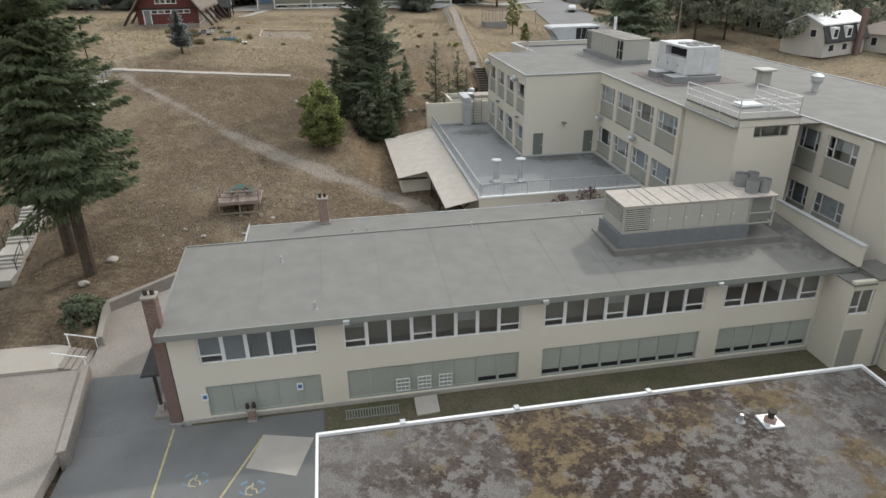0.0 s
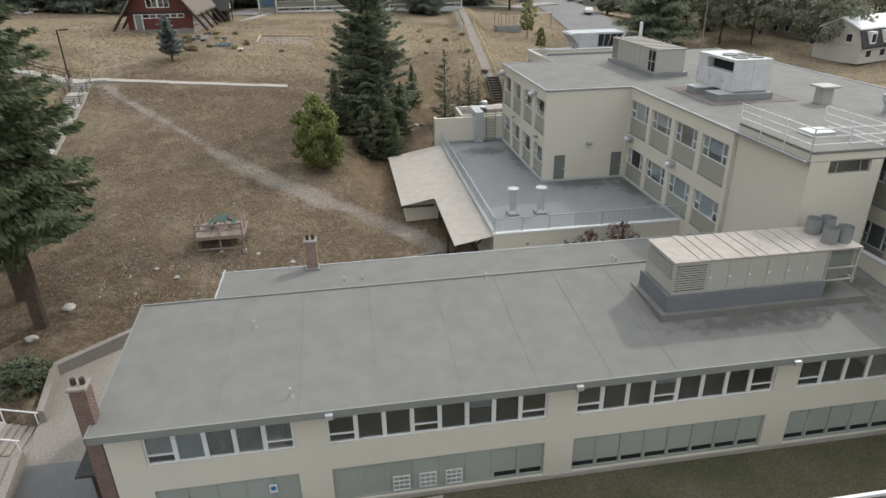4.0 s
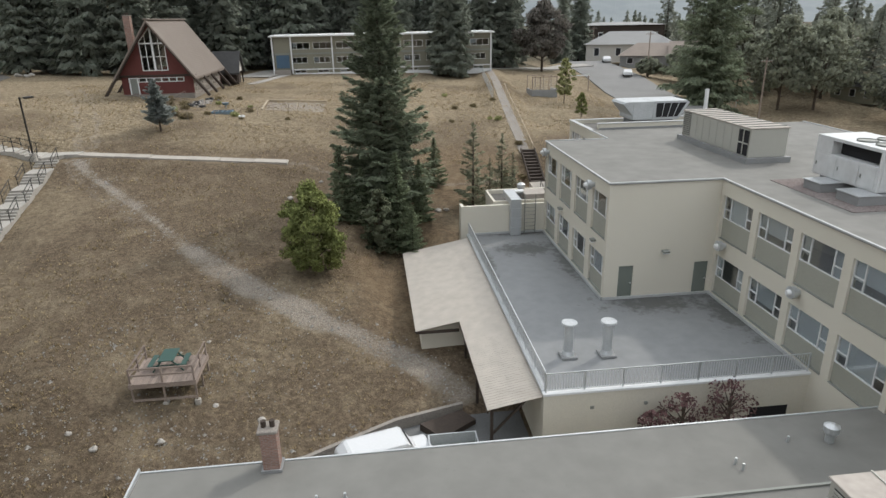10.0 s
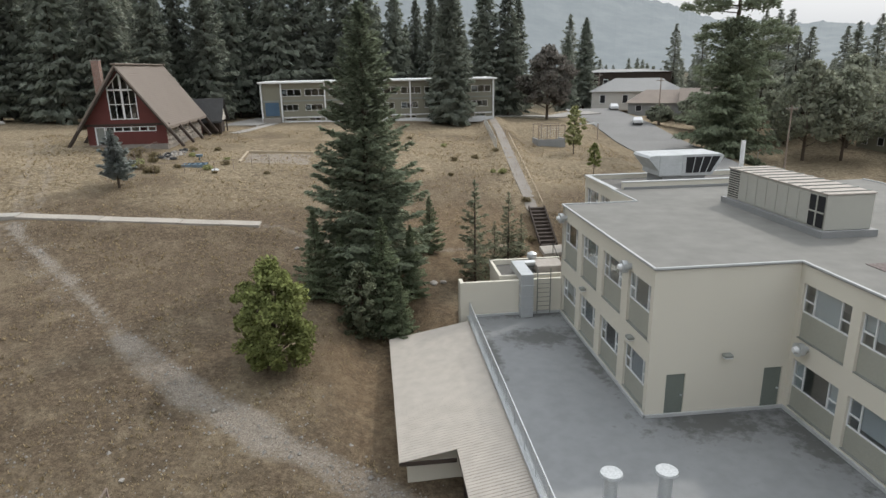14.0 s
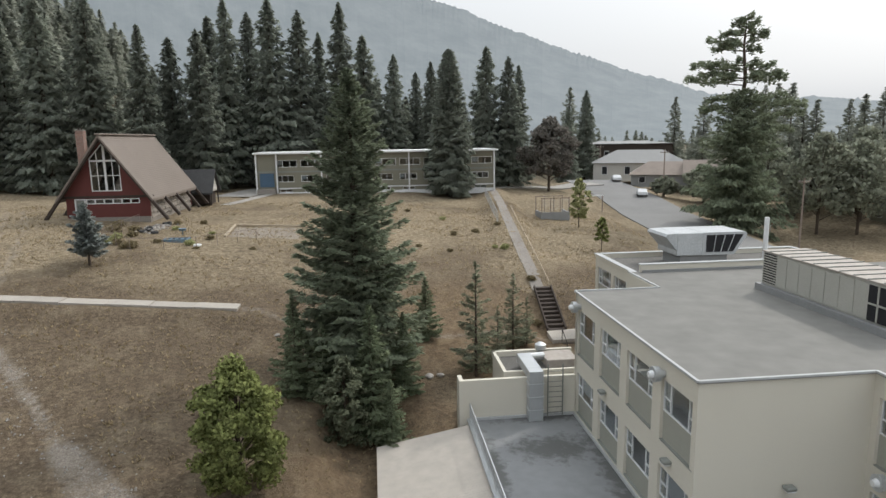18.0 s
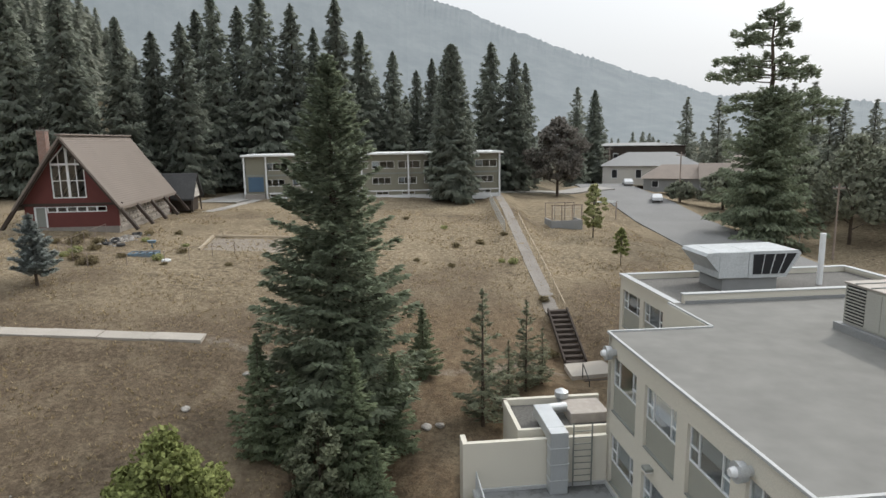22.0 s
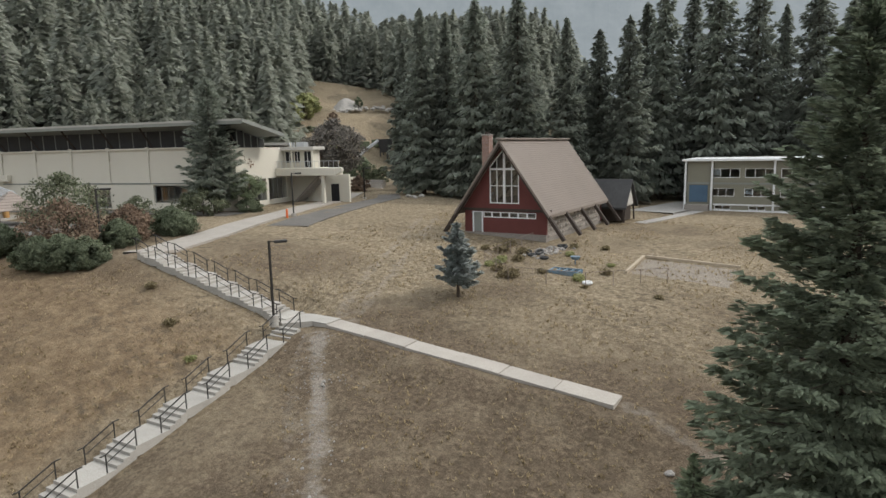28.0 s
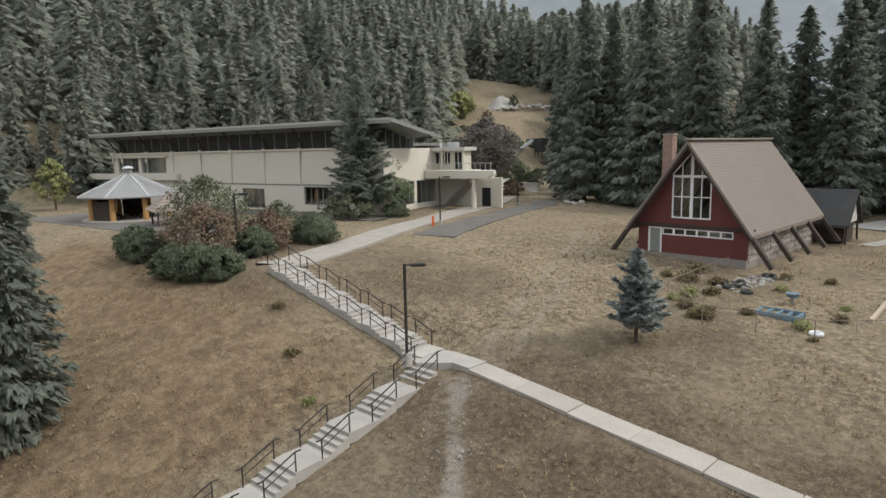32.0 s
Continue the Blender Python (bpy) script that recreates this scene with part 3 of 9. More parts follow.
def height(u, v):
    a, b = min(max(u, -119.9), 59.9) + 120, min(max(v, -44.9), 148.9) + 45
    i, j = int(a), int(b)
    fa, fb = a - i, b - j
    g = _grid
    z = (g[j, i] * (1 - fa) + g[j, i + 1] * fa) * (1 - fb) + (g[j + 1, i] * (1 - fa) + g[j + 1, i + 1] * fa) * fb
    z = float(z) + hill(u, v)
    if not (-130 < u < 60 and -60 < v < 150):
        return z
    for pts, wid, fall in GRADES:
        best, zl = 1e9, 0.0
        for (a, b, c), (d, e, f) in zip(pts, pts[1:]):
            t = min(1.0, max(0.0, ((u - a) * (d - a) + (v - b) * (e - b)) / ((d - a) ** 2 + (e - b) ** 2)))
            q = math.hypot(u - a - t * (d - a), v - b - t * (e - b))
            if q < best:
                best, zl = q, c + t * (f - c)
        if best < wid + fall:
            w = 1 - smooth(wid, wid + fall, best)
            z = z * (1 - w) + (zl - 0.1) * w
    for poly, zp in PAVED:
        if in_poly(poly, u, v):
            z = min(z, zp - 0.25)
    return z


def near_line(pts, u, v):
    best = 1e9
    for (a, b), (c, d) in zip(pts, pts[1:]):
        w = (c - a) ** 2 + (d - b) ** 2
        t = min(1.0, max(0.0, ((u - a) * (c - a) + (v - b) * (d - b)) / w))
        best = min(best, math.hypot(u - a - t * (c - a), v - b - t * (d - b)))
    return best


TRAIL = ((-29.4, 51.6), (-27.4, 48.9), (-24.9, 46.4), (-22.0, 43.2), (-18.5, 38.9), (-15.3, 34.9), (-12.6, 31.9), (-9.4, 29.0), (-6.1, 26.7), (-3.1, 25.0), (-0.5, 23.5), (1.3, 21.4), (2.6, 19.4))
RUT = ((-30.4, 51.6), (-28.5, 48.4), (-25.9, 45.3), (-22.6, 41.6), (-19.6, 38.0))
TRACKS = (((-14.4, 72.0), (-8.0, 72.4), (-8.0, 75.5), (-14.0, 75.5), (-14.0, 73.5), (-8.0, 73.6)), ((-29.9, 53.8), (-33.0, 62.0), (-37.0, 72.0), (-44.0, 86.0)), ((-28.6, 53.6), (-31.0, 62.0), (-35.0, 72.0), (-42.0, 86.0)), ((-9.6, 52.1), (-5.5, 50.8), (-1.0, 51.0)), ((-1.0, 51.0), (4.0, 50.2), (9.0, 50.6), (14.8, 52.0)))


def clearing(u, v):
    """The open strip up to the gravel mounds, beside the gymnasium."""
    r = (-u - 7) / max(1.0, v - 28)
    return 0.69 < r < 1.0 and math.hypot(u + 7, v - 28) < 240 + 22 * (0.74 < r < 0.94)


def build_ground():
    out = [2.0 * 1.22**k for k in range(1, 32)]
    core_u, core_v = list(np.arange(-78, 50.1, 0.5)), list(np.arange(-36, 126.1, 0.5))
    us = [core_u[0] - sum(out[: k + 1]) for k in range(len(out))][::-1] + core_u + [core_u[-1] + sum(out[: k + 1]) for k in range(len(out))]
    vs = [core_v[0] - sum(out[: k + 1]) for k in range(len(out))][::-1] + core_v + [core_v[-1] + sum(out[: k + 1]) for k in range(len(out))]
    n = len(us)
    co, bare, wood, soil, rust, faces = [], [], [], [], [], []
    for v in vs:
        for u in us:
            z = height(u, v)
            inside = -78 <= u <= 50 and -36 <= v <= 126
            b = 0.0
            if inside:
                z += 0.10 * noise.noise((u * 0.33, v * 0.33, 1.7)) + 0.05 * noise.noise((u * 1.1, v * 1.1, 4.2))
                wob = 0.8 * noise.noise((u * 0.4, v * 0.4, 9.0))
                if -36 < u < 8 and 16 < v < 56:
                    d = near_line(TRAIL, u, v)
                    low = 1 - smooth(33, 37, v)
                    wid = 0.24 + 0.24 * low
                    b = (1 - smooth(wid, wid + 0.5 + 0.8 * low, d + (0.35 + 0.35 * low) * wob)) * (0.8 + 0.6 * noise.noise((u * 0.35, v * 0.35, 5.0)))
                    b *= 1 - 0.3 * (1 - smooth(0.4, 3.4, math.hypot(u + 17.6, v - 37.6)))
                    b = max(b, 0.42 * (1 - smooth(0.15, 0.7, near_line(RUT, u, v) + 0.4 * wob)))
                for tr in TRACKS:
                    b = max(b, 0.5 * (1 - smooth(0.2, 0.8, near_line(tr, u, v) + 0.4 * wob)))
                if -14.7 < u < -7.0 and 71.7 < v < 77.0:
                    b = max(b, 0.8)
                z -= 0.08 * b
            co.append((u, v, z))
            bare.append(b)
            rust.append(max(0.8 * (1 - smooth(-35, -33, u + wob)) * (1 - smooth(45, 52, v)), 0.55 * (1 - smooth(0.6, 1.2, math.hypot((u - 9) / 9, (v - 52) / 9))), 0.5 * (1 - smooth(0.5, 1.2, math.hypot((u - 1) / 6, (v - 35) / 11)))) if inside else 0.0)
            # Negative values keep the far lawn pale: dry straw, plus haze put into colour.
            soil.append((0.55 * (1 - smooth(55, 63, v + 6 * noise.noise((u * 0.08, v * 0.08, 2.0)))) * smooth(-31, -17, u + 0.35 * (50 - v) + 4 * noise.noise((u * 0.1, v * 0.1, 6.0))) + 0.6 * smooth(-8, 2, u) * (1 - smooth(54, 66, v)) + 0.45 * smooth(0.1, 0.4, noise.noise((u * 0.06, v * 0.09, 8.0))) - 0.8 * smooth(60, 68, v) * (1 - smooth(-34, -18, u)) - 0.5 * smooth(64, 74, v) * smooth(-34, -18, u)) if inside else -0.6)
            wood.append(max(smooth(120, 130, v - 0.25 * max(0, -u - 90)) if u < 40 else smooth(150, 190, v), smooth(118, 132, -u) * smooth(40, 60, v)) if (u < 40 or v > 150) and not clearing(u, v) else 0.0)
    for j in range(len(vs) - 1):
        for i in range(n - 1):
            k = j * n + i
            faces.append((k, k + 1, k + n + 1, k + n))
    me = bpy.data.meshes.new("ground")
    me.from_pydata(co, [], faces)
    at = me.attributes.new("bare", "FLOAT", "POINT")
    at.data.foreach_set("value", bare)
    at = me.attributes.new("soil", "FLOAT", "POINT")
    at.data.foreach_set("value", soil)
    at = me.attributes.new("rust", "FLOAT", "POINT")
    at.data.foreach_set("value", rust)
    at = me.attributes.new("wood", "FLOAT", "POINT")
    at.data.foreach_set("value", wood)
    me.polygons.foreach_set("use_smooth", [True] * len(faces))
    m = bpy.data.materials.new("dry_grass_ground")
    m.use_nodes = True
    nd, l = m.node_tree.nodes, m.node_tree.links
    b = nd["Principled BSDF"]
    b.inputs["Roughness"].default_value, b.inputs["Specular IOR Level"].default_value = 1.0, 0.1
    tc = nd.new("ShaderNodeTexCoord")

    def tex(scale, detail=6, rough=0.6):
        t = nd.new("ShaderNodeTexNoise")
        t.inputs["Scale"].default_value, t.inputs["Detail"].default_value, t.inputs["Roughness"].default_value = scale, detail, rough
        l.new(tc.outputs["Object"], t.inputs["Vector"])
        return t

    def ramp(src, *stops):
        r = nd.new("ShaderNodeValToRGB")
        while len(r.color_ramp.elements) < len(stops):
            r.color_ramp.elements.new(0.5)
        for e, (p, c) in zip(r.color_ramp.elements, stops):
            e.position, e.color = p, (*c, 1)
        l.new(src, r.inputs[0])
        return r.outputs[0]

    def mix(fac, a, c, kind="MIX"):
        x = nd.new("ShaderNodeMix")
        x.data_type, x.blend_type = "RGBA", kind
        if isinstance(fac, float):
            x.inputs[0].default_value = fac
        else:
            l.new(fac, x.inputs[0])
        l.new(a, x.inputs["A"])
        l.new(c, x.inputs["B"])
        return x.outputs["Result"]

    straw = ramp(tex(2.6, 8, 0.78).outputs[0], (0.36, (0.13, 0.099, 0.064)), (0.48, (0.235, 0.188, 0.125)), (0.6, (0.36, 0.30, 0.21)))
    soil = ramp(tex(3.4, 8, 0.78).outputs[0], (0.36, (0.06, 0.044, 0.031)), (0.5, (0.128, 0.097, 0.067)), (0.64, (0.225, 0.176, 0.12)))
    big = ramp(tex(0.075, 5, 0.6).outputs[0], (0.42, (0, 0, 0)), (0.62, (1, 1, 1)))
    at_s = nd.new("ShaderNodeAttribute")
    at_s.attribute_name = "soil"
    more = nd.new("ShaderNodeMath")
    more.use_clamp = True
    l.new(at_s.outputs["Fac"], more.inputs[0])
    l.new(big, more.inputs[1])
    base = mix(more.outputs[0], straw, soil)
    dry = ramp(tex(0.42, 6, 0.66).outputs[0], (0.50, (0, 0, 0)), (0.66, (0.42, 0.42, 0.42)))
    base = mix(dry, base, ramp(tex(7.0, 6, 0.75).outputs[0], (0.38, (0.19, 0.15, 0.10)), (0.62, (0.42, 0.35, 0.245))))
    at_r = nd.new("ShaderNodeAttribute")
    at_r.attribute_name = "rust"
    base = mix(at_r.outputs["Fac"], base, ramp(tex(1.1, 8, 0.75).outputs[0], (0.37, (0.11, 0.072, 0.042)), (0.5, (0.205, 0.143, 0.085)), (0.63, (0.30, 0.222, 0.138))))
    # dead tufts and scuffed turf: dark clumps a hand to a pace wide, thick in some places and thin in others
    place = ramp(tex(0.13, 5, 0.62).outputs[0], (0.38, (0.12, 0.12, 0.12)), (0.58, (1, 1, 1)))
    for scale, lo, hi, most in ((1.5, 0.515, 0.59, 0.72), (3.6, 0.525, 0.60, 0.7)):
        spot = nd.new("ShaderNodeMath")
        spot.operation = "MULTIPLY"
        l.new(ramp(tex(scale, 7, 0.7).outputs[0], (lo, (0, 0, 0)), (hi, (most, most, most))), spot.inputs[0])
        l.new(place, spot.inputs[1])
        base = mix(spot.outputs[0], base, ramp(tex(6.0, 5, 0.75).outputs[0], (0.38, (0.05, 0.039, 0.028)), (0.62, (0.125, 0.098, 0.068))))
    tuft = tex(13.0, 5, 0.72)
    base = mix(ramp(tuft.outputs[0], (0.52, (0, 0, 0)), (0.66, (0.8, 0.8, 0.8))), base, ramp(tex(0.3).outputs[0], (0.3, (0.06, 0.047, 0.033)), (0.7, (0.27, 0.22, 0.152))))
    pebble = ramp(tex(11, 5, 0.8).outputs[0], (0.36, (0.17, 0.146, 0.12)), (0.5, (0.275, 0.243, 0.205)), (0.64, (0.40, 0.36, 0.31)))
    at_n = nd.new("ShaderNodeAttribute")
    at_n.attribute_name = "bare"
    edge = nd.new("ShaderNodeMath")
    edge.operation = "MULTIPLY_ADD"
    l.new(tex(2.2, 6, 0.7).outputs[0], edge.inputs[0])
    edge.inputs[1].default_value = 1.0
    edge.inputs[2].default_value = -0.5
    add = nd.new("ShaderNodeMath")
    l.new(at_n.outputs["Fac"], add.inputs[0])
    l.new(edge.outputs[0], add.inputs[1])
    full = ramp(add.outputs[0], (0.30, (0, 0, 0)), (0.80, (0.85, 0.85, 0.85)))
    col = mix(full, base, pebble)
    at_w = nd.new("ShaderNodeAttribute")
    at_w.attribute_name = "wood"
    floor = ramp(tex(0.6, 6, 0.7).outputs[0], (0.38, (0.06, 0.053, 0.036)), (0.62, (0.15, 0.128, 0.088)))
    col = mix(at_w.outputs["Fac"], col, floor)
    l.new(col, b.inputs["Base Color"])
    bp = nd.new("ShaderNodeBump")
    bp.inputs["Strength"].default_value, bp.inputs["Distance"].default_value = 1.0, 0.16
    l.new(tex(5.0, 8, 0.72).outputs[0], bp.inputs["Height"])
    l.new(bp.outputs[0], b.inputs["Normal"])
    me.materials.append(m)
    ob = new("ground", me)
    ob.matrix_basis = RZ
    tagged(ob, "dry yellow-brown grass slope with a bare gravel trail", "ground", kind="structure")


build_ground()


def flat_strip(name, pts, width, lift, material, label, category="path", kind="structure", step=1.0, z_of=None, thick=0.12):
    """A paved strip that follows the ground along a line."""
    dense = []
    for (a, b), (c, d) in zip(pts, pts[1:]):
        k = max(1, int(math.hypot(c - a, d - b) / step))
        dense += [(a + (c - a) * i / k, b + (d - b) * i / k) for i in range(k)]
    dense.append(pts[-1])
    bm = bmesh.new()
    prev = None
    for i, (a, b) in enumerate(dense):
        c, d = dense[min(i + 1, len(dense) - 1)]
        e, f = dense[max(i - 1, 0)]
        t = Vector((c - e, d - f)).normalized()
        w = width(i / (len(dense) - 1)) if callable(width) else width
        nx, ny = -t.y * w / 2, t.x * w / 2
        zc = (z_of or height)(a, b) + lift
        zl = zc if z_of else max(zc, height(a + nx, b + ny) + lift * 0.5)
        zr = zc if z_of else max(zc, height(a - nx, b - ny) + lift * 0.5)
        ring = [bm.verts.new(p) for p in ((a + nx, b + ny, zl), (a - nx, b - ny, zr), (a - nx, b - ny, zr - thick - lift), (a + nx, b + ny, zl - thick - lift))]
        if prev:
            for q in range(4):
                bm.faces.new((prev[q], prev[(q + 1) % 4], ring[(q + 1) % 4], ring[q]))
        prev = ring
    return solid(name, bm, material, label, category, kind=kind)


# ---- the two-storey wing with the low-pitched roof ----
wing = thing("classroom_wing", (4, 0, -1.6), "two-storey cream stucco classroom wing with a low grey roof", "building")
WV, WZ0, WZ1 = -3.6, -1.7, 4.12
fr = run("u", WV, -13.8)
UPPER = ((1.38, 7.22, 5), (8.6, 18.03, 8), (19.37, 28.8, 8), (30.03, 36.0, 5))
holes = [(a, b, 2.05, 3.72) for a, b, _ in UPPER] + [(a, b, -1.22, 0.7) for a, b, _ in UPPER]
part("front_wall", wall_bm(fr, 37.0, WZ0, WZ1, holes, 0.3), "stucco", wing)
part("west_wall", wall_bm(run("v", -13.8, -3.3), 8.4, WZ0, WZ1, [], 0.3), "stucco", wing)
part("east_wall", boxes((22.9, 23.2, -3.3, 9.4, WZ0, WZ1)), "stucco", wing)
part("rear_wall", boxes((-10.2, 22.9, 9.1, 9.4, WZ0, 3.72)), "stucco", wing)
part("step_wall", boxes((-13.5, -10.5, 4.8, 5.1, WZ0, WZ1), (-10.5, -10.2, 4.8, 9.4, WZ0, 3.72)), "stucco", wing)
part("inner_wall", boxes((-13.0, 22.8, 1.5, 1.65, WZ0, 3.7)), "inside", wing)
part("upper_floor", boxes((-13.0, 22.8, -3.2, 1.45, 1.2, 1.45)), "inside", wing)
rng = random.Random(4)
for gi, (a, b, k) in enumerate(UPPER):
    low = (0, k - 1) if k == 5 else (0, 3, k - 1)
    if gi == 1:
        low = (0, 3, 7)
    bl = {0: 0.28, 1: 0.05} if gi == 0 else {0: 0.75} if gi == 3 else {0: 0.7, 2: 0.8, 5: 0.55} if gi == 1 else {3: 0.62}
    window(wing, fr, a, b, 2.05, 3.72, [1] * k, 0.08, 0.075, low, 0.27, bl, mull=0.19)
    if gi == 0:
        for i in (2, 3, 4):
            for q in range(14):
                s = a + (i + (q + 0.5) / 14) * (b - a) / k
                p = bmesh.new()
                fbox(p, fr, s - 0.018, s + 0.018, 0.2, 0.26, 2.1 if i < 4 else 2.55, 3.7)
                part("blind_slat", p, "curb", wing)
    # boarded openings below; near-black sheets paint the shaded slot under some boards
    w = (b - a) / k
    bm = bmesh.new()
    fbox(bm, fr, a, b, 0.10, 0.2, -1.22, -1.1)
    fbox(bm, fr, a, b, 0.10, 0.2, 0.62, 0.7)
    for i in range(k + 1):
        s = a + i * w
        fbox(bm, fr, max(a, s - 0.07), min(b, s + 0.07), 0.09, 0.2, -1.1, 0.62)
    bw = part("window", bm, "board", wing, "boarded window with pale green panels")
    for i in range(k):
        grill = gi == 1 and i in (2, 3, 4)
        slot = gi >= 2 or (gi == 1 and i > 5)
        z = -0.8 if slot else -1.1
        p = bmesh.new()
        fbox(p, fr, a + i * w + 0.07, a + (i + 1) * w - 0.07, 0.14, 0.18, z, 0.62)
        part("panel", p, "board", bw)
        if grill:
            x0, x1 = a + (i + 0.5) * w - 0.38, a + (i + 0.5) * w + 0.38
            g = wall_bm(fr @ Matrix.Translation((x0, 0.09, 0)), x1 - x0, -1.08, -0.28, [(0.05 + q * 0.23, 0.25 + q * 0.23, -1.04 + r * 0.25, -0.83 + r * 0.25) for q in range(3) for r in range(3)], 0.04)
            gr = part("small_sash", g, "white", bw, "small white divided window")
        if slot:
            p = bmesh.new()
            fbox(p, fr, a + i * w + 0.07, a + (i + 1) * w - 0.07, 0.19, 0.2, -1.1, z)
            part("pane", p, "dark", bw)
# roof: front slope, flat ridge edge and the lower strip behind
RE = 4.35
bm = bmesh.new()
slab(bm, [(-14.0, -4.25), (23.6, -4.25), (23.6, 4.4), (-14.0, 4.4)], [RE - 0.2, RE - 0.2, 4.85, 4.85], [RE, RE, 5.1, 5.1])
part("main_roof", bm, "wing_roof", wing, "grey membrane roof with faint seams")
bm = boxes((-14.06, 23.66, -4.33, -4.25, RE - 0.32, RE + 0.02), (-14.0, 23.6, 4.37, 4.47, 4.0, 5.17))
slab(bm, [(-14.08, -4.33), (-14.0, -4.33), (-14.0, 4.47), (-14.08, 4.47)], [RE - 0.3, RE - 0.3, 4.75, 4.75], [RE + 0.02, RE + 0.02, 5.13, 5.13])
part("fascia", bm, "trim_grey", wing)
bm = bmesh.new()
slab(bm, [(-11.0, 4.47), (23.6, 4.47), (23.6, 9.65), (-11.0, 9.65)], 3.72, [4.2, 4.2, 4.0, 4.0])
part("rear_roof", bm, "wing_roof", wing, "lower grey membrane roof strip")
bm = boxes((-11.08, -11.0, 4.47, 9.73, 3.7, 4.2), (-11.0, 23.6, 9.65, 9.73, 3.75, 4.04))
part("rear_edge", bm, "galv", wing)
for k, u in enumerate((-9.4, -6.2, -3.0, 0.4, 3.6, 6.8, 9.7, 16.2, 19.4)):
    bm = bmesh.new()
    slab(bm, [(u, -4.2), (u + 0.05, -4.2), (u + 0.05, 4.38), (u, 4.38)], [RE, RE, 5.0, 5.0], [RE + 0.012, RE + 0.012, 5.112, 5.112])
    part("roof_seam", bm, "wing_roof", wing)
for u in (-5.0, 5.3, 15.2):
    part("downpipe_head", boxes((u - 0.15, u + 0.15, -4.5, -4.33, RE - 0.3, RE - 0.08)), "galv", wing)
part("end_parapet", bev(boxes((23.3, 23.55, -4.6, 3.2, 4.5, 5.72)), 0.02), "stucco", wing)
part("parapet_cap", bev(boxes((23.24, 23.61, -4.66, 3.2, 5.72, 5.8)), 0.015), "edge_metal", wing)
part("foundation", boxes((-13.85, 23.2, -3.66, -3.6, -1.75, -1.25)), "concrete", wing)


def roof_vent(u, v, z, h, r=0.05, label="small grey roof vent pipe"):
    t = thing("roof_vent", (u, v, z), label, "vent", "roof vents")
    bm = bmesh.new()
    tube(bm, (u, v, z - 0.05), (u, v, z + h), r, n=8)
    part("pipe", bm, "galv", t)
    bm = bmesh.new()
    tube(bm, (u, v, z - 0.02), (u, v, z + 0.07), r * 3.2, r * 1.3, n=10)
    part("flashing", bm, "curb", t)
    return t


for u, v, z, h in ((-8.4, 1.8, 4.87, 0.35), (-6.5, -3.2, 4.44, 0.4), (3.2, 4.2, 5.08, 0.3), (-4.2, 7.2, 4.05, 0.25), (-3.2, 7.2, 4.05, 0.25), (11.41, 6.96, 4.04, 0.35), (11.5, 6.6, 4.05, 0.35), (14.2, 7.98, 4.02, 0.3)):
    roof_vent(u, v, z, h)


def turbine_vent(u, v, z, s=1.0):
    t = thing("turbine_vent", (u, v, z), "galvanised round roof ventilator on a short stack", "vent", "roof vents")
    bm = bmesh.new()
    tube(bm, (u, v, z - 0.05), (u, v, z + 0.4 * s), 0.17 * s, n=14)
    part("stack", bm, "galv", t)
    bm = bmesh.new()
    tube(bm, (u, v, z + 0.4 * s), (u, v, z + 0.55 * s), 0.2 * s, 0.3 * s, 14)
    tube(bm, (u, v, z + 0.55 * s), (u, v, z + 0.78 * s), 0.3 * s, 0.3 * s, 14)
    tube(bm, (u, v, z + 0.78 * s), (u, v, z + 0.9 * s), 0.3 * s, 0.1 * s, 14)
    part("head", bm, "galv", t)


turbine_vent(15.8, 7.75, 4.02, 1.0)


def chimney(u, v, z, w, h, material, label):
    t = thing("chimney", (u, v, z), label, "chimney", "chimneys")
    bm = bmesh.new()
    box(bm, u - w / 2, u + w / 2, v - w / 2, v + w / 2, z, z + h)
    part("shaft", bev(bm, 0.012), material, t)
    part("flashing", boxes((u - w / 2 - 0.08, u + w / 2 + 0.08, v - w / 2 - 0.08, v + w / 2 + 0.08, z - 0.1, z + 0.16)), "curb", t)
    part("cap", bev(boxes((u - w / 2 - 0.07, u + w / 2 + 0.07, v - w / 2 - 0.07, v + w / 2 + 0.07, z + h, z + h + 0.14)), 0.03), "old_concrete", t)
    for du in (-0.16, 0.16):
        bm = bmesh.new()
        tube(bm, (u + du, v, z + h + 0.12), (u + du, v, z + h + 0.4), 0.1, n=10)
        part("flue", bm, "brown_beam", t)


chimney(-6.0, 9.35, 3.98, 0.62, 1.75, "brick_tan", "tan brick chimney with two clay flues on the roof edge")


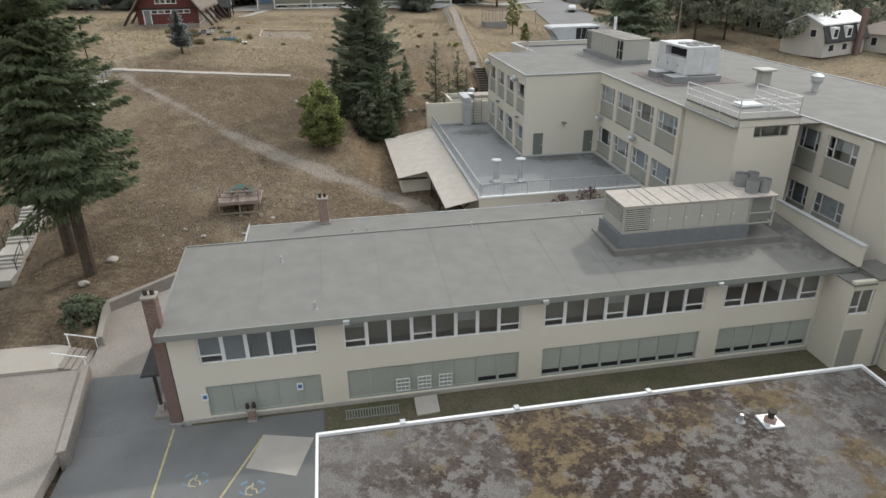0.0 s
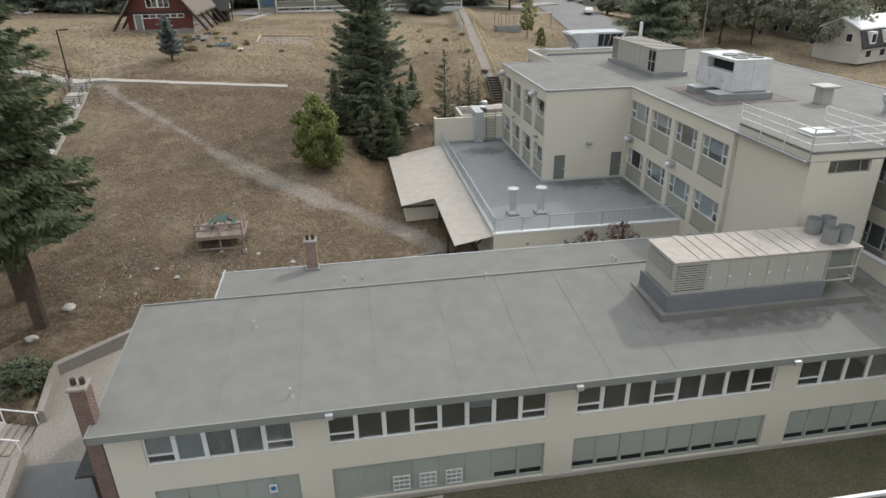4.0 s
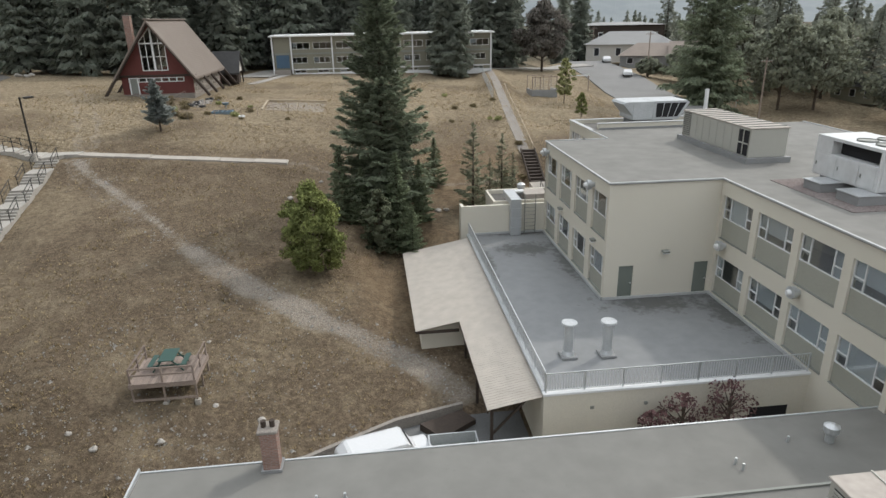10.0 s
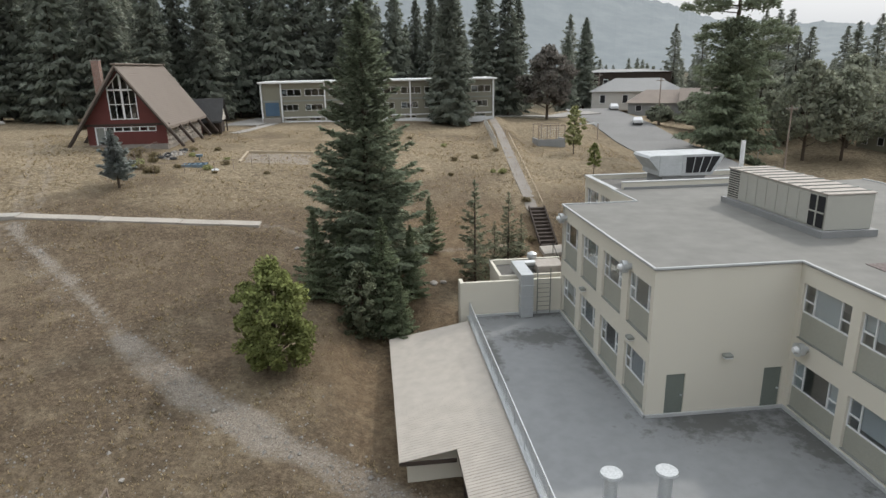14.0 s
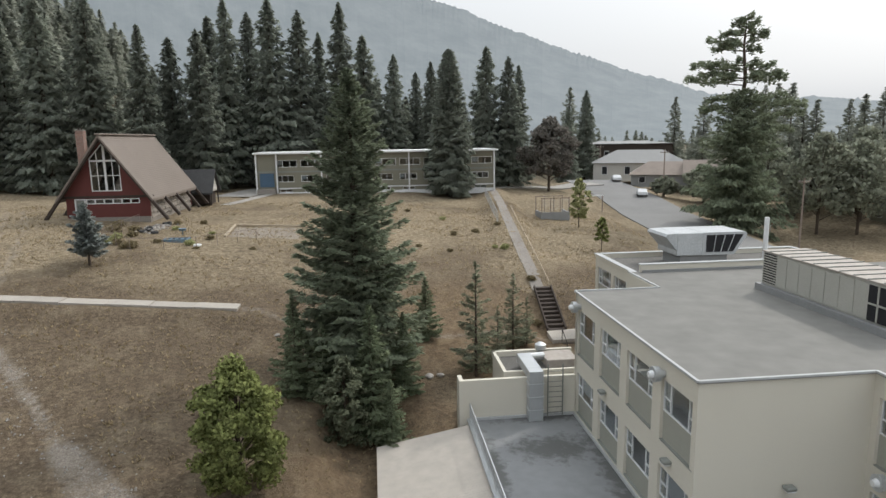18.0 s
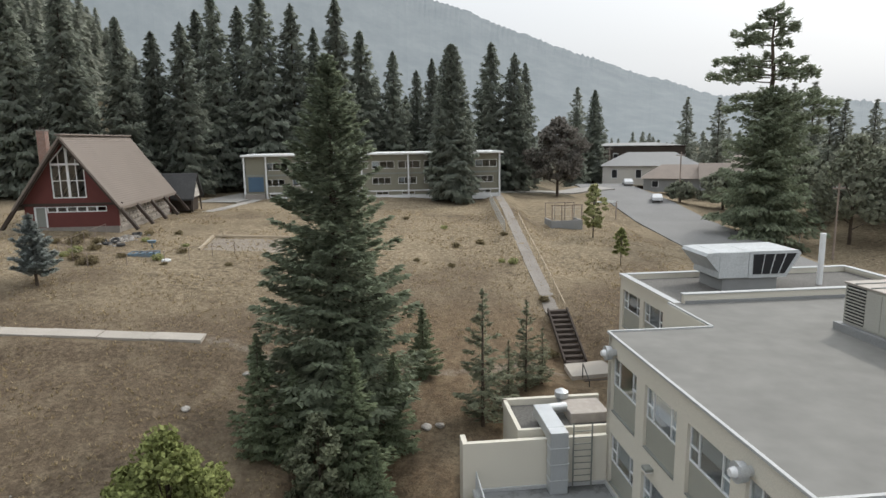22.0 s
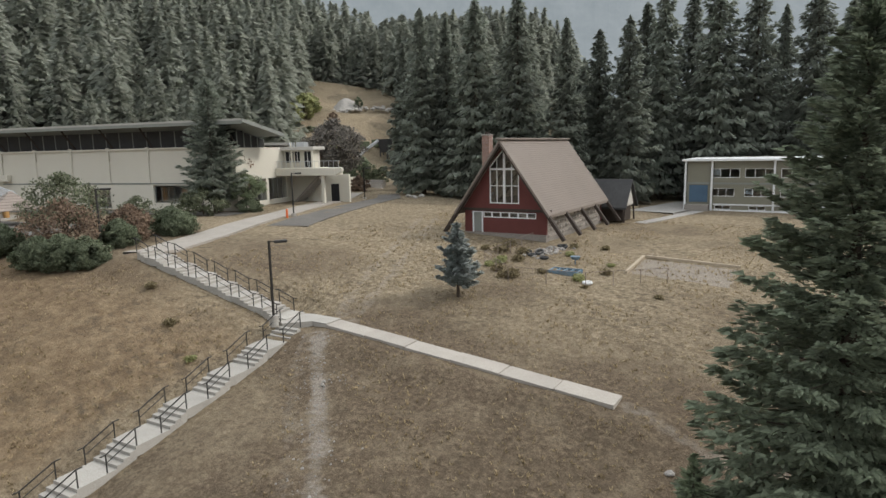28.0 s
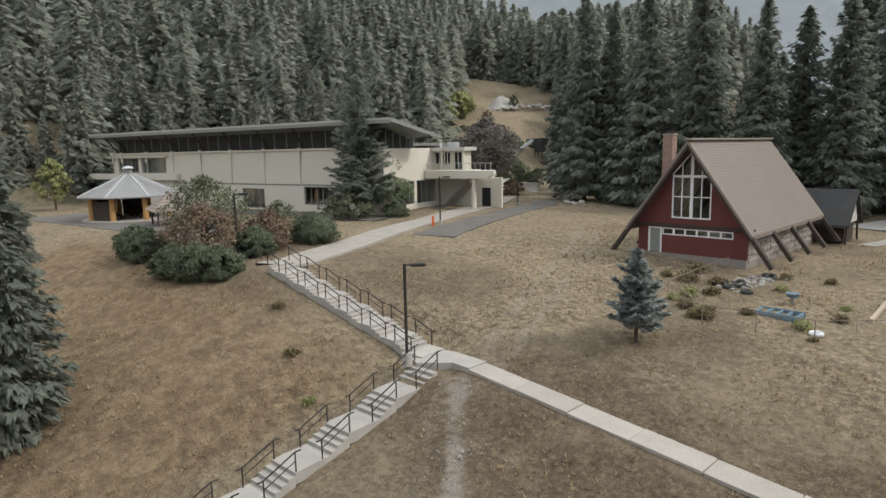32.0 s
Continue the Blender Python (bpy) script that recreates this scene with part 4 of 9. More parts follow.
def big_air_unit(u, v, z):
    """The long rooftop air handler on its curb."""
    t = thing("rooftop_air_unit", (u + 4.5, v + 1.2, z), "long beige rooftop air handling unit with louvres and a ribbed lid", "air handler", "rooftop units")
    L, W, H = 9.6, 2.7, 1.65
    part("curb", boxes((u - 0.2, u + L - 1.6, v - 0.1, v + W + 0.1, z - 0.8, z + 0.55)), "shaded_unit_curb", t)
    part("skirt", boxes((u - 0.5, u + L + 0.6, v - 0.35, v + W + 0.4, z - 0.8, z - 0.3)), "roof", t)
    b0 = z + 0.55
    part("casing", bev(boxes((u, u + L - 1.75, v, v + W, b0, b0 + H)), 0.02), "unit", t)
    for i in range(6):
        s = u + 1.75 + i * 1.0
        pn = part("access_panel", bev(boxes((s, s + 0.93, v - 0.025, v + 0.01, b0 + 0.1, b0 + H - 0.12)), 0.008), "unit", t)
        part("latch", boxes((s + 0.06, s + 0.14, v - 0.05, v - 0.026, b0 + 0.75, b0 + 0.83)), "white", pn)
    for i in range(10):
        zz = b0 + 0.3 + i * 0.125
        bm = bmesh.new()
        beam(bm, (u + 0.12, v - 0.02, zz), (u + 1.62, v - 0.02, zz), 0.05, 0.075)
        part("louvre", bm, "unit", t)
        if i > 3:
            bm = bmesh.new()
            beam(bm, (u - 0.02, v + 0.2, zz), (u - 0.02, v + W - 0.2, zz), 0.05, 0.075)
            part("louvre", bm, "unit", t)
    # Near-black sheet on the solid casing paints the shade between the slats.
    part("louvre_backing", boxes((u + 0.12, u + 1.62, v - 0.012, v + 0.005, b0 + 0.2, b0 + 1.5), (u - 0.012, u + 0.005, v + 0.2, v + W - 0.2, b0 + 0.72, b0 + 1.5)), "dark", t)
    part("end_panel", bev(boxes((u - 0.025, u + 0.004, v + 0.12, v + W - 0.12, b0 + 0.06, b0 + 0.66)), 0.008), "unit", t)
    part("lid", bev(boxes((u - 0.06, u + L - 1.7, v - 0.06, v + W + 0.06, b0 + H, b0 + H + 0.08)), 0.02), "unit_top", t)
    for s in (1.25, 1.8, 2.35, 3.4, 4.05, 4.6, 5.7, 6.3, 7.1):
        part("lid_rib", boxes((u + s, u + s + 0.05, v - 0.06, v + W + 0.06, b0 + H + 0.08, b0 + H + 0.12)), "unit", t)
    c0 = u + L - 1.72
    part("condenser_lid", boxes((c0, u + L, v - 0.04, v + W + 0.04, b0 + H - 0.02, b0 + H + 0.06)), "unit_top", t)
    for a in (c0 + 0.05, u + L - 0.1):
        for bb in (v + 0.05, v + W / 2, v + W - 0.05):
            bm = bmesh.new()
            beam(bm, (a, bb, b0 - 0.25), (a, bb, b0 + H), 0.08)
            part("frame_post", bm, "unit", t)
    for zz in (b0, b0 + 0.65):
        bm = bmesh.new()
        beam(bm, (c0, v + 0.04, zz), (u + L, v + 0.04, zz), 0.07)
        part("frame_rail", bm, "unit", t)
        bm = bmesh.new()
        beam(bm, (u + L - 0.06, v, zz), (u + L - 0.06, v + W, zz), 0.07)
        part("frame_rail", bm, "unit", t)
    part("coil", boxes((c0 + 0.1, u + L - 0.2, v + 0.25, v + W - 0.25, b0 + 0.05, b0 + H - 0.05)), "trim_grey", t)
    for du, dv in ((0.5, 0.75), (1.25, 0.75), (0.5, 1.95), (1.25, 1.95)):
        bm = bmesh.new()
        tube(bm, (c0 + du - 0.05, v + dv, b0 + H + 0.06), (c0 + du - 0.05, v + dv, b0 + H + 0.85), 0.36, n=18, cap=False)
        tube(bm, (c0 + du - 0.05, v + dv, b0 + H + 0.1), (c0 + du - 0.05, v + dv, b0 + H + 0.2), 0.34, n=18)
        part("fan_shroud", bm, "curb", t)


big_air_unit(11.0, -0.6, 5.3)

# ---- the moss-grown flat roof in front ----
annex = thing("flat_roofed_annex", (7, -20, -1.6), "low annex with a mossy gravel roof and a white metal edge", "building")
part("roof_deck", boxes((-6.55, 19.9, -34, -9.75, 1.55, 1.78)), "moss", annex, "mossy gravel roof with bare patches")
part("wall", boxes((-6.3, 19.7, -34, -10.0, -1.7, 1.55)), "stucco", annex)
part("edge", bev(boxes((-6.67, 20.02, -9.75, -9.6, 1.5, 1.93)), 0.015), "white", annex)
part("edge", bev(boxes((-6.67, -6.55, -34, -9.75, 1.5, 1.93)), 0.015), "white", annex)
part("edge", bev(boxes((19.9, 20.02, -34, -9.75, 1.5, 1.93)), 0.015), "white", annex)

# ---- the terrace block ----
ter = thing("terrace_block", (12, 20, -0.5), "low cream block with a grey coated roof terrace", "building")
part("wall", boxes((5.9, 19.5, 13.75, 13.95, -0.6, 3.2), (5.9, 6.1, 13.95, 37.6, -0.6, 3.2)), "stucco", ter)
part("floor_vent", bev(boxes((15.2, 15.8, 27.0, 27.5, 3.25, 3.75)), 0.02), "trim_grey", ter)
# Wall is not cut: a near-black sheet paints the opening's shade.
part("service_opening_shade", boxes((16.5, 18.5, 13.74, 13.76, 0.85, 1.55)), "dark", ter)
for u in (8.2, 10.9):
    part("wall_vent", bev(boxes((u, u + 0.18, 13.68, 13.76, 2.3, 2.45)), 0.01), "trim_grey", ter)
part("deck", boxes((6.1, 19.5, 13.95, 38.0, 2.9, 3.25)), "terrace", ter, "grey coated terrace floor with dark water stains")
part("coping", bev(boxes((5.84, 19.6, 13.68, 14.0, 3.2, 3.34)), 0.02), "white", ter)
part("coping", bev(boxes((5.84, 6.14, 14.0, 38.0, 3.2, 3.38)), 0.02), "galv", ter)


def rail_run(name, a, b, z, label, h=1.0, step=0.13, posts=2.0, material="galv", parent=None):
    """A guard rail with thin upright bars."""
    a, b = Vector((*a, z)), Vector((*b, z))
    n = (b - a).length
    t = parent or thing(name, (a.x, a.y, z), label, "railing")
    d = (b - a).normalized()
    up = Vector((0, 0, 1))
    bm = bmesh.new()
    beam(bm, a + up * h, b + up * h, 0.05)
    part("top_rail", bm, material, t)
    bm = bmesh.new()
    beam(bm, a + up * 0.1, b + up * 0.1, 0.04)
    part("bottom_rail", bm, material, t)
    k = max(1, round(n / posts))
    for i in range(k + 1):
        p = a + d * (n * i / k)
        bm = bmesh.new()
        beam(bm, p, p + up * h, 0.06)
        part("post", bm, material, t)
    if step:
        bm = bmesh.new()
        beam(bm, (0, 0, 0.1), (0, 0, h), 0.018)
        first = part("bar", bm, material, t)
        me = first.data
        me.transform(BASE[t.name].to_3x3().to_4x4() @ Matrix.Translation(-BASE[t.name].inverted().translation))
        for i in range(1, int(n / step)):
            o = first if i == 1 else new("bar", me)
            o.parent = t
            o.matrix_basis = Matrix.Translation(d * (i * step))
    return t


rail_run("terrace_railing", (6.0, 13.85), (19.3, 13.85), 3.34, "galvanised terrace railing with close upright bars")
rail_run("terrace_railing", (6.0, 14.0), (6.0, 37.4), 3.38, "galvanised terrace railing along the canopy side", step=0.16)


def stack_pipe(u, v):
    t = thing("exhaust_stack", (u, v, 3.25), "white-capped round exhaust stack on a square base", "vent", "terrace stacks")
    part("base", bev(boxes((u - 0.42, u + 0.42, v - 0.42, v + 0.42, 3.25, 3.4)), 0.03), "curb", t)
    bm = bmesh.new()
    tube(bm, (u, v, 3.38), (u, v, 3.6), 0.36, 0.27, 18)
    part("collar", bm, "galv", t)
    bm = bmesh.new()
    tube(bm, (u, v, 3.5), (u, v, 5.05), 0.25, n=18)
    part("pipe", bm, "galv", t)
    bm = bmesh.new()
    tube(bm, (u, v, 5.05), (u, v, 5.16), 0.25, 0.42, 20)
    tube(bm, (u, v, 5.16), (u, v, 5.26), 0.42, 0.40, 20)
    part("cap", bm, "hood_metal", t)


stack_pipe(8.1, 17.15)
stack_pipe(10.15, 17.0)

# canopy of corrugated sheet along the terrace
can = thing("corrugated_canopy", (3.5, 25, -0.3), "corrugated fibre-sheet canopy roof along the terrace wall", "canopy")


def corrugated(bm, u0, u1, z0, z1, v0, v1, step=0.21, amp=0.03):
    k = int((v1 - v0) / (step / 2))
    prev = None
    for i in range(k + 1):
        v = v0 + (v1 - v0) * i / k
        dz = amp if i % 2 else -amp
        row = [bm.verts.new((u0, v, z0 + dz)), bm.verts.new((u1, v, z1 + dz)), bm.verts.new((u1, v, z1 + dz - 0.03)), bm.verts.new((u0, v, z0 + dz - 0.03))]
        if prev:
            for q in range(4):
                bm.faces.new((prev[q], prev[(q + 1) % 4], row[(q + 1) % 4], row[q]))
        prev = row


for v0, v1, u0, z0 in ((13.9, 23.4, 3.2, 2.62), (23.4, 37.3, 0.5, 2.12)):
    bm = bmesh.new()
    corrugated(bm, u0, 5.86, z0, 3.12, v0, v1)
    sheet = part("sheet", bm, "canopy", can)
    # Every other rib slope takes a darker tone: painted shading mixed with dirt.
    sheet.data.materials.append(M["canopy_shade_dirt"])
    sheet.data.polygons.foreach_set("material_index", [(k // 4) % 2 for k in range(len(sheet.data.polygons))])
part("eave_board", boxes((0.5, 0.56, 23.4, 37.3, 1.9, 2.06), (3.2, 3.26, 13.9, 23.4, 2.4, 2.56), (0.56, 3.2, 23.36, 23.42, 1.9, 2.1)), "brown_beam", can)
part("shed_wall", boxes((0.9, 1.05, 24.2, 36.8, -0.4, 2.0), (1.05, 5.8, 24.2, 24.35, -0.2, 2.2)), "stucco", can)
for v in (14.3, 18.5, 22.8):
    bm = bmesh.new()
    beam(bm, (3.5, v, -0.6), (3.5, v, 2.6), 0.14)
    part("post", bm, "brown_beam", can)
    bm = bmesh.new()
    beam(bm, (3.5, v, 0.9), (5.2, v, 2.75), 0.1)
    part("brace", bm, "brown_beam", can)

# low plant room at the back of the terrace
plant = thing("plant_room", (9, 40, 1.5), "low cream plant room with a flat gravel roof", "building")
part("wall", boxes((5.4, 12.4, 37.6, 37.85, 1.0, 5.7), (5.4, 5.65, 37.85, 38.6, 1.0, 5.7)), "stucco", plant)
part("wall", boxes((8.3, 13.6, 38.6, 42.4, 1.0, 5.35)), "stucco", plant)
part("parapet", boxes((8.25, 13.6, 38.55, 38.75, 5.35, 5.75), (8.25, 8.45, 38.75, 42.4, 5.35, 5.75), (8.25, 13.6, 42.2, 42.45, 5.35, 5.75)), "stucco", plant)
part("roof", boxes((8.45, 13.6, 38.75, 42.2, 5.3, 5.4)), "dark_gravel", plant)

# ---- the main block ----
main = thing("main_school_block", (25, 25, -1), "three-storey flat-roofed cream school block with grey spandrels", "building")


def bay_wall(fr, length, z0, z1, bays, rows, parent, seed=1):
    """A wall of window bays: openings above recessed grey spandrels, between pilasters that run the whole height."""
    holes = [(a, b, sp, head) for sill, head, sp in rows for a, b in bays]
    part("wall", wall_bm(fr, length, z0, z1, holes, 0.35), "stucco", parent)
    r = random.Random(seed)
    for sill, head, sp in rows:
        for a, b in bays:
            bm = bmesh.new()
            fbox(bm, fr, a, b, 0.14, 0.3, sp, sill)
            part("spandrel", bm, "stucco_grey", parent)
            bl = {}
            for k in range(3):
                if r.random() < 0.85:
                    bl[k] = r.choice((0.0, 0.0, 0.0, 0.15, 0.3, 0.45))
            window(parent, fr, a, b, sill, head, (0.23, 0.54, 0.23), 0.12, 0.06, (0, 2), 0.42, bl)
            bm = bmesh.new()
            fbox(bm, fr, a, b, 0.0, 0.14, sp - 0.03, sp + 0.03)
            part("ledge", bm, "trim_grey", parent)


ROWS = ((8.38, 9.8, 7.1), (4.6, 6.02, 3.5))
TOP = 10.75
# west face of the front bay, looking over the terrace
bay_wall(run("v", 12.35, 23.706), 14.05, -0.5, TOP - 0.03, [(0.15 + i * 3.56, 2.9 + i * 3.56) for i in range(4)], ROWS, main, 2)
# blank south face with two doors
frd = run("u", 23.7, 12.356)
part("wall", wall_bm(frd, 7.05, -0.5, TOP - 0.02, [(0.93, 1.88, 3.35, 5.45), (5.85, 6.78, 3.35, 5.45)], 0.35), "stucco", main)
for s in (0.93, 5.84):
    bm = bmesh.new()
    fbox(bm, frd, s, s + 0.95, 0.08, 0.14, 3.35, 5.45)
    d = part("door", bm, "door", main, "plain grey-green steel door")
    bm = bmesh.new()
    fbox(bm, frd, s + 0.78, s + 0.88, 0.02, 0.08, 4.25, 4.33)
    part("door_handle", bm, "galv", d)
# west face of the long wing
bay_wall(run("v", 19.4, 9.2), 14.5, -0.5, TOP - 0.04, [(0.35 + i * 3.6, 3.4 + i * 3.6) for i in range(4)], ROWS, main, 3)
part("back_wall", boxes((12.35, 17.6, 37.4, 37.7, -0.5, TOP - 0.03), (17.3, 17.6, 37.7, 42.0, 0.5, TOP - 0.03)), "stucco", main)
part("east_wall", boxes((37.2, 37.5, -30, 42.0, -2.0, TOP - 0.02)), "stucco", main)
part("north_wall", boxes((17.3, 37.5, 42.0, 42.3, 0, TOP - 0.04)), "stucco", main)
for zf in (3.3, 6.75):
    part("floor", boxes((19.8, 37.1, 9.6, 41.9, zf - 0.12, zf), (12.8, 19.8, 24.1, 37.3, zf - 0.12, zf)), "inside", main)
part("corridor_wall", boxes((24.5, 24.65, 9.6, 41.9, -0.5, 10.4), (16.8, 16.95, 24.2, 37.3, -0.5, 10.4)), "inside", main)
slabs = bmesh.new()
slab(slabs, [(12.3, 23.65), (19.35, 23.65), (19.35, 2.9), (25.3, 2.9), (25.3, -14), (37.45, -14), (37.45, 42.3), (17.4, 42.3), (17.4, 37.75), (12.3, 37.75)], TOP - 0.07, TOP)
part("roof", slabs, "roof", main, "broad flat grey membrane roof")
bm = bmesh.new()
for (a, b), (c, d) in (((12.3, 23.65), (12.3, 37.75)), ((12.3, 23.65), (19.35, 23.65)), ((19.35, 23.65), (19.35, 2.9)), ((12.3, 37.75), (17.4, 37.75)), ((17.4, 37.75), (17.4, 42.3)), ((25.3, 9.0), (25.3, -14)), ((37.45, -14), (37.45, 42.3))):
    beam(bm, (a, b, TOP + 0.03), (c, d, TOP + 0.02), 0.12, 0.09)
part("roof_edge", bm, "edge_metal", main)
part("roof_upstand", bev(boxes((18.1, 31.0, 42.0, 42.25, TOP, TOP + 0.5)), 0.02), "stucco", main)
part("upstand_cap", bev(boxes((18.06, 31.04, 41.94, 42.31, TOP + 0.5, TOP + 0.56)), 0.01), "edge_metal", main)
part("upstand_flashing", boxes((18.2, 31.0, 41.9, 41.99, TOP, TOP + 0.16)), "curb", main)
# stair tower with a guard rail on top
part("tower", wall_bm(run("u", 2.9, 19.65), 4.15, -1.2, 11.15, [(1.1, 3.5, 10.0, 10.72)], 0.3), "stucco", main)
part("tower_side", boxes((19.65, 19.95, 3.2, 9.15, -1.2, 11.15), (23.5, 23.8, 3.2, 9.0, -1.2, 11.15)), "stucco", main)
part("tower_roof", boxes((19.6, 23.85, 2.85, 9.3, 11.15, 11.28)), "roof", main)
window(main, run("u", 2.9, 19.65), 1.1, 3.5, 10.0, 10.72, (0.22, 0.56, 0.22), 0.1, 0.05, frame_mat="stucco_grey")
# east part with its own west face
bay_wall(run("v", 25.4, -14), 23.0, -1.6, TOP - 0.05, [(13.6, 16.2), (16.8, 18.75), (19.4, 21.6)], ((8.75, 10.15, 7.45), (5.1, 6.5, 3.8)), main, 5)
part("east_front", boxes((25.4, 37.4, -14.4, -14.0, -1.7, TOP - 0.05)), "stucco", main)
part("pilaster", boxes((25.2, 25.4, -1.5, -0.8, -1.5, TOP - 0.1)), "stucco", main)
frl = run("u", -5.7, 22.35)
link = thing("link_block", (23.9, -4, -1.6), "narrow cream link block with a window and grey door", "building")
part("front_wall", wall_bm(frl, 3.0, -1.6, 4.2, [(0.05, 1.4, 2.1, 3.65), (0.15, 1.4, -1.5, 1.1)], 0.25), "stucco", link)
part("side_wall", boxes((22.35, 22.6, -5.45, -3.62, -1.6, 4.0)), "stucco", link)
part("roof", boxes((23.7, 25.4, -5.85, -3.62, 4.2, 4.32), (22.3, 23.7, -5.8, -4.4, 3.96, 4.04)), "roof", link)
window(link, frl, 0.05, 1.4, 2.1, 3.65, (0.45, 0.55), 0.08, 0.06, (0,), 0.3)
bm = bmesh.new()
fbox(bm, frl, 0.15, 1.4, 0.06, 0.12, -1.5, 1.1)
part("door", bm, "stucco_grey", link, "grey-green service door")
bm = bmesh.new()
tube(bm, (25.0, -5.8, -1.4), (25.0, -5.8, 4.4), 0.06, n=8)
part("downpipe", bm, "galv", link)
rear = thing("rear_block", (23, 51, 1), "lower rear block with a gravel roof and white parapet", "building")
bay_wall(run("v", 19.6, 42.35), 12.1, 1.0, 9.55, [(5.1, 8.0), (8.6, 11.6)], ((7.3, 8.7, 5.9),), rear, 7)
part("wall", boxes((19.95, 37.4, 54.1, 54.45, 1.0, 9.55)), "stucco", rear)
part("wall", boxes((37.2, 37.4, 42.35, 54.1, 1, 9.5)), "stucco", rear)
part("roof", boxes((19.95, 37.2, 42.35, 54.1, 9.2, 9.35)), "dark_gravel", rear, "dark gravel roof")
for q in ((19.5, 19.9, 42.35, 54.5), (19.9, 37.4, 54.1, 54.5), (37.1, 37.45, 42.35, 54.1)):
    part("parapet", bev(boxes((*q, 9.5, 9.72)), 0.02), "stucco", rear)
    part("parapet_cap", bev(boxes((q[0] - 0.03, q[1] + 0.03, q[2] - 0.03, q[3] + 0.03, 9.72, 9.77)), 0.01), "edge_metal", rear)

# units on the main roof
def box_unit(u, v, z, L, W, H, label, louv=True):
    t = thing("rooftop_air_unit", (u + L / 2, v + W / 2, z), label, "air handler", "rooftop units")
    part("curb", boxes((u - 0.25, u + L + 0.25, v - 0.25, v + W + 0.25, z - 0.05, z + 0.35)), "curb", t)
    part("casing", bev(boxes((u, u + L, v, v + W, z + 0.35, z + 0.35 + H)), 0.03), "unit", t)
    part("lid", bev(boxes((u - 0.06, u + L + 0.06, v - 0.06, v + W + 0.06, z + 0.35 + H, z + 0.43 + H)), 0.02), "unit_top", t)
    k = int(W / 0.95)
    for i in range(k):
        s = v + 0.2 + i * (W - 0.4) / k
        part("access_panel", bev(boxes((u - 0.03, u + 0.01, s, s + (W - 0.4) / k - 0.06, z + 0.45, z + 0.25 + H)), 0.01), "unit", t)
    for i in range(int(W / 0.9)):
        s = v + 0.4 + i * 0.9
        part("lid_rib", boxes((u - 0.06, u + L + 0.06, s, s + 0.06, z + 0.43 + H, z + 0.48 + H)), "trim_grey", t)
    if louv:
        for i in range(11):
            zz = z + 0.6 + i * (H - 0.4) / 10
            bm = bmesh.new()
            beam(bm, (u - 0.05, v + W - 1.3, zz), (u - 0.05, v + W - 0.15, zz), 0.05, 0.06)
            part("louvre", bm, "unit", t)
        # No recess here: a thin near-black sheet imitates shade behind the louvres.
        part("louvre_recess", boxes((u - 0.036, u - 0.031, v + W - 1.3, v + W - 0.15, z + 0.5, z + 0.3 + H)), "dark", t)
    return t


AU2, AV2 = 23.0, 27.3
t = box_unit(AU2, AV2, TOP, 2.67, 9.2, 1.87, "long beige rooftop air unit with a ribbed lid")
# The open bay's shade is painted as a near-black sheet on the casing.
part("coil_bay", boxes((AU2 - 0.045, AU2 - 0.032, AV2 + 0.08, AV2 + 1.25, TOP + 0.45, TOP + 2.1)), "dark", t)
bm = boxes((AU2 - 0.08, AU2 - 0.045, AV2 + 0.62, AV2 + 0.7, TOP + 0.45, TOP + 2.1), (AU2 - 0.08, AU2 - 0.046, AV2 + 0.08, AV2 + 1.25, TOP + 1.2, TOP + 1.28))
part("coil_frame", bm, "unit", t)
# white condenser
t = thing("rooftop_condenser", (25.2, 20, TOP), "white rooftop condenser with round fans on grey sleepers", "condenser", "rooftop units")
part("curb", bev(boxes((22.7, 27.0, 16.9, 18.5, TOP, TOP + 0.5), (22.6, 24.6, 19.6, 21.0, TOP, TOP + 0.5), (24.6, 26.9, 18.5, 22.4, TOP, TOP + 0.5)), 0.03), "curb", t)
part("sleeper_cap", boxes((22.66, 24.0, 16.86, 18.54, TOP + 0.5, TOP + 0.54), (22.56, 24.0, 19.56, 21.04, TOP + 0.5, TOP + 0.54)), "galv", t)
part("casing", bev(boxes((23.9, 26.8, 17.3, 22.2, TOP + 0.55, TOP + 1.85), (24.5, 26.8, 17.3, 22.2, TOP + 1.85, TOP + 2.6), (23.9, 24.5, 20.9, 22.2, TOP + 1.85, TOP + 2.6), (23.9, 24.5, 17.3, 17.42, TOP + 1.85, TOP + 2.6), (23.9, 26.8, 17.3, 22.2, TOP + 2.6, TOP + 2.78)), 0.015), "condenser", t)
# Near-black sheet at the back of the slot darkens it by colour.
part("intake_bay", boxes((24.46, 24.497, 17.45, 20.88, TOP + 1.86, TOP + 2.59)), "dark", t)
part("pad", boxes((21.8, 28.4, 16.0, 22.8, TOP, TOP + 0.03)), "pad", t)
for du, dv in ((0.95, 0.95), (2.15, 0.95), (0.95, 2.3), (2.15, 2.3)):
    bm = bmesh.new()
    tube(bm, (23.9 + du, 17.3 + dv, TOP + 2.78), (23.9 + du, 17.3 + dv, TOP + 2.86), 0.52, n=24, cap=False)
    tube(bm, (23.9 + du, 17.3 + dv, TOP + 2.78), (23.9 + du, 17.3 + dv, TOP + 2.82), 0.5, n=24)
    part("fan_ring", bm, "trim_grey", t)
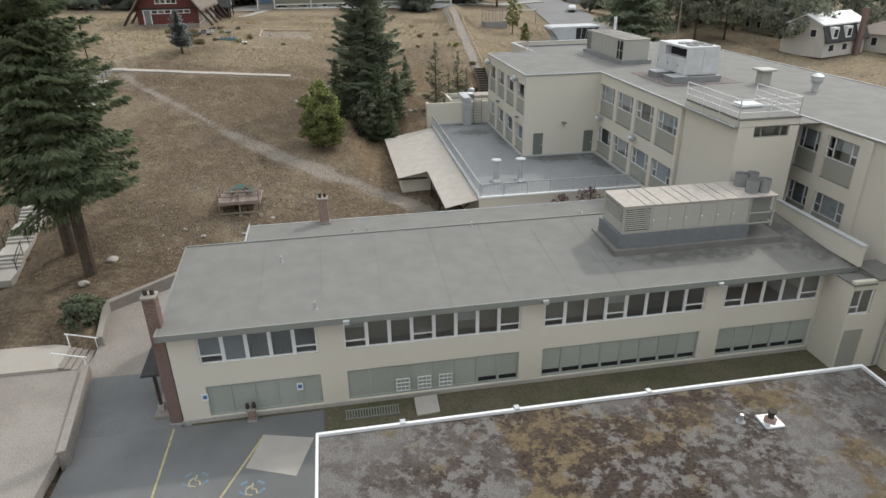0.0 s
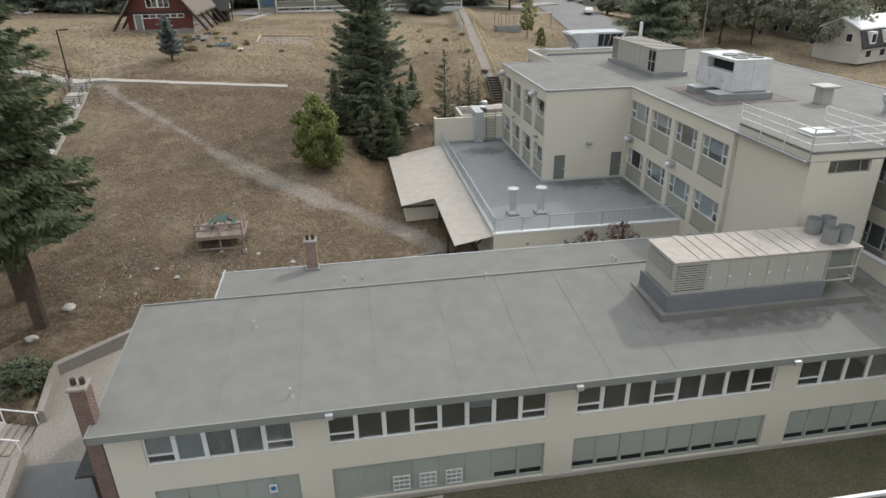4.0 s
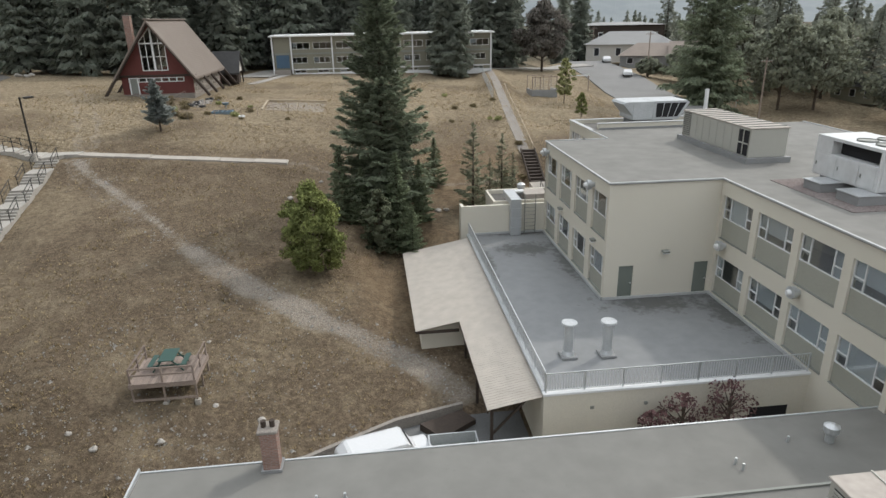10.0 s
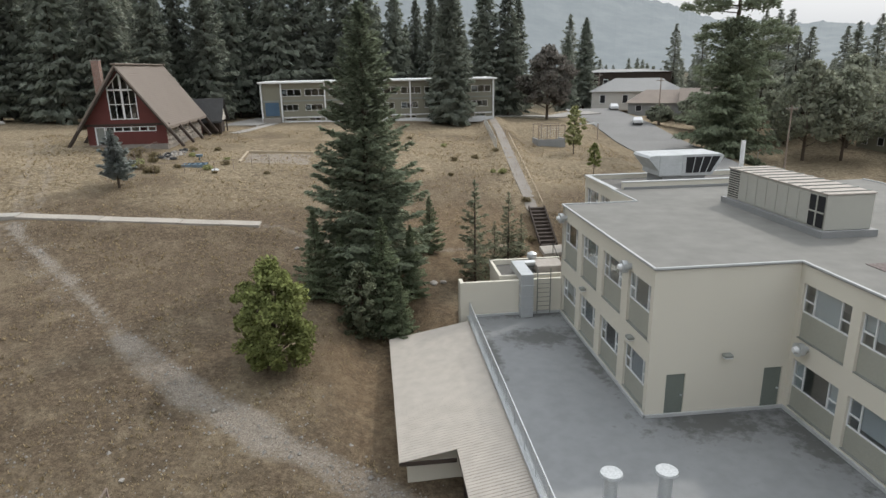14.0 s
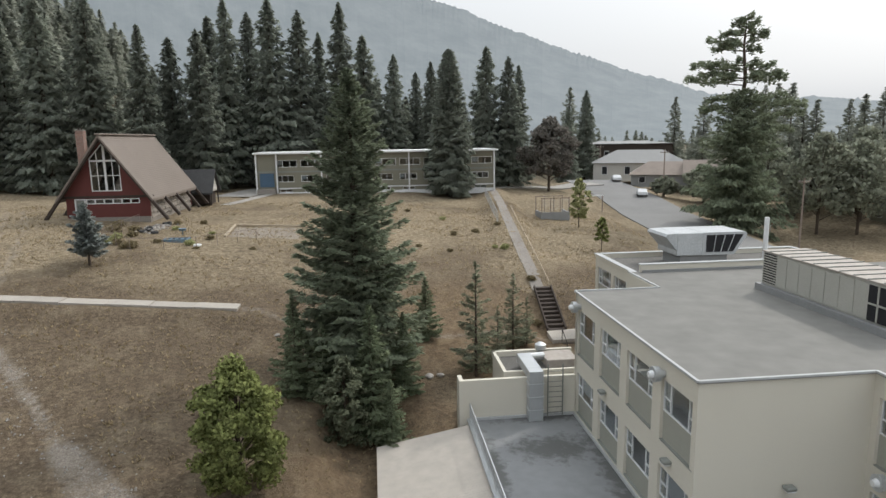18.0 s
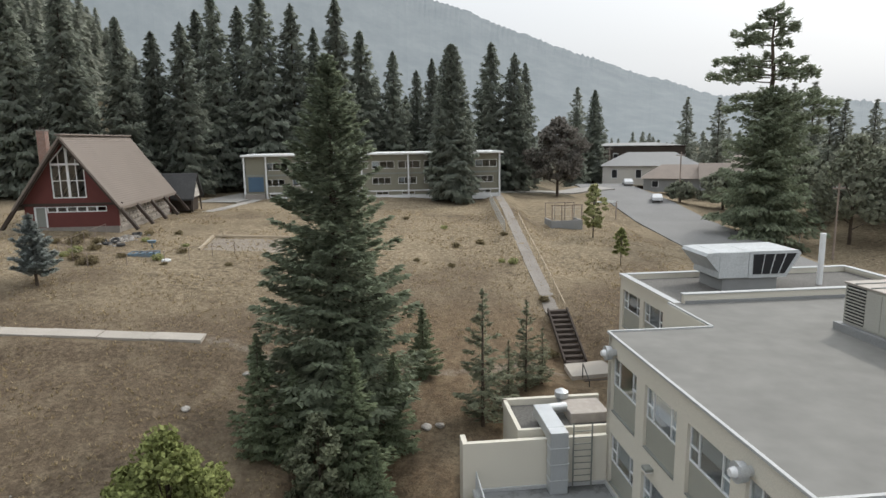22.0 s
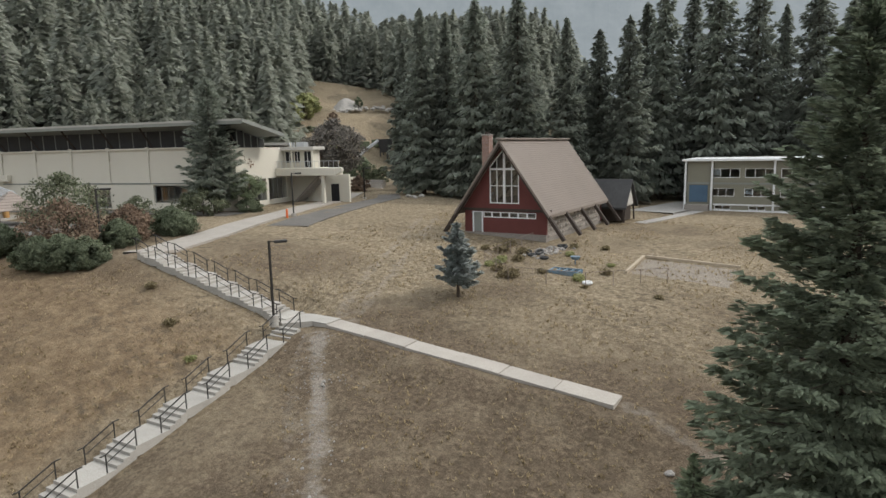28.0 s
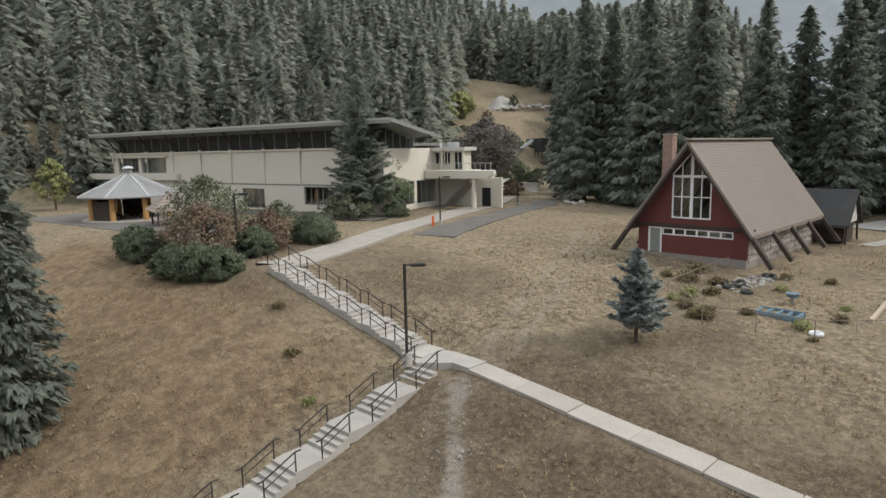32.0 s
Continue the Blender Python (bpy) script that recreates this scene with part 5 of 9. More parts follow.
for a, b, z0, z1 in ((17.5, 18.6, 0.65, 1.75), (18.7, 20.3, 0.65, 1.75), (20.4, 22.05, 0.65, 1.75)):
    pn = part("access_panel", bev(boxes((23.87, 23.895, a, b, TOP + z0, TOP + z1)), 0.008), "condenser", t)
    part("latch", boxes((23.83, 23.868, b - 0.16, b - 0.1, TOP + 1.1, TOP + 1.3)), "trim_grey", pn)
for a, b in ((24.05, 25.3), (25.4, 26.65)):
    part("access_panel", bev(boxes((a, b, 17.27, 17.295, TOP + 0.65, TOP + 2.5)), 0.008), "condenser", t)
# hooded unit on the rear block: a tapered casing whose wide intake leans out to one side
t = thing("hooded_air_unit", (26.5, 51.0, 9.35), "white rooftop unit with a sloped dark intake hood", "air handler", "rooftop units")
part("curb", boxes((24.7, 28.6, 49.6, 52.6, 9.3, 10.25)), "curb", t)
bm = bmesh.new()
slab(bm, [(24.3, 49.4), (26.4, 49.4), (26.4, 52.8), (24.3, 52.8)], [10.25, 10.25, 10.25, 10.25], 12.05)
part("casing", bev(bm, 0.05), "hood_metal", t)
bm = bmesh.new()
f0 = [bm.verts.new((u, 49.4, z)) for u, z in ((26.4, 10.25), (29.1, 10.25), (30.1, 11.85), (29.9, 12.05), (26.4, 12.05))]
f1 = [bm.verts.new((v.co.x, 52.8, v.co.z)) for v in f0]
bm.faces.new(f0)
bm.faces.new(f1[::-1])
for k in range(5):
    bm.faces.new((f0[k], f0[(k + 1) % 5], f1[(k + 1) % 5], f1[k]))
hood = part("hood", bm, "hood_metal", t, "white sheet-metal hood")
bm = bmesh.new()
f0 = [bm.verts.new((23.35, 49.4, 11.8)), bm.verts.new((24.3, 49.4, 10.7)), bm.verts.new((24.3, 49.4, 12.05)), bm.verts.new((23.5, 49.4, 12.0))]
f1 = [bm.verts.new((v.co.x, 52.8, v.co.z)) for v in f0]
bm.faces.new(f0)
bm.faces.new(f1[::-1])
for k in range(4):
    bm.faces.new((f0[k], f0[(k + 1) % 4], f1[(k + 1) % 4], f1[k]))
part("side_hood", bm, "hood_metal", t)
bm = bmesh.new()
slab(bm, [(26.7, 49.36), (29.75, 49.36), (29.75, 49.4), (26.7, 49.4)], [10.5, 10.5, 10.5, 10.5], 11.85)
for v in bm.verts:
    if v.co.z < 11 and v.co.x > 28:
        v.co.x = 28.95
part("intake_screen", bm, "dark", hood, "dark wire intake screen")
for du in range(1, 4):
    bm = bmesh.new()
    beam(bm, (26.7 + du * 0.6, 49.34, 10.5), (26.7 + du * 0.76, 49.34, 11.85), 0.05)
    part("screen_bar", bm, "hood_metal", hood)
bm = bmesh.new()
tube(bm, (32.4, 50.5, 9.3), (32.4, 50.5, 12.95), 0.19, n=12)
solid("roof_mast", bm, "white", "tall white pipe standing on the rear roof", "pipe")


def wall_fan(u, v, z, axis):
    t = thing("wall_fan", (u, v, z), "round galvanised exhaust fan hood on the wall", "fan", "wall fans")
    d = Vector((-1, 0, 0)) if axis == "v" else Vector((0, -1, 0))
    p = Vector((u, v, z))
    bm = bmesh.new()
    tube(bm, p, p + d * 0.28, 0.16, n=18)
    tube(bm, p + d * 0.22, p + d * 0.5, 0.30, 0.33, 20)
    part("housing", bm, "galv", t)
    bm = bmesh.new()
    tube(bm, p + d * 0.5, p + d * 0.68, 0.17, 0.12, 18)
    part("motor_cap", bm, "white", t)


wall_fan(12.35, 26.4, 10.05, "v")
wall_fan(12.35, 36.9, 10.05, "v")
wall_fan(19.4, 22.6, 6.85, "v")
wall_fan(19.4, 15.6, 6.85, "v")


def wall_lamp(u, v, z, axis):
    t = thing("wall_lamp", (u, v, z), "small dark hooded wall lamp", "lamp", "wall lamps")
    a = (u - 0.35, u, v - 0.22, v + 0.22) if axis == "v" else (u - 0.22, u + 0.22, v - 0.35, v)
    part("hood", bev(boxes((*a, z, z + 0.16)), 0.04), "trim_grey", t)
    part("lens", boxes((a[0] + 0.05, a[1] - 0.02, a[2] + 0.05, a[3] - 0.02, z - 0.06, z)), "white", t)


wall_lamp(16.15, 23.7, 6.25, "u")
wall_lamp(12.35, 25.6, 6.55, "v")
wall_lamp(12.35, 32.8, 6.55, "v")
# guard rail round the tower roof
t = thing("roof_guard_rail", (21.6, 5.5, 11.1), "white three-bar guard rail round the tower roof", "railing")
cor = [(19.6, 9.2), (19.6, 3.0), (23.7, 3.0), (23.7, 7.5)]
for (a, b), (c, d) in zip(cor, cor[1:]):
    for h in (0.4, 0.8, 1.2):
        bm = bmesh.new()
        beam(bm, (a, b, 11.2 + h), (c, d, 11.2 + h), 0.05)
        part("bar", bm, "white", t)
    k = max(2, int(math.hypot(c - a, d - b) / 1.6))
    for i in range(k + 1):
        bm = bmesh.new()
        p = (a + (c - a) * i / k, b + (d - b) * i / k)
        beam(bm, (*p, 10.7), (*p, 12.42), 0.05)
        part("post", bm, "white", t)
solid("roof_hatch", bev(boxes((21.4, 22.9, 5.4, 6.6, 11.28, 11.5)), 0.03), "galv", "grey metal roof hatch on the tower", "hatch")
t = thing("roof_stack", (29.5, 15.0, TOP), "square grey stack with a flat cap on the roof", "vent")
part("stack", boxes((29.1, 29.9, 14.6, 15.4, TOP, TOP + 1.1)), "unit", t)
part("cap", bev(boxes((28.8, 30.2, 14.3, 15.7, TOP + 1.1, TOP + 1.25)), 0.03), "unit", t)
turbine_vent(31.5, 11.5, TOP, 1.5)

# duct and ladder on the plant room
t = thing("roof_duct", (9.8, 38, 3.3), "galvanised square duct rising over the plant room wall", "duct")
part("riser", bev(boxes((9.4, 10.25, 36.9, 37.55, 3.25, 6.3)), 0.02), "galv", t)
part("cross_duct", bev(boxes((9.4, 10.25, 37.55, 40.2, 5.75, 6.3)), 0.02), "galv", t)
bm = bmesh.new()
tube(bm, (9.8, 40.2, 6.0), (11.2, 40.6, 5.9), 0.25, n=12)
part("elbow", bm, "galv", t)
for z in (3.9, 4.7, 5.5):
    part("flange", boxes((9.36, 10.29, 36.86, 37.55, z, z + 0.05)), "galv", t)
t = thing("wall_ladder", (11.1, 37.5, 3.25), "grey steel ladder on the plant room wall", "ladder")
for u in (10.65, 11.55):
    part("rail", boxes((u - 0.03, u + 0.03, 37.4, 37.46, 3.25, 6.5)), "trim_grey", t)
for i in range(9):
    part("rung", boxes((10.68, 11.52, 37.41, 37.45, 3.5 + i * 0.32, 3.53 + i * 0.32)), "trim_grey", t)
t = thing("plant_fan", (12.2, 40.5, 5.4), "low white fan box with a round stack on the plant roof", "fan")
part("box", bev(boxes((11.2, 13.2, 39.6, 41.4, 5.4, 5.95)), 0.03), "unit_top", t)
turbine_vent(11.3, 41.6, 5.4, 1.2)

# pale flashing at the foot of the walls round the terrace
for q in ((12.24, 12.34, 23.58, 37.58), (12.24, 19.39, 23.58, 23.69), (19.28, 19.39, 13.97, 23.58), (6.12, 12.24, 37.48, 37.59)):
    part("base_flashing", boxes((*q, 3.26, 3.42)), "edge_metal", main)

# ---- the A-frame hall ----
AU, AV0, AV1, AZ, AG = -28.9, 77.0, 95.4, 20.6, 11.1
hall = thing("a_frame_hall", (AU, 86, AG), "steep A-frame hall with red gable, brown roof and raking beams", "building")
SL = 1.385


def rz_at(du):
    return AZ - SL * abs(du)


for sgn in (-1, 1):
    bm = bmesh.new()
    e = 5.15
    pts = [(0, 0), (e, 0)]
    a = [(AU, AV0, AZ), (AU + sgn * e, AV0, rz_at(e)), (AU + sgn * e, AV1, rz_at(e)), (AU, AV1, AZ)]
    top = [bm.verts.new(p) for p in a]
    bot = [bm.verts.new((p[0], p[1], p[2] - 0.3)) for p in a]
    bm.faces.new(top)
    bm.faces.new(bot[::-1])
    for i in range(4):
        bm.faces.new((top[i], top[(i + 1) % 4], bot[(i + 1) % 4], bot[i]))
    r = part("roof_slope", bm, "brown_roof", hall, "brown ribbed metal roof slope")
    for i in range(34):
        d = 0.15 + i * 0.15
        k = bmesh.new()
        beam(k, (AU + sgn * d, AV0 + 0.02, rz_at(d) + 0.012), (AU + sgn * d, AV1 - 0.02, rz_at(d) + 0.012), 0.03, 0.03)
        part("roof_rib", k, "brown_roof", r)
    for i in range(5):
        v = AV0 + 0.25 + i * (AV1 - AV0 - 0.5) / 4
        k = bmesh.new()
        beam(k, (AU, v, AZ - 0.35), (AU + sgn * 6.6, v, AZ - 0.35 - SL * 6.6), 0.3, 0.42, up=(0, 1, 0))
        part("raking_beam", k, "brown_beam", hall, "dark brown raking timber beam")
part("ridge_cap", bev(boxes((AU - 0.3, AU + 0.3, AV0 - 0.15, AV1 + 0.1, AZ - 0.02, AZ + 0.16)), 0.04), "brown_roof", hall)
FV = AV0 + 1.1
frh = run("u", FV, AU - 4.5)
part("front_wall", wall_bm(frh, 9.0, 11.42, 13.7, [(0.95, 2.05, 11.45, 13.5), (2.15, 7.9, 12.92, 13.5)], 0.2), "red_board", hall, "red board siding")
# gable above the band, with the tall cross window
g = bmesh.new()
for poly in (((-4.9, 13.7), (-1.6, 13.7), (-1.6, 17.9), (-1.6, rz_at(1.6) - 0.3)), ((1.6, 13.7), (4.9, 13.7), (1.6, rz_at(1.6) - 0.3), (1.6, 17.9)), ((-1.6, 13.7), (1.6, 13.7), (1.6, 14.35), (-1.6, 14.35)),
             ((-1.6, 18.0), (-0.12, 19.7), (-0.12, AZ - 0.4), (-1.6, rz_at(1.6) - 0.3)), ((0.12, 19.7), (1.6, 18.0), (1.6, rz_at(1.6) - 0.3), (0.12, AZ - 0.4))):
    f = [g.verts.new((AU + p, FV, z)) for p, z in poly]
    b2 = [g.verts.new((AU + p, FV + 0.2, z)) for p, z in poly]
    g.faces.new(f)
    g.faces.new(b2[::-1])
    for i in range(len(poly)):
        g.faces.new((f[i], f[(i + 1) % len(poly)], b2[(i + 1) % len(poly)], b2[i]))
part("gable", g, "red_board", hall, "red board gable")
def gable_bar(bm, a, b, w):
    beam(bm, (AU + a[0], FV + 0.02, a[1]), (AU + b[0], FV + 0.02, b[1]), w, 0.1, up=(0, 1, 0))


bm = bmesh.new()
rim = ((-1.6, 14.35), (1.6, 14.35), (1.6, 18.0), (0, 19.8), (-1.6, 18.0))
inn = ((-1.5, 14.45), (1.5, 14.45), (1.5, 17.96), (0, 19.66), (-1.5, 17.96))
ring = [[bm.verts.new((AU + x, FV + y, z)) for x, z in loop] for y in (-0.04, 0.08) for loop in (rim, inn)]
for k in range(5):
    n_ = (k + 1) % 5
    for p_, q_ in ((0, 1), (1, 3), (3, 2), (2, 0)):
        bm.faces.new((ring[p_][k], ring[p_][n_], ring[q_][n_], ring[q_][k]))
cw = part("window", bm, "white", hall, "tall gable window with a white cross")
for nm, a, b, w in (("cross_post", (0, 14.4), (0, 19.7), 0.24), ("cross_arm", (-1.55, 17.75), (1.55, 17.75), 0.2), ("glazing_bar", (-1.55, 16.1), (1.55, 16.1), 0.08), ("glazing_bar", (-0.8, 14.4), (-0.8, 18.85), 0.08), ("glazing_bar", (0.8, 14.4), (0.8, 18.85), 0.08)):
    bm = bmesh.new()
    gable_bar(bm, a, b, w)
    part(nm, bm, "white", cw)
for k in range(4):
    x0 = -1.6 + k * 0.8
    for z0, z1 in ((14.35, 16.1), (16.1, 17.75)):
        p = bmesh.new()
        box(p, AU + x0 + 0.03, AU + x0 + 0.77, FV + 0.05, FV + 0.06, z0 + 0.03, z1 - 0.03)
        part("pane", p, GLASS, cw)
for sgn in (-1, 1):
    p = bmesh.new()
    f = [p.verts.new((AU + sgn * x, FV + 0.05, z)) for x, z in ((0.05, 17.8), (1.58, 17.8), (1.58, 18.0), (0.05, 19.7))]
    p.faces.new(f)
    part("pane", p, GLASS, cw)
part("band", boxes((AU - 5.0, AU + 5.0, FV - 0.15, FV + 0.05, 13.6, 13.85)), "brown_beam", hall)
window(hall, frh, 2.15, 7.9, 12.92, 13.5, [1] * 6, 0.0, 0.09, mull=0.16)
bm = bmesh.new()
fbox(bm, frh, 1.05, 1.95, 0.05, 0.1, 11.45, 13.42)
d = part("door", bm, "trim_grey", hall, "grey entrance door in a white frame")
bm = bmesh.new()
fbox(bm, frh, 0.9, 1.05, -0.03, 0.1, 11.4, 13.52)
fbox(bm, frh, 1.95, 2.1, -0.03, 0.1, 11.4, 13.52)
fbox(bm, frh, 1.05, 1.95, -0.03, 0.1, 13.42, 13.52)
part("door_frame", bm, "white", d)
part("foundation", boxes((AU - 4.45, AU + 4.45, FV + 0.03, AV1 - 0.5, 9.6, 11.42)), "old_concrete", hall)
part("basement_window", boxes((AU + 1.5, AU + 2.6, FV - 0.02, FV + 0.05, 10.1, 10.7)), "dark", hall)
part("back_wall", boxes((AU - 4.5, AU + 4.5, AV1 - 0.8, AV1 - 0.6, 11.0, 13.9)), "red_board", hall)
part("west_wall", boxes((AU - 4.5, AU - 4.3, FV + 0.2, AV1 - 0.8, 11.0, 14.2)), "stone_wall", hall)
sw = part("east_wall", boxes((AU + 4.2, AU + 4.4, FV + 0.2, AV1 - 0.8, 10.6, 14.3)), "old_concrete", hall)
rng = random.Random(8)
stone_me = []
for k in range(4):
    bm = bmesh.new()
    bmesh.ops.create_icosphere(bm, subdivisions=1, radius=0.5)
    for v in bm.verts:
        v.co = Vector((v.co.x * 0.25, v.co.y * (0.9 + rng.random() * 0.3), v.co.z * (0.7 + rng.random() * 0.3)))
    me = bpy.data.meshes.new("stone")
    bm.to_mesh(me)
    bm.free()
    me.materials.append(M["stone_wall"])
    stone_me.append(me)
for i in range(38):
    for j in range(5):
        o = new("stone", stone_me[(i * 3 + j) % 4])
        o.parent = sw
        p = Vector((AU + 4.42, FV + 0.5 + i * 0.42 + (j % 2) * 0.2, 11.2 + j * 0.55 + rng.random() * 0.1))
        o.matrix_basis = Matrix.Translation(BASE[hall.name].inverted() @ p) @ Matrix.Rotation(rng.random() * 6, 4, "X") @ Matrix.Diagonal((0.8, 0.42, 0.46, 1))
part("hall_floor", boxes((AU - 4.4, AU + 4.4, FV + 0.3, AV1 - 0.9, 11.0, 11.06)), "inside", hall)
chimney(AU - 3.6, 81.5, 15.0, 0.85, 6.1, "brick_tan", "tall red-brown brick chimney beside the A-frame roof")
# dark annex behind
anx = thing("dark_gable_annex", (-25.8, 97.5, 11.0), "small dark-shingled gable annex behind the hall", "building")
bm = bmesh.new()
for s in (-1, 1):
    q = [bm.verts.new(p) for p in ((-26.8, 97.8, 15.8), (-21.6, 97.8, 15.8), (-21.6, 97.8 + s * 2.6, 12.6), (-26.8, 97.8 + s * 2.6, 12.6))]
    w = [bm.verts.new((v.co.x, v.co.y, v.co.z - 0.25)) for v in q]
    bm.faces.new(q)
    bm.faces.new(w[::-1])
    for i in range(4):
        bm.faces.new((q[i], q[(i + 1) % 4], w[(i + 1) % 4], w[i]))
part("roof", bm, "charcoal", anx, "charcoal shingle roof")
part("wall", boxes((-26.6, -22.2, 96.2, 99.4, 10.9, 12.9)), "brown_beam", anx)
bm = bmesh.new()
slab(bm, [(-22.2, 95.8), (-22.05, 95.8), (-22.05, 99.8), (-22.2, 99.8)], 12.6, [12.9, 12.9, 12.9, 12.9])
f = [bm.verts.new(p) for p in ((-21.95, 95.7, 12.7), (-21.95, 99.9, 12.7), (-21.95, 97.8, 15.5))]
bm.faces.new(f)
part("gable", bm, "house_wall", anx)
for v in (95.6, 100.0):
    bm = bmesh.new()
    beam(bm, (-21.95, v, 10.8), (-21.95, v + (97.8 - v) * 0.2, 13.2), 0.16)
    part("post", bm, "brown_beam", anx)

# ---- the long two-storey block behind ----
dorm = thing("long_back_block", (2, 117, 10.8), "long two-storey olive block with white posts and a flat roof", "building")
DU0, DU1, DV, DZ0, DZ1 = -18.4, 22.3, 113.5, 10.6, 17.4
frD = run("u", DV, DU0)
hol = []
for i in range(9):
    s = 3.0 + i * 4.2
    hol += [(s, s + 3.6, 15.2, 16.4), (s, s + 3.0, 12.7, 13.8), (s + 0.6, s + 2.6, 10.95, 11.5)]
part("front_wall", wall_bm(frD, DU1 - DU0, DZ0 - 0.6, DZ1, hol, 0.3), "olive", dorm)
for i, (a, b, c, d) in enumerate(hol):
    window(dorm, frD, a, b, c, d, [1, 1, 1] if d - c > 0.7 else [1, 1], 0.05, 0.07, blind={0: 0.3} if i % 4 == 0 else None)
part("base_band", boxes((DU0 + 3.4, DU1, DV - 0.05, DV, DZ0 - 0.6, 10.93), (DU0 + 3.4, DU1, DV - 0.05, DV, 11.52, 11.7)), "white", dorm)
for i in range(6):
    s = DU0 + 3.2 + i * (DU1 - DU0 - 3.3) / 5
    part("post", boxes((s - 0.12, s + 0.12, DV - 0.35, DV - 0.06, DZ0 - 0.4, DZ1)), "white", dorm)
part("post", boxes((DU0 - 0.3, DU0 - 0.06, DV - 0.35, DV - 0.06, DZ0 - 0.4, DZ1)), "white", dorm)
part("floor_band", boxes((DU0, DU1, DV - 0.06, DV, 14.3, 14.55)), "trim_grey", dorm)
part("roof", bev(boxes((DU0 - 0.6, DU1 + 0.5, DV - 0.7, DV + 11, DZ1, DZ1 + 0.3)), 0.04), "white", dorm)
part("side_wall", boxes((DU0, DU0 + 0.3, DV + 0.3, DV + 10.7, DZ0, DZ1), (DU1 - 0.3, DU1, DV + 0.3, DV + 10.7, DZ0, DZ1), (DU0 + 0.3, DU1 - 0.3, DV + 10.4, DV + 10.7, DZ0, DZ1)), "olive", dorm)
part("entrance", boxes((DU0 + 0.35, DU0 + 2.7, DV - 0.08, DV + 0.05, 11.9, 14.2)), "blue_door", dorm, "blue recessed entrance panel")
part("entrance_steps", boxes((DU0, DU0 + 3, DV - 1.5, DV - 0.1, 10.4, 11.6)), "old_concrete", dorm)

# ---- the gymnasium ----
GR, GY = (-77.2, 78.3), radians(12.0)
GM = Matrix.Translation((*GR, 0)) @ Matrix.Rotation(GY, 4, "Z")
gym = thing("gymnasium", (*GR, 12.3), "large cream gymnasium with dark clerestory and overhanging flat roof", "building", yaw=GY)


def gpart(name, bm, material, parent=None, label=""):
    bm.transform(GM)
    return part(name, bm, material, parent or gym, label)


GL, GE = 54.0, 7.7                       # reach of the front wall either way from the corner mark
frg = GM @ run("u", 0.0, -GL)
gym_holes = [(GL - 6.6, GL + 0.3, 13.1, 15.6), (GL - 19.6, GL - 14.7, 12.3, 15.2), (GL - 52.4, GL - 46.2, 17.4, 20.0), (GL - 45.4, GL - 38.2, 17.4, 20.0)]
part("front_wall", wall_bm(frg, GL + GE, 11.6, 20.6, gym_holes, 0.4), "stucco", gym)
window(gym, frg, GL - 6.6, GL + 0.3, 13.1, 15.6, [1] * 6, 0.25, 0.08, frame_mat="trim_grey")
window(gym, frg, GL - 19.6, GL - 14.7, 12.3, 15.2, [1.6, 1, 1], 0.25, 0.1, frame_mat="trim_grey")
window(gym, frg, GL - 52.4, GL - 46.2, 17.4, 20.0, [1] * 5, 0.25, 0.1, frame_mat="stucco_grey")
window(gym, frg, GL - 45.4, GL - 38.2, 17.4, 20.0, [1] * 5, 0.25, 0.1, frame_mat="stucco_grey")
gpart("room_back", boxes((-GL + 0.5, GE - 0.5, 4.0, 4.1, 11.8, 20.4)), "inside")
gpart("band", boxes((-36.5, GE, -0.06, -0.004, 15.75, 15.95)), "trim_grey")
gpart("coping", bev(boxes((-GL - 0.3, GE + 0.1, -0.3, 0.5, 20.6, 20.85)), 0.03), "stucco")
for i in range(9):
    s = 0.3 - i * 7.3 if i else GE - 0.4
    if i > 7:
        s = -GL + 0.4
    gpart("pilaster", bev(boxes((s - 0.25, s + 0.25, -0.3, -0.02, 19.2, 21.0)), 0.05), "stucco")
    k = bmesh.new()
    tube(k, (s, -0.1, 15.9), (s, -0.1, 19.2), 0.07, n=8)
    gpart("downpipe", k, "stucco")
    k = bmesh.new()
    beam(k, (s, 0.9, 20.9), (s + 0.1, -1.3, 23.6), 0.16)
    gpart("roof_bracket", k, "brown_beam")
# Opaque dark panels: eave shade and reflected woods are put into their colour.
gpart("clerestory", boxes((-GL + 0.5, GE - 0.5, 1.0, 1.2, 20.6, 23.7)), "charcoal", label="opaque charcoal panel painted as dark shaded clerestory glazing")
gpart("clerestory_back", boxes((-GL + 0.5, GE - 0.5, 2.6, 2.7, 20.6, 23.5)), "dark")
for i in range(25):
    s = -GL + 0.6 + i * 2.52
    gpart("mullion", boxes((s, s + 0.12, 0.92, 0.995, 20.7, 23.7)), "trim_grey")
k = bmesh.new()
slab(k, [(-GL - 2.2, -2.6), (GE + 3.4, -2.6), (GE + 3.4, 6.6), (-GL - 2.2, 6.6)], [23.85, 23.85, 22.1, 22.1], [24.2, 24.2, 22.45, 22.45])
gpart("roof", k, "trim_grey", label="broad roof falling away to the rear")
gpart("fascia", boxes((-GL - 2.25, GE + 3.45, -2.72, -2.6, 24.0, 24.25)), "unit")
gpart("soffit_edge", boxes((-GL - 2.25, GE + 3.45, -2.7, -2.6, 23.6, 24.0)), "trim_grey")
k = bmesh.new()
slab(k, [(GE + 3.4, -2.7), (GE + 3.5, -2.7), (GE + 3.5, 6.7), (GE + 3.4, 6.7)], [23.8, 23.8, 22.0, 22.0], [24.25, 24.25, 22.5, 22.5])
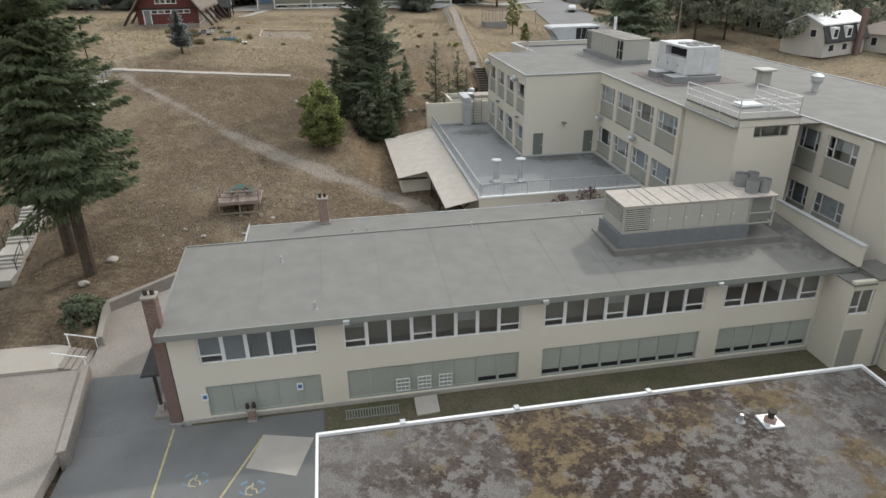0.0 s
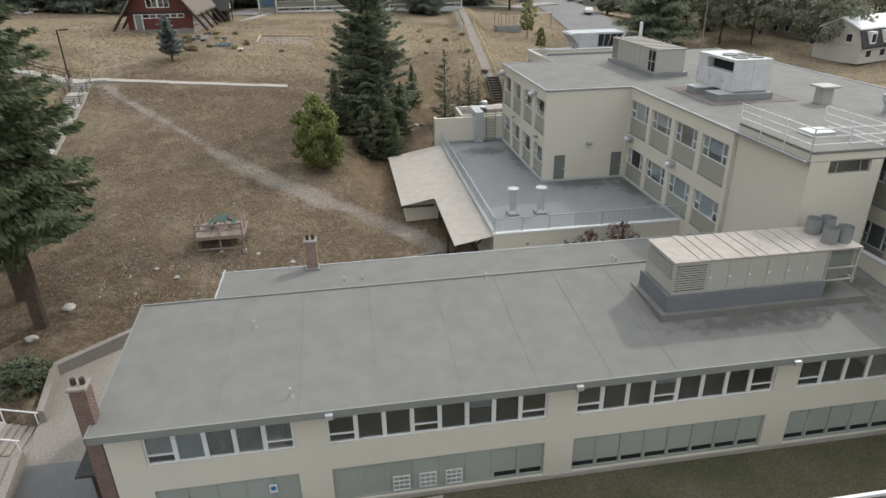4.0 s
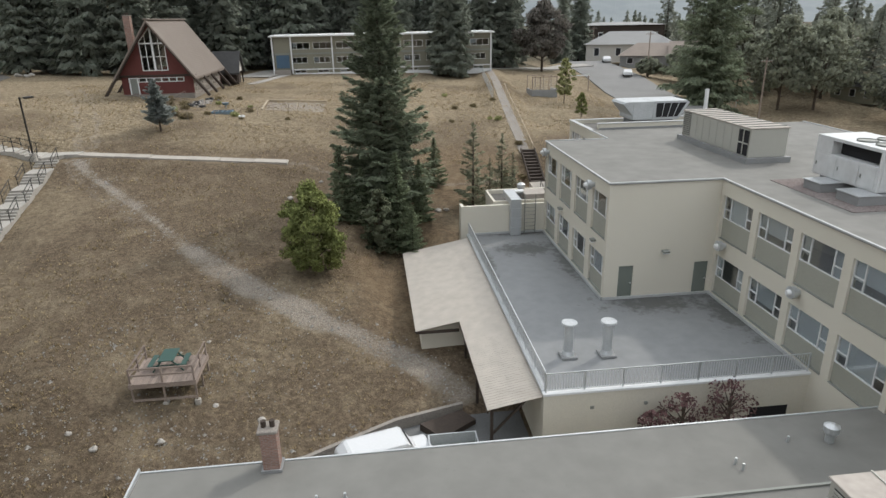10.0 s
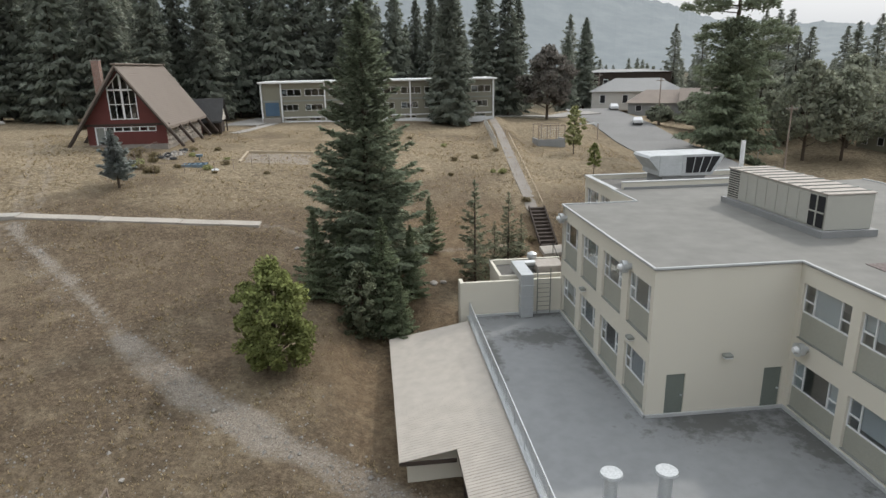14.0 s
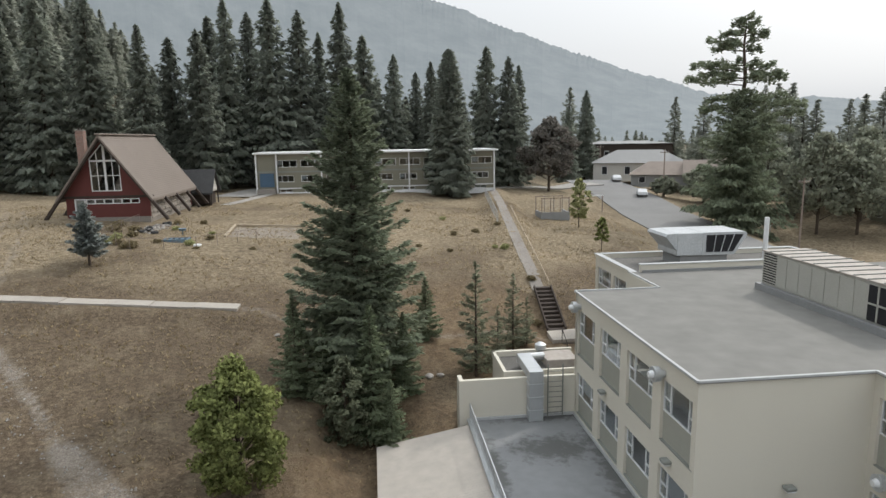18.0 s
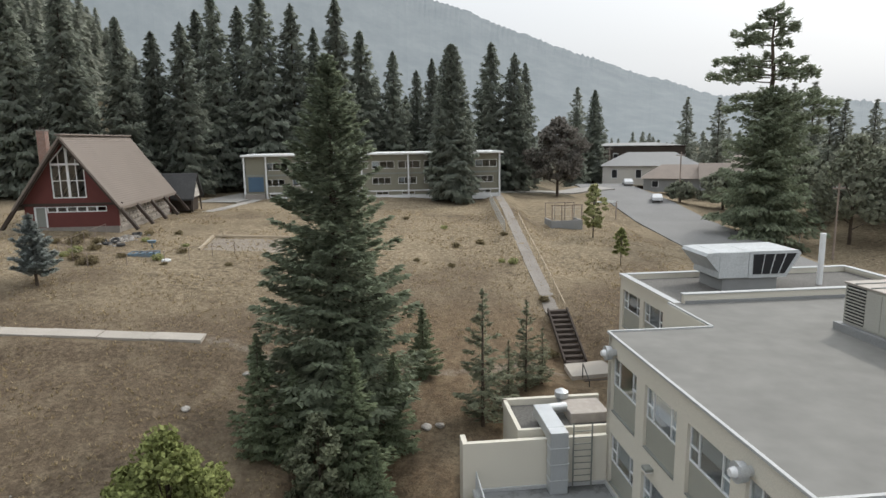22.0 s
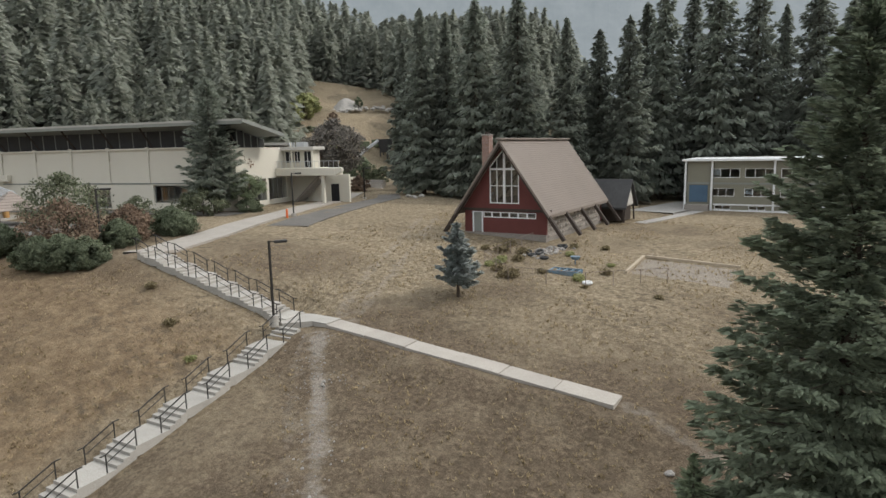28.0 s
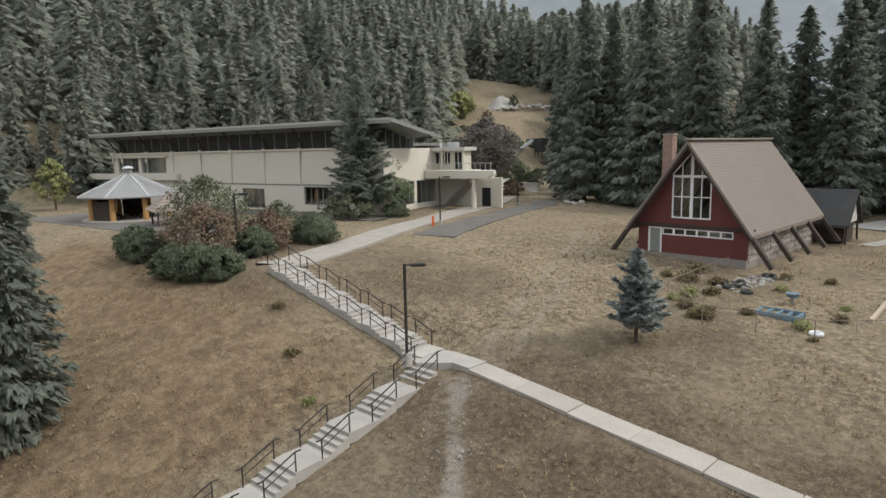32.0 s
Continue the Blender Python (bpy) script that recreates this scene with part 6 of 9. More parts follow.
gpart("side_fascia", k, "trim_grey")
gpart("rear_roof", boxes((-GL, GE - 0.6, 2.8, 14, 20.9, 21.3)), "roof")
gpart("east_wall", boxes((GE - 0.4, GE, 0.4, 14, 16.2, 20.6), (GE - 0.4, GE, 0.4, 14, 11.6, 13.1), (GE - 0.4, GE, 0.4, 2.2, 13.1, 16.2), (GE - 0.4, GE, 6.6, 7.2, 13.1, 16.2), (GE - 0.4, GE, 11.8, 14, 13.1, 16.2)), "stucco")
for a, b in ((2.2, 6.6), (7.2, 11.8)):
    w = gpart("east_window", boxes((GE - 0.2, GE - 0.16, a, b, 13.1, 16.2)), GLASS)
    for q in range(1, 4):
        gpart("mullion", boxes((GE - 0.16, GE - 0.08, a + (b - a) * q / 4 - 0.05, a + (b - a) * q / 4 + 0.05, 13.1, 16.2)), "trim_grey", w)
k = bmesh.new()
slab(k, [(GE - 0.5, 0.8), (GE - 0.3, 0.8), (GE - 0.3, 7.2), (GE - 0.5, 7.2)], 20.6, [23.0, 23.0, 21.7, 21.7])
ec = gpart("east_clerestory", k, "charcoal", label="opaque charcoal panel painted as dark shaded clerestory glazing")
for i in range(5):
    s = 0.9 + i * 1.5
    gpart("mullion", boxes((GE - 0.28, GE - 0.18, s, s + 0.12, 20.6, 23.0 - 0.2 * (s - 0.8))), "trim_grey", ec)
gpart("rear", boxes((-GL, GE - 0.4, 14, 14.4, 11.6, 21.3), (-GL, -GL + 0.4, 0.4, 14, 11.6, 21.3)), "stucco")
gpart("ledge", boxes((-GL - 0.5, -37.4, -0.6, -0.02, 20.05, 20.3), (-GL - 7, -34.5, -0.8, -0.02, 16.3, 17.3)), "stucco")
# entrance block, deck and stair at the side
gpart("entrance_block", boxes((GE + 0.02, 12.6, 11.6, 13.6, 17.5, 20.1)), "stucco")
gpart("entrance_roof", bev(boxes((GE + 0.02, 13.3, 10.6, 14.0, 20.1, 20.6)), 0.03), "house_wall")
for a, b, z0, z1 in ((8.0, 9.3, 18.3, 19.9), (9.6, 10.4, 18.3, 19.9), (11.2, 12.3, 17.6, 19.9)):
    w = gpart("entrance_window", boxes((a, b, 11.55, 11.595, z0, z1)), "dark")
    gpart("mullion", boxes(((a + b) / 2 - 0.04, (a + b) / 2 + 0.04, 11.5, 11.549, z0, z1)), "white", w)
gpart("roof_box", bev(boxes((9.6, 11.0, 12.0, 13.2, 20.6, 21.3)), 0.03), "galv")
for a in (8.2, 8.6, 9.0):
    k = bmesh.new()
    tube(k, (a, 12.4, 20.6), (a, 12.4, 21.3), 0.09, n=8)
    gpart("vent_pipe", k, "galv")
for a in (9.3, 12.8):
    gpart("post", boxes((a, a + 0.25, 10.8, 11.05, 17.5, 20.1)), "stucco")
gpart("deck", bev(boxes((GE + 0.02, 17.6, 9.0, 11.4, 16.4, 17.5), (GE + 0.02, 14.0, 11.4, 13.6, 16.4, 17.5)), 0.04), "stucco")
k = bmesh.new()
slab(k, [(17.6, 9.0), (18.7, 9.0), (18.7, 9.6), (17.6, 9.6)], [16.4, 17.0, 17.0, 16.4], 17.49)
gpart("deck_end", k, "stucco")
for i in range(14):
    gpart("baluster", boxes((8.0 + i * 0.78, 8.06 + i * 0.78, 9.1, 9.16, 17.5, 18.5)), "galv")
gpart("deck_rail", boxes((7.9, 18.4, 9.08, 9.18, 18.45, 18.53)), "galv")
gpart("undercroft", boxes((GE + 0.02, 17.6, 13.2, 13.6, 11.6, 16.4), (15.2, 15.6, 9.3, 9.8, 11.6, 16.4)), "stucco")
gpart("undercroft_door", boxes((14.6, 15.9, 13.1, 13.195, 12.2, 15.0)), "dark")
for i in range(12):
    gpart("step", boxes((9.4 + 0.36 * i, 9.8 + 0.36 * i, 11.2, 13.1, 12.1 + 0.34 * i, 12.36 + 0.34 * i)), "old_concrete")
k = bmesh.new()
beam(k, (9.4, 11.1, 12.3), (13.9, 11.1, 16.4), 0.28)
gpart("stair_string", k, "old_concrete")
rw = thing("drive_wall", (-72, 102, 12.3), "long pale concrete wall beside the sunken drive", "wall")
bm = bmesh.new()
slab(bm, [(-71.6, 101.6), (-87.4, 127.6), (-87.8, 127.4), (-72.0, 101.4)], 11.8, [15.5, 14.4, 14.4, 15.5])
part("wall", bm, "stucco", rw)
# concrete steps and plant at the foot of the cleared hill
for q in range(7):
    bm = boxes((-80.5 - 0.6 * q, -75.5 - 0.6 * q, 119.5 + 0.9 * q, 120.4 + 0.9 * q, 12.0, 12.6 + 0.2 * q))
    solid("concrete_step", bm, "walk", "broad worn concrete step below the cleared hill", "step", "hill steps")
hp = thing("dark_hopper", (-117.7, 177.6, 17.5), "dark steel hopper with a sloping conveyor on the cleared ground", "machine")
zh = height(-117.7, 177.6)
bm = boxes((-119.6, -115.4, 176.0, 179.2, zh + 1.6, zh + 5.6))
for v in bm.verts:
    if v.co.z < zh + 2:
        v.co.x = -117.5 + (v.co.x + 117.5) * 0.5
        v.co.y = 177.6 + (v.co.y - 177.6) * 0.5
part("bin", bev(bm, 0.06), "charcoal", hp)
for a in (-118.8, -116.2):
    for b in (176.8, 178.4):
        part("leg", boxes((a - 0.12, a + 0.12, b - 0.12, b + 0.12, zh - 0.6, zh + 2.4)), "charcoal", hp)
bm = bmesh.new()
beam(bm, (-119.0, 176.2, zh + 5.2), (-121.6, 168.6, zh + 0.4), 0.7)
part("conveyor", bm, "galv", hp)
for u, v in ((-123.6, 175.4), (-123.0, 180.6)):
    z = height(u, v)
    bm = boxes((u - 1.3, u + 1.3, v - 0.9, v + 0.9, z - 0.3, z + 2.0))
    solid("waste_container", bev(bm, 0.08), "shrub", "green steel waste container on the cleared ground", "container", "waste containers")

sh = thing("shingle_shelter", (-83.2, 58.2, 12.2), "small shelter with a worn brown shingle roof", "shelter")
for k4 in range(4):
    a0, a1 = math.pi / 2 * k4 + 0.6, math.pi / 2 * (k4 + 1) + 0.6
    for r in range(7):
        f0, f1 = r / 7, (r + 1.15) / 7
        bm = bmesh.new()
        q = [(-83.2 + 3.5 * (1 - f) * math.cos(a), 58.2 + 3.5 * (1 - f) * math.sin(a), 13.9 + 2.2 * f + dz) for f, a, dz in ((f0, a0, 0.1), (f0, a1, 0.1), (min(f1, 0.98), a1, 0.02), (min(f1, 0.98), a0, 0.02))]
        up = [bm.verts.new(p) for p in q]
        dn = [bm.verts.new((p[0], p[1], p[2] - 0.08)) for p in q]
        bm.faces.new(up)
        bm.faces.new(dn[::-1])
        for b in range(4):
            bm.faces.new((up[b], up[(b + 1) % 4], dn[(b + 1) % 4], dn[b]))
        part("shingle_course", bm, "house_roof", sh)
    bm = bmesh.new()
    tube(bm, (-83.2 + 2.6 * math.cos(a0), 58.2 + 2.6 * math.sin(a0), 11.9), (-83.2 + 2.6 * math.cos(a0), 58.2 + 2.6 * math.sin(a0), 14.3), 0.12, n=8)
    part("post", bm, "brown_beam", sh)

# ---- the gazebo ----
gz = (-95.5, 57.9)
gaz = thing("gazebo", (*gz, 12.3), "octagonal gazebo with log posts and a grey metal roof", "gazebo")
GZR = 6.4
for i in range(8):
    a0, a1 = math.pi / 4 * i, math.pi / 4 * (i + 1)
    k = bmesh.new()
    q = [(gz[0] + r * math.cos(a), gz[1] + r * math.sin(a), z) for r, a, z in ((GZR, a0, 15.3), (GZR, a1, 15.3), (0.5, a1, 18.0), (0.5, a0, 18.0))]
    up = [k.verts.new(p) for p in q]
    dn = [k.verts.new((p[0], p[1], p[2] - 0.16)) for p in q]
    k.faces.new(up)
    k.faces.new(dn[::-1])
    for b in range(4):
        k.faces.new((up[b], up[(b + 1) % 4], dn[(b + 1) % 4], dn[b]))
    rp = part("roof_panel", k, "slate", gaz, "grey ribbed metal roof panel")
    for b in range(1, 8):
        f = b / 8
        e0, e1 = Vector(q[0]).lerp(Vector(q[1]), f), Vector(q[3]).lerp(Vector(q[2]), 0.5)
        reach = 1 - abs(2 * f - 1)
        k = bmesh.new()
        beam(k, e0 + Vector((0, 0, 0.02)), e0.lerp(e1.lerp(e0, 0.0), 0.12 + 0.8 * reach) + Vector((0, 0, 0.02)), 0.05)
        part("roof_rib", k, "slate", rp)
    k = bmesh.new()
    beam(k, Vector(q[0]) + Vector((0, 0, 0.03)), Vector(q[3]) + Vector((0, 0, 0.03)), 0.14)
    part("hip_cap", k, "hood_metal", gaz)
    c, s = math.cos(a0), math.sin(a0)
    k = bmesh.new()
    tube(k, (gz[0] + 4.9 * c, gz[1] + 4.9 * s, 12.3), (gz[0] + 4.9 * c, gz[1] + 4.9 * s, 15.2), 0.36, 0.32, 12)
    part("log_post", k, "post_wood", gaz, "golden peeled log post")
for i in (3, 4, 5, 6):
    a0, a1 = math.pi / 4 * (i - 0.5 + 0.62), math.pi / 4 * (i + 0.88)
    k = bmesh.new()
    beam(k, (gz[0] + 4.8 * math.cos(a0), gz[1] + 4.8 * math.sin(a0), 13.6), (gz[0] + 4.8 * math.cos(a1), gz[1] + 4.8 * math.sin(a1), 13.6), 0.12)
    for v in k.verts:
        v.co.z = 12.3 if v.co.z < 13.6 else 14.7
    part("screen_panel", k, "brown_beam", gaz, "dark brown timber screen between posts")
bm = bmesh.new()
tube(bm, (*gz, 17.9), (*gz, 18.75), 0.55, 0.55, 8)
part("cupola", bm, "slate", gaz)
bm = bmesh.new()
tube(bm, (*gz, 18.75), (*gz, 19.1), 0.9, 0.05, 8)
part("cupola_roof", bm, "hood_metal", gaz)
bm = bmesh.new()
tube(bm, (*gz, 11.9), (*gz, 12.3), 6.0, 6.0, 16)
part("floor", bm, "concrete", gaz)
part("counter", boxes((gz[0] - 3.6, gz[0] + 2.4, gz[1] + 1.2, gz[1] + 2.0, 12.3, 13.9)), "brown_beam", gaz)
for dv in (-2.0, 0.2):
    part("bench", bev(boxes((gz[0] - 2.2, gz[0] + 2.2, gz[1] + dv, gz[1] + dv + 0.5, 12.7, 12.8), (gz[0] - 1.8, gz[0] - 1.6, gz[1] + dv, gz[1] + dv + 0.5, 12.3, 12.7), (gz[0] + 1.6, gz[0] + 1.8, gz[1] + dv, gz[1] + dv + 0.5, 12.3, 12.7)), 0.02), "brown_beam", gaz)

# ---- paved ground ----
def paved(name, pts, z, material, label, thick=0.6, cat="pavement"):
    bm = bmesh.new()
    slab(bm, pts, [p - thick for p in z] if isinstance(z, list) else z - thick, z)
    return solid(name, bm, material, label, cat, kind="structure")


paved("parking_pavement", [(-19.3, -30), (-6.6, -30), (-6.6, -3.9), (-13.9, -3.9), (-19.2, -3.9), (-18.85, -5.7)], -1.42, "asphalt", "grey asphalt parking area with worn paint")
paved("ramp_foot_pavement", [(-19.2, -3.9), (-13.9, -3.9), (-13.9, 1.0), (-19.9, 1.0)], [-1.42, -1.42, -1.2, -1.05], "asphalt", "grey asphalt rising to the ramp")
paved("ramp_pavement", [(-19.9, 1.0), (-13.9, 1.0), (-13.9, 9.9), (-15.9, 10.3), (-20.2, 7.0)], [-1.05, -1.2, -0.1, 0.05, -0.05], "old_concrete", "sloping concrete ramp beside the wing")
paved("upper_pavement", [(-70, -30), (-19.4, -30), (-19.0, -5.7), (-20.0, 1.25), (-21.5, 1.4), (-70, 2.2)], -0.62, "old_concrete", "pale worn concrete yard")
paved("yard_strip_pavement", [(-70, 2.2), (-21.5, 1.4), (-21.5, 3.7), (-22.5, 4.1), (-70, 4.9)], -0.42, "walk", "pale concrete strip behind the yard")
paved("rear_lane_pavement", [(-13, 9.9), (5.7, 9.9), (5.7, 18.0), (2.6, 18.0), (-1.1, 17.0), (-5.5, 14.6), (-13, 12.0)], -0.28, "asphalt", "asphalt lane behind the wing")
paved("forecourt_pavement", [(-13.4, -9.5), (24, -9.5), (24, -3.6), (-13.4, -3.6)], -1.47, "court", "damp mossy ground strip in front of the wing")
for a, b in (((-14.25, -3.95), (-14.3, -9.6)), ((-9.6, -5.3), (-11.4, -9.6))):
    bm = bmesh.new()
    d = Vector((b[0] - a[0], b[1] - a[1])).normalized() * 0.05
    slab(bm, [(a[0] - d.y, a[1] + d.x), (b[0] - d.y, b[1] + d.x), (b[0] + d.y, b[1] - d.x), (a[0] + d.y, a[1] - d.x)], -1.46, -1.414)
    solid("parking_line", bm, "yellow", "worn yellow parking line on asphalt", "marking", "parking lines", "structure")
rw = thing("ramp_wall", (-19.4, 2, -1.5), "stained concrete retaining wall along the ramp", "wall")
bm = bmesh.new()
slab(bm, [(-19.05, -5.85), (-18.65, -5.75), (-19.7, 1.25), (-20.05, 1.2)], -1.8, [-0.48, -0.48, -0.3, -0.3])
part("lower_wall", bm, "old_concrete", rw)
bm = bmesh.new()
slab(bm, [(-20.0, 3.75), (-19.62, 3.65), (-20.05, 6.95), (-20.45, 7.2)], -1.3, [0.05, 0.05, 0.6, 0.6])
part("middle_wall", bm, "old_concrete", rw)
bm = bmesh.new()
slab(bm, [(-20.45, 7.2), (-20.05, 6.95), (-16.4, 9.75), (-13.95, 10.3), (-13.95, 10.65), (-16.5, 10.1)], -1.2, [0.6, 0.6, 0.88, 0.98, 0.98, 0.88])
part("upper_wall", bm, "old_concrete", rw)
flat_strip("garden_path", ((-48.0, 51.6), (-56.0, 68.5), (-62.2, 84), (-66.8, 97), (-73, 108)), 3.6, 0.1, "walk", "pale concrete path to the gymnasium")
flat_strip("yard_asphalt", ((-51.2, 70.5), (-54.6, 79), (-58.6, 91), (-61.5, 103), (-66, 109)), lambda f: 4.6 - 1.0 * f, 0.04, "lane", "worn asphalt strip beside the concrete path")
flat_strip("gym_apron", ((-66, 76.5), (-85, 73), (-125, 64)), 4.0, 0.08, "lane", "asphalt apron before the gymnasium")
flat_strip("gazebo_apron", ((-70, 58), (-84, 56), (-110, 52)), 9.0, 0.06, "lane", "asphalt apron round the gazebo")
flat_strip("street_road", ((44, -60), (45, 0), (45.5, 50), (46.5, 84), (48, 104), (50, 122), (51, 142), (58, 175), (75, 230)), 11.5, 0.12, "road", "grey asphalt street running downhill", "road", step=3)
flat_strip("side_road", ((50, 139), (38, 136), (24, 132), (0, 133), (-19, 122), (-22, 108)), 6.5, 0.14, "gravel", "pale gravel drive behind the long block", "road", step=2)
flat_strip("hill_path", ((16.1, 59.6), (16.6, 68), (17.8, 80), (20.2, 98), (22.5, 117)), 1.2, 0.06, "old_concrete", "narrow concrete path along the fence")
flat_strip("door_path", ((-16.5, 112), (-18.5, 104), (-20.5, 97)), 1.6, 0.06, "gravel", "pale path to the long block")

# ---- concrete walk and stairs ----
walk_z = lambda u, v: 8.52 + (u + 30.5) / 20.8 * -1.5
wk = thing("concrete_walk", (-20, 52, 7), "walk of pale concrete slabs across the slope", "path", kind="structure")
for i in range(6):
    u0, u1 = -29.4 + i * 3.27, -29.4 + (i + 1) * 3.27 - 0.04
    w0, w1 = 52.95 - (u0 + 30.3) * 0.043, 52.95 - (u1 + 30.3) * 0.043
    dz = (0.0, 0.02, -0.02, 0.01, -0.015, 0.015)[i]
    bm = bmesh.new()
    slab(bm, [(u0, w0 - 0.74), (u1, w1 - 0.74), (u1, w1 + 0.74), (u0, w0 + 0.74)], [walk_z(u, 0) - 0.6 for u in (u0, u1, u1, u0)], [walk_z(u, 0) + 0.03 + dz for u in (u0, u1, u1, u0)])
    part("slab", bev(bm, 0.015), "walk", wk)
paved("stair_landing_pavement", [(-32.9, 51.2), (-32.1, 50.85), (-30.7, 52.25), (-29.4, 52.2), (-29.4, 53.66), (-31.9, 53.75), (-32.9, 53.5)], 8.54, "concrete", "pale concrete landing between the flights")


def stair(name, p0, p1, z0, z1, groups, risers, width, label):
    """A flight of short step groups with sloping landings and black rails on both sides; p0 is the top."""
    t = thing(name, (*p1, z1), label, "stairs")
    a, b = Vector(p0), Vector(p1)
    d = (b - a)
    n = d.length
    d.normalize()
    s = Vector((-d.y, d.x))
    dz = (z0 - z1) / groups
    L = n / groups
    tread = 0.36
    for g in range(groups):
        za = z0 - g * dz
        rise = (dz - 0.06) / risers

        def block(x0, x1, top, bot, name_="step"):
            q0, q1 = a + d * x0, a + d * x1
            bm = bmesh.new()
            slab(bm, [tuple(q0 + s * width / 2), tuple(q1 + s * width / 2), tuple(q1 - s * width / 2), tuple(q0 - s * width / 2)], bot, top)
            part(name_, bm, "concrete", t)

        x = g * L
        for r in range(risers):
            zt = za - rise * (r + 1)
            block(x + tread * r, x + tread * (r + 1), zt, zt - 0.55)
        zt = za - rise * risers
        block(x + tread * risers, x + L, [zt, zt - 0.06, zt - 0.06, zt], [zt - 0.6] * 4, "landing")
        for side in (-1, 1):
            e0 = a + d * (x - 0.1) + s * side * (width / 2 - 0.08)
            e1 = a + d * (x + tread * risers + 0.1) + s * side * (width / 2 - 0.08)
            h = 0.92
            bm = bmesh.new()
            pa, pb = Vector((*e0, za)), Vector((*e1, zt))
            up = Vector((0, 0, 1))
            dd = Vector((d.x, d.y, 0))
            beam(bm, pa + up * h, pb + up * h, 0.05)
            beam(bm, pa + up * h - dd * 0.3, pa + up * h, 0.05)
            beam(bm, pb + up * h, pb + up * h + dd * 0.3, 0.05)
            beam(bm, pa + up * 0.5, pb + up * 0.5, 0.035)
            beam(bm, pa - up * 0.1, pa + up * h, 0.05)
            beam(bm, pb - up * 0.1, pb + up * h, 0.05)
            part("handrail", bm, "black_metal", t, "black steel handrail")
    return t


stair("upper_stairs", (-46.8, 51.2), (-32.6, 52.6), 12.65, 8.6, 7, 3, 2.0, "pale concrete stairs with black handrails up the slope")
stair("lower_stairs", (-31.6, 51.0), (-30.0, 14.0), 8.5, -0.5, 12, 4, 1.9, "long pale concrete stairs with black handrails down the slope")


def lamp_post(u, v, z, h, turn=0.0):
    t = thing("path_lamp", (u, v, z), "black pole lamp with a flat shoebox head on a concrete footing", "street lamp", "path lamps")
    bm = bmesh.new()
    tube(bm, (u, v, z - 0.4), (u, v, z + 0.35), 0.3, n=16)
    part("footing", bm, "concrete", t)
    part("pole", boxes((u - 0.06, u + 0.06, v - 0.06, v + 0.06, z + 0.3, z + h)), "black_metal", t)
    c, s = math.cos(turn), math.sin(turn)
    bm = bmesh.new()
    beam(bm, (u, v, z + h - 0.08), (u + 0.5 * c, v + 0.5 * s, z + h - 0.08), 0.06)
    part("arm", bm, "black_metal", t)
    bm = bev(boxes((-0.42, 0.42, -0.2, 0.2, -0.09, 0.09)), 0.05)
    bm.transform(Matrix.Translation((u + 0.75 * c, v + 0.75 * s, z + h - 0.08)) @ Matrix.Rotation(turn, 4, "Z"))
    part("head", bm, "black_metal", t)


lamp_post(-32.6, 50.6, 8.75, 5.4, 0.9)
lamp_post(-54.4, 51.9, 12.0, 5.2, 0.9)
lamp_post(-56.8, 77.2, 12.2, 5.2, 0.9)
lamp_post(-64.0, 100.0, 12.2, 5.0, 0.9)

# ---- deck on the slope ----
deck = thing("picnic_deck", (-13.0, 20.0, 1.6), "small weathered wooden deck with low railings on the slope", "deck")
for i in range(18):
    u = -14.7 + i * 0.19
    part("board", boxes((u, u + 0.175, 18.6, 21.4, 2.62, 2.66)), "wood_grey", deck)
part("frame", boxes((-14.7, -11.3, 18.6, 18.68, 2.4, 2.62), (-14.7, -11.3, 21.32, 21.4, 2.4, 2.62), (-14.7, -14.62, 18.68, 21.32, 2.4, 2.62), (-11.38, -11.3, 18.68, 21.32, 2.4, 2.62)), "wood_grey", deck)
for u, v in ((-14.6, 18.7), (-11.4, 18.7), (-14.6, 21.3), (-11.4, 21.3), (-13.0, 18.7), (-14.6, 20), (-11.4, 20)):
    part("post", boxes((u - 0.045, u + 0.045, v - 0.045, v + 0.045, 0.9, 3.5)), "wood_grey", deck)
for a, b in (((-14.6, 18.7), (-14.6, 21.3)), ((-11.4, 18.7), (-11.4, 21.3)), ((-14.6, 18.7), (-11.4, 18.7))):
    for h in (0.45, 0.82):
        bm = bmesh.new()
        beam(bm, (*a, 2.66 + h), (*b, 2.66 + h), 0.04, 0.1)
        part("rail", bm, "wood_grey", deck)
part("brace", boxes((-14.6, -11.4, 18.62, 18.68, 1.62, 1.74)), "wood_grey", deck)
for u in (-14.6, -13.0, -11.4):
    part("footing", bev(boxes((u - 0.14, u + 0.14, 18.56, 18.84, 1.0, 1.5)), 0.02), "concrete", deck)
tb = thing("picnic_table", (-13.0, 20.2, 2.66), "green metal picnic table with attached benches on the deck", "table")
part("tabletop", bev(boxes((-13.42, -12.58, 19.55, 20.95, 3.36, 3.4)), 0.015), "green_plastic", tb)
for du in (-0.85, 0.85):
    part("bench", bev(boxes((-13.0 + du - 0.14, -13.0 + du + 0.14, 19.6, 20.9, 3.06, 3.1)), 0.015), "green_plastic", tb)
for v in (19.75, 20.75):
    for s in (-1, 1):
        bm = bmesh.new()
        beam(bm, (-13.0 + s * 0.8, v, 2.66), (-13.0 + s * 0.2, v, 3.36), 0.06)
        part("leg", bm, "green_plastic", tb)
    bm = bmesh.new()
    beam(bm, (-14.0, v, 3.03), (-12.0, v, 3.03), 0.05)
    part("crossbar", bm, "green_plastic", tb)

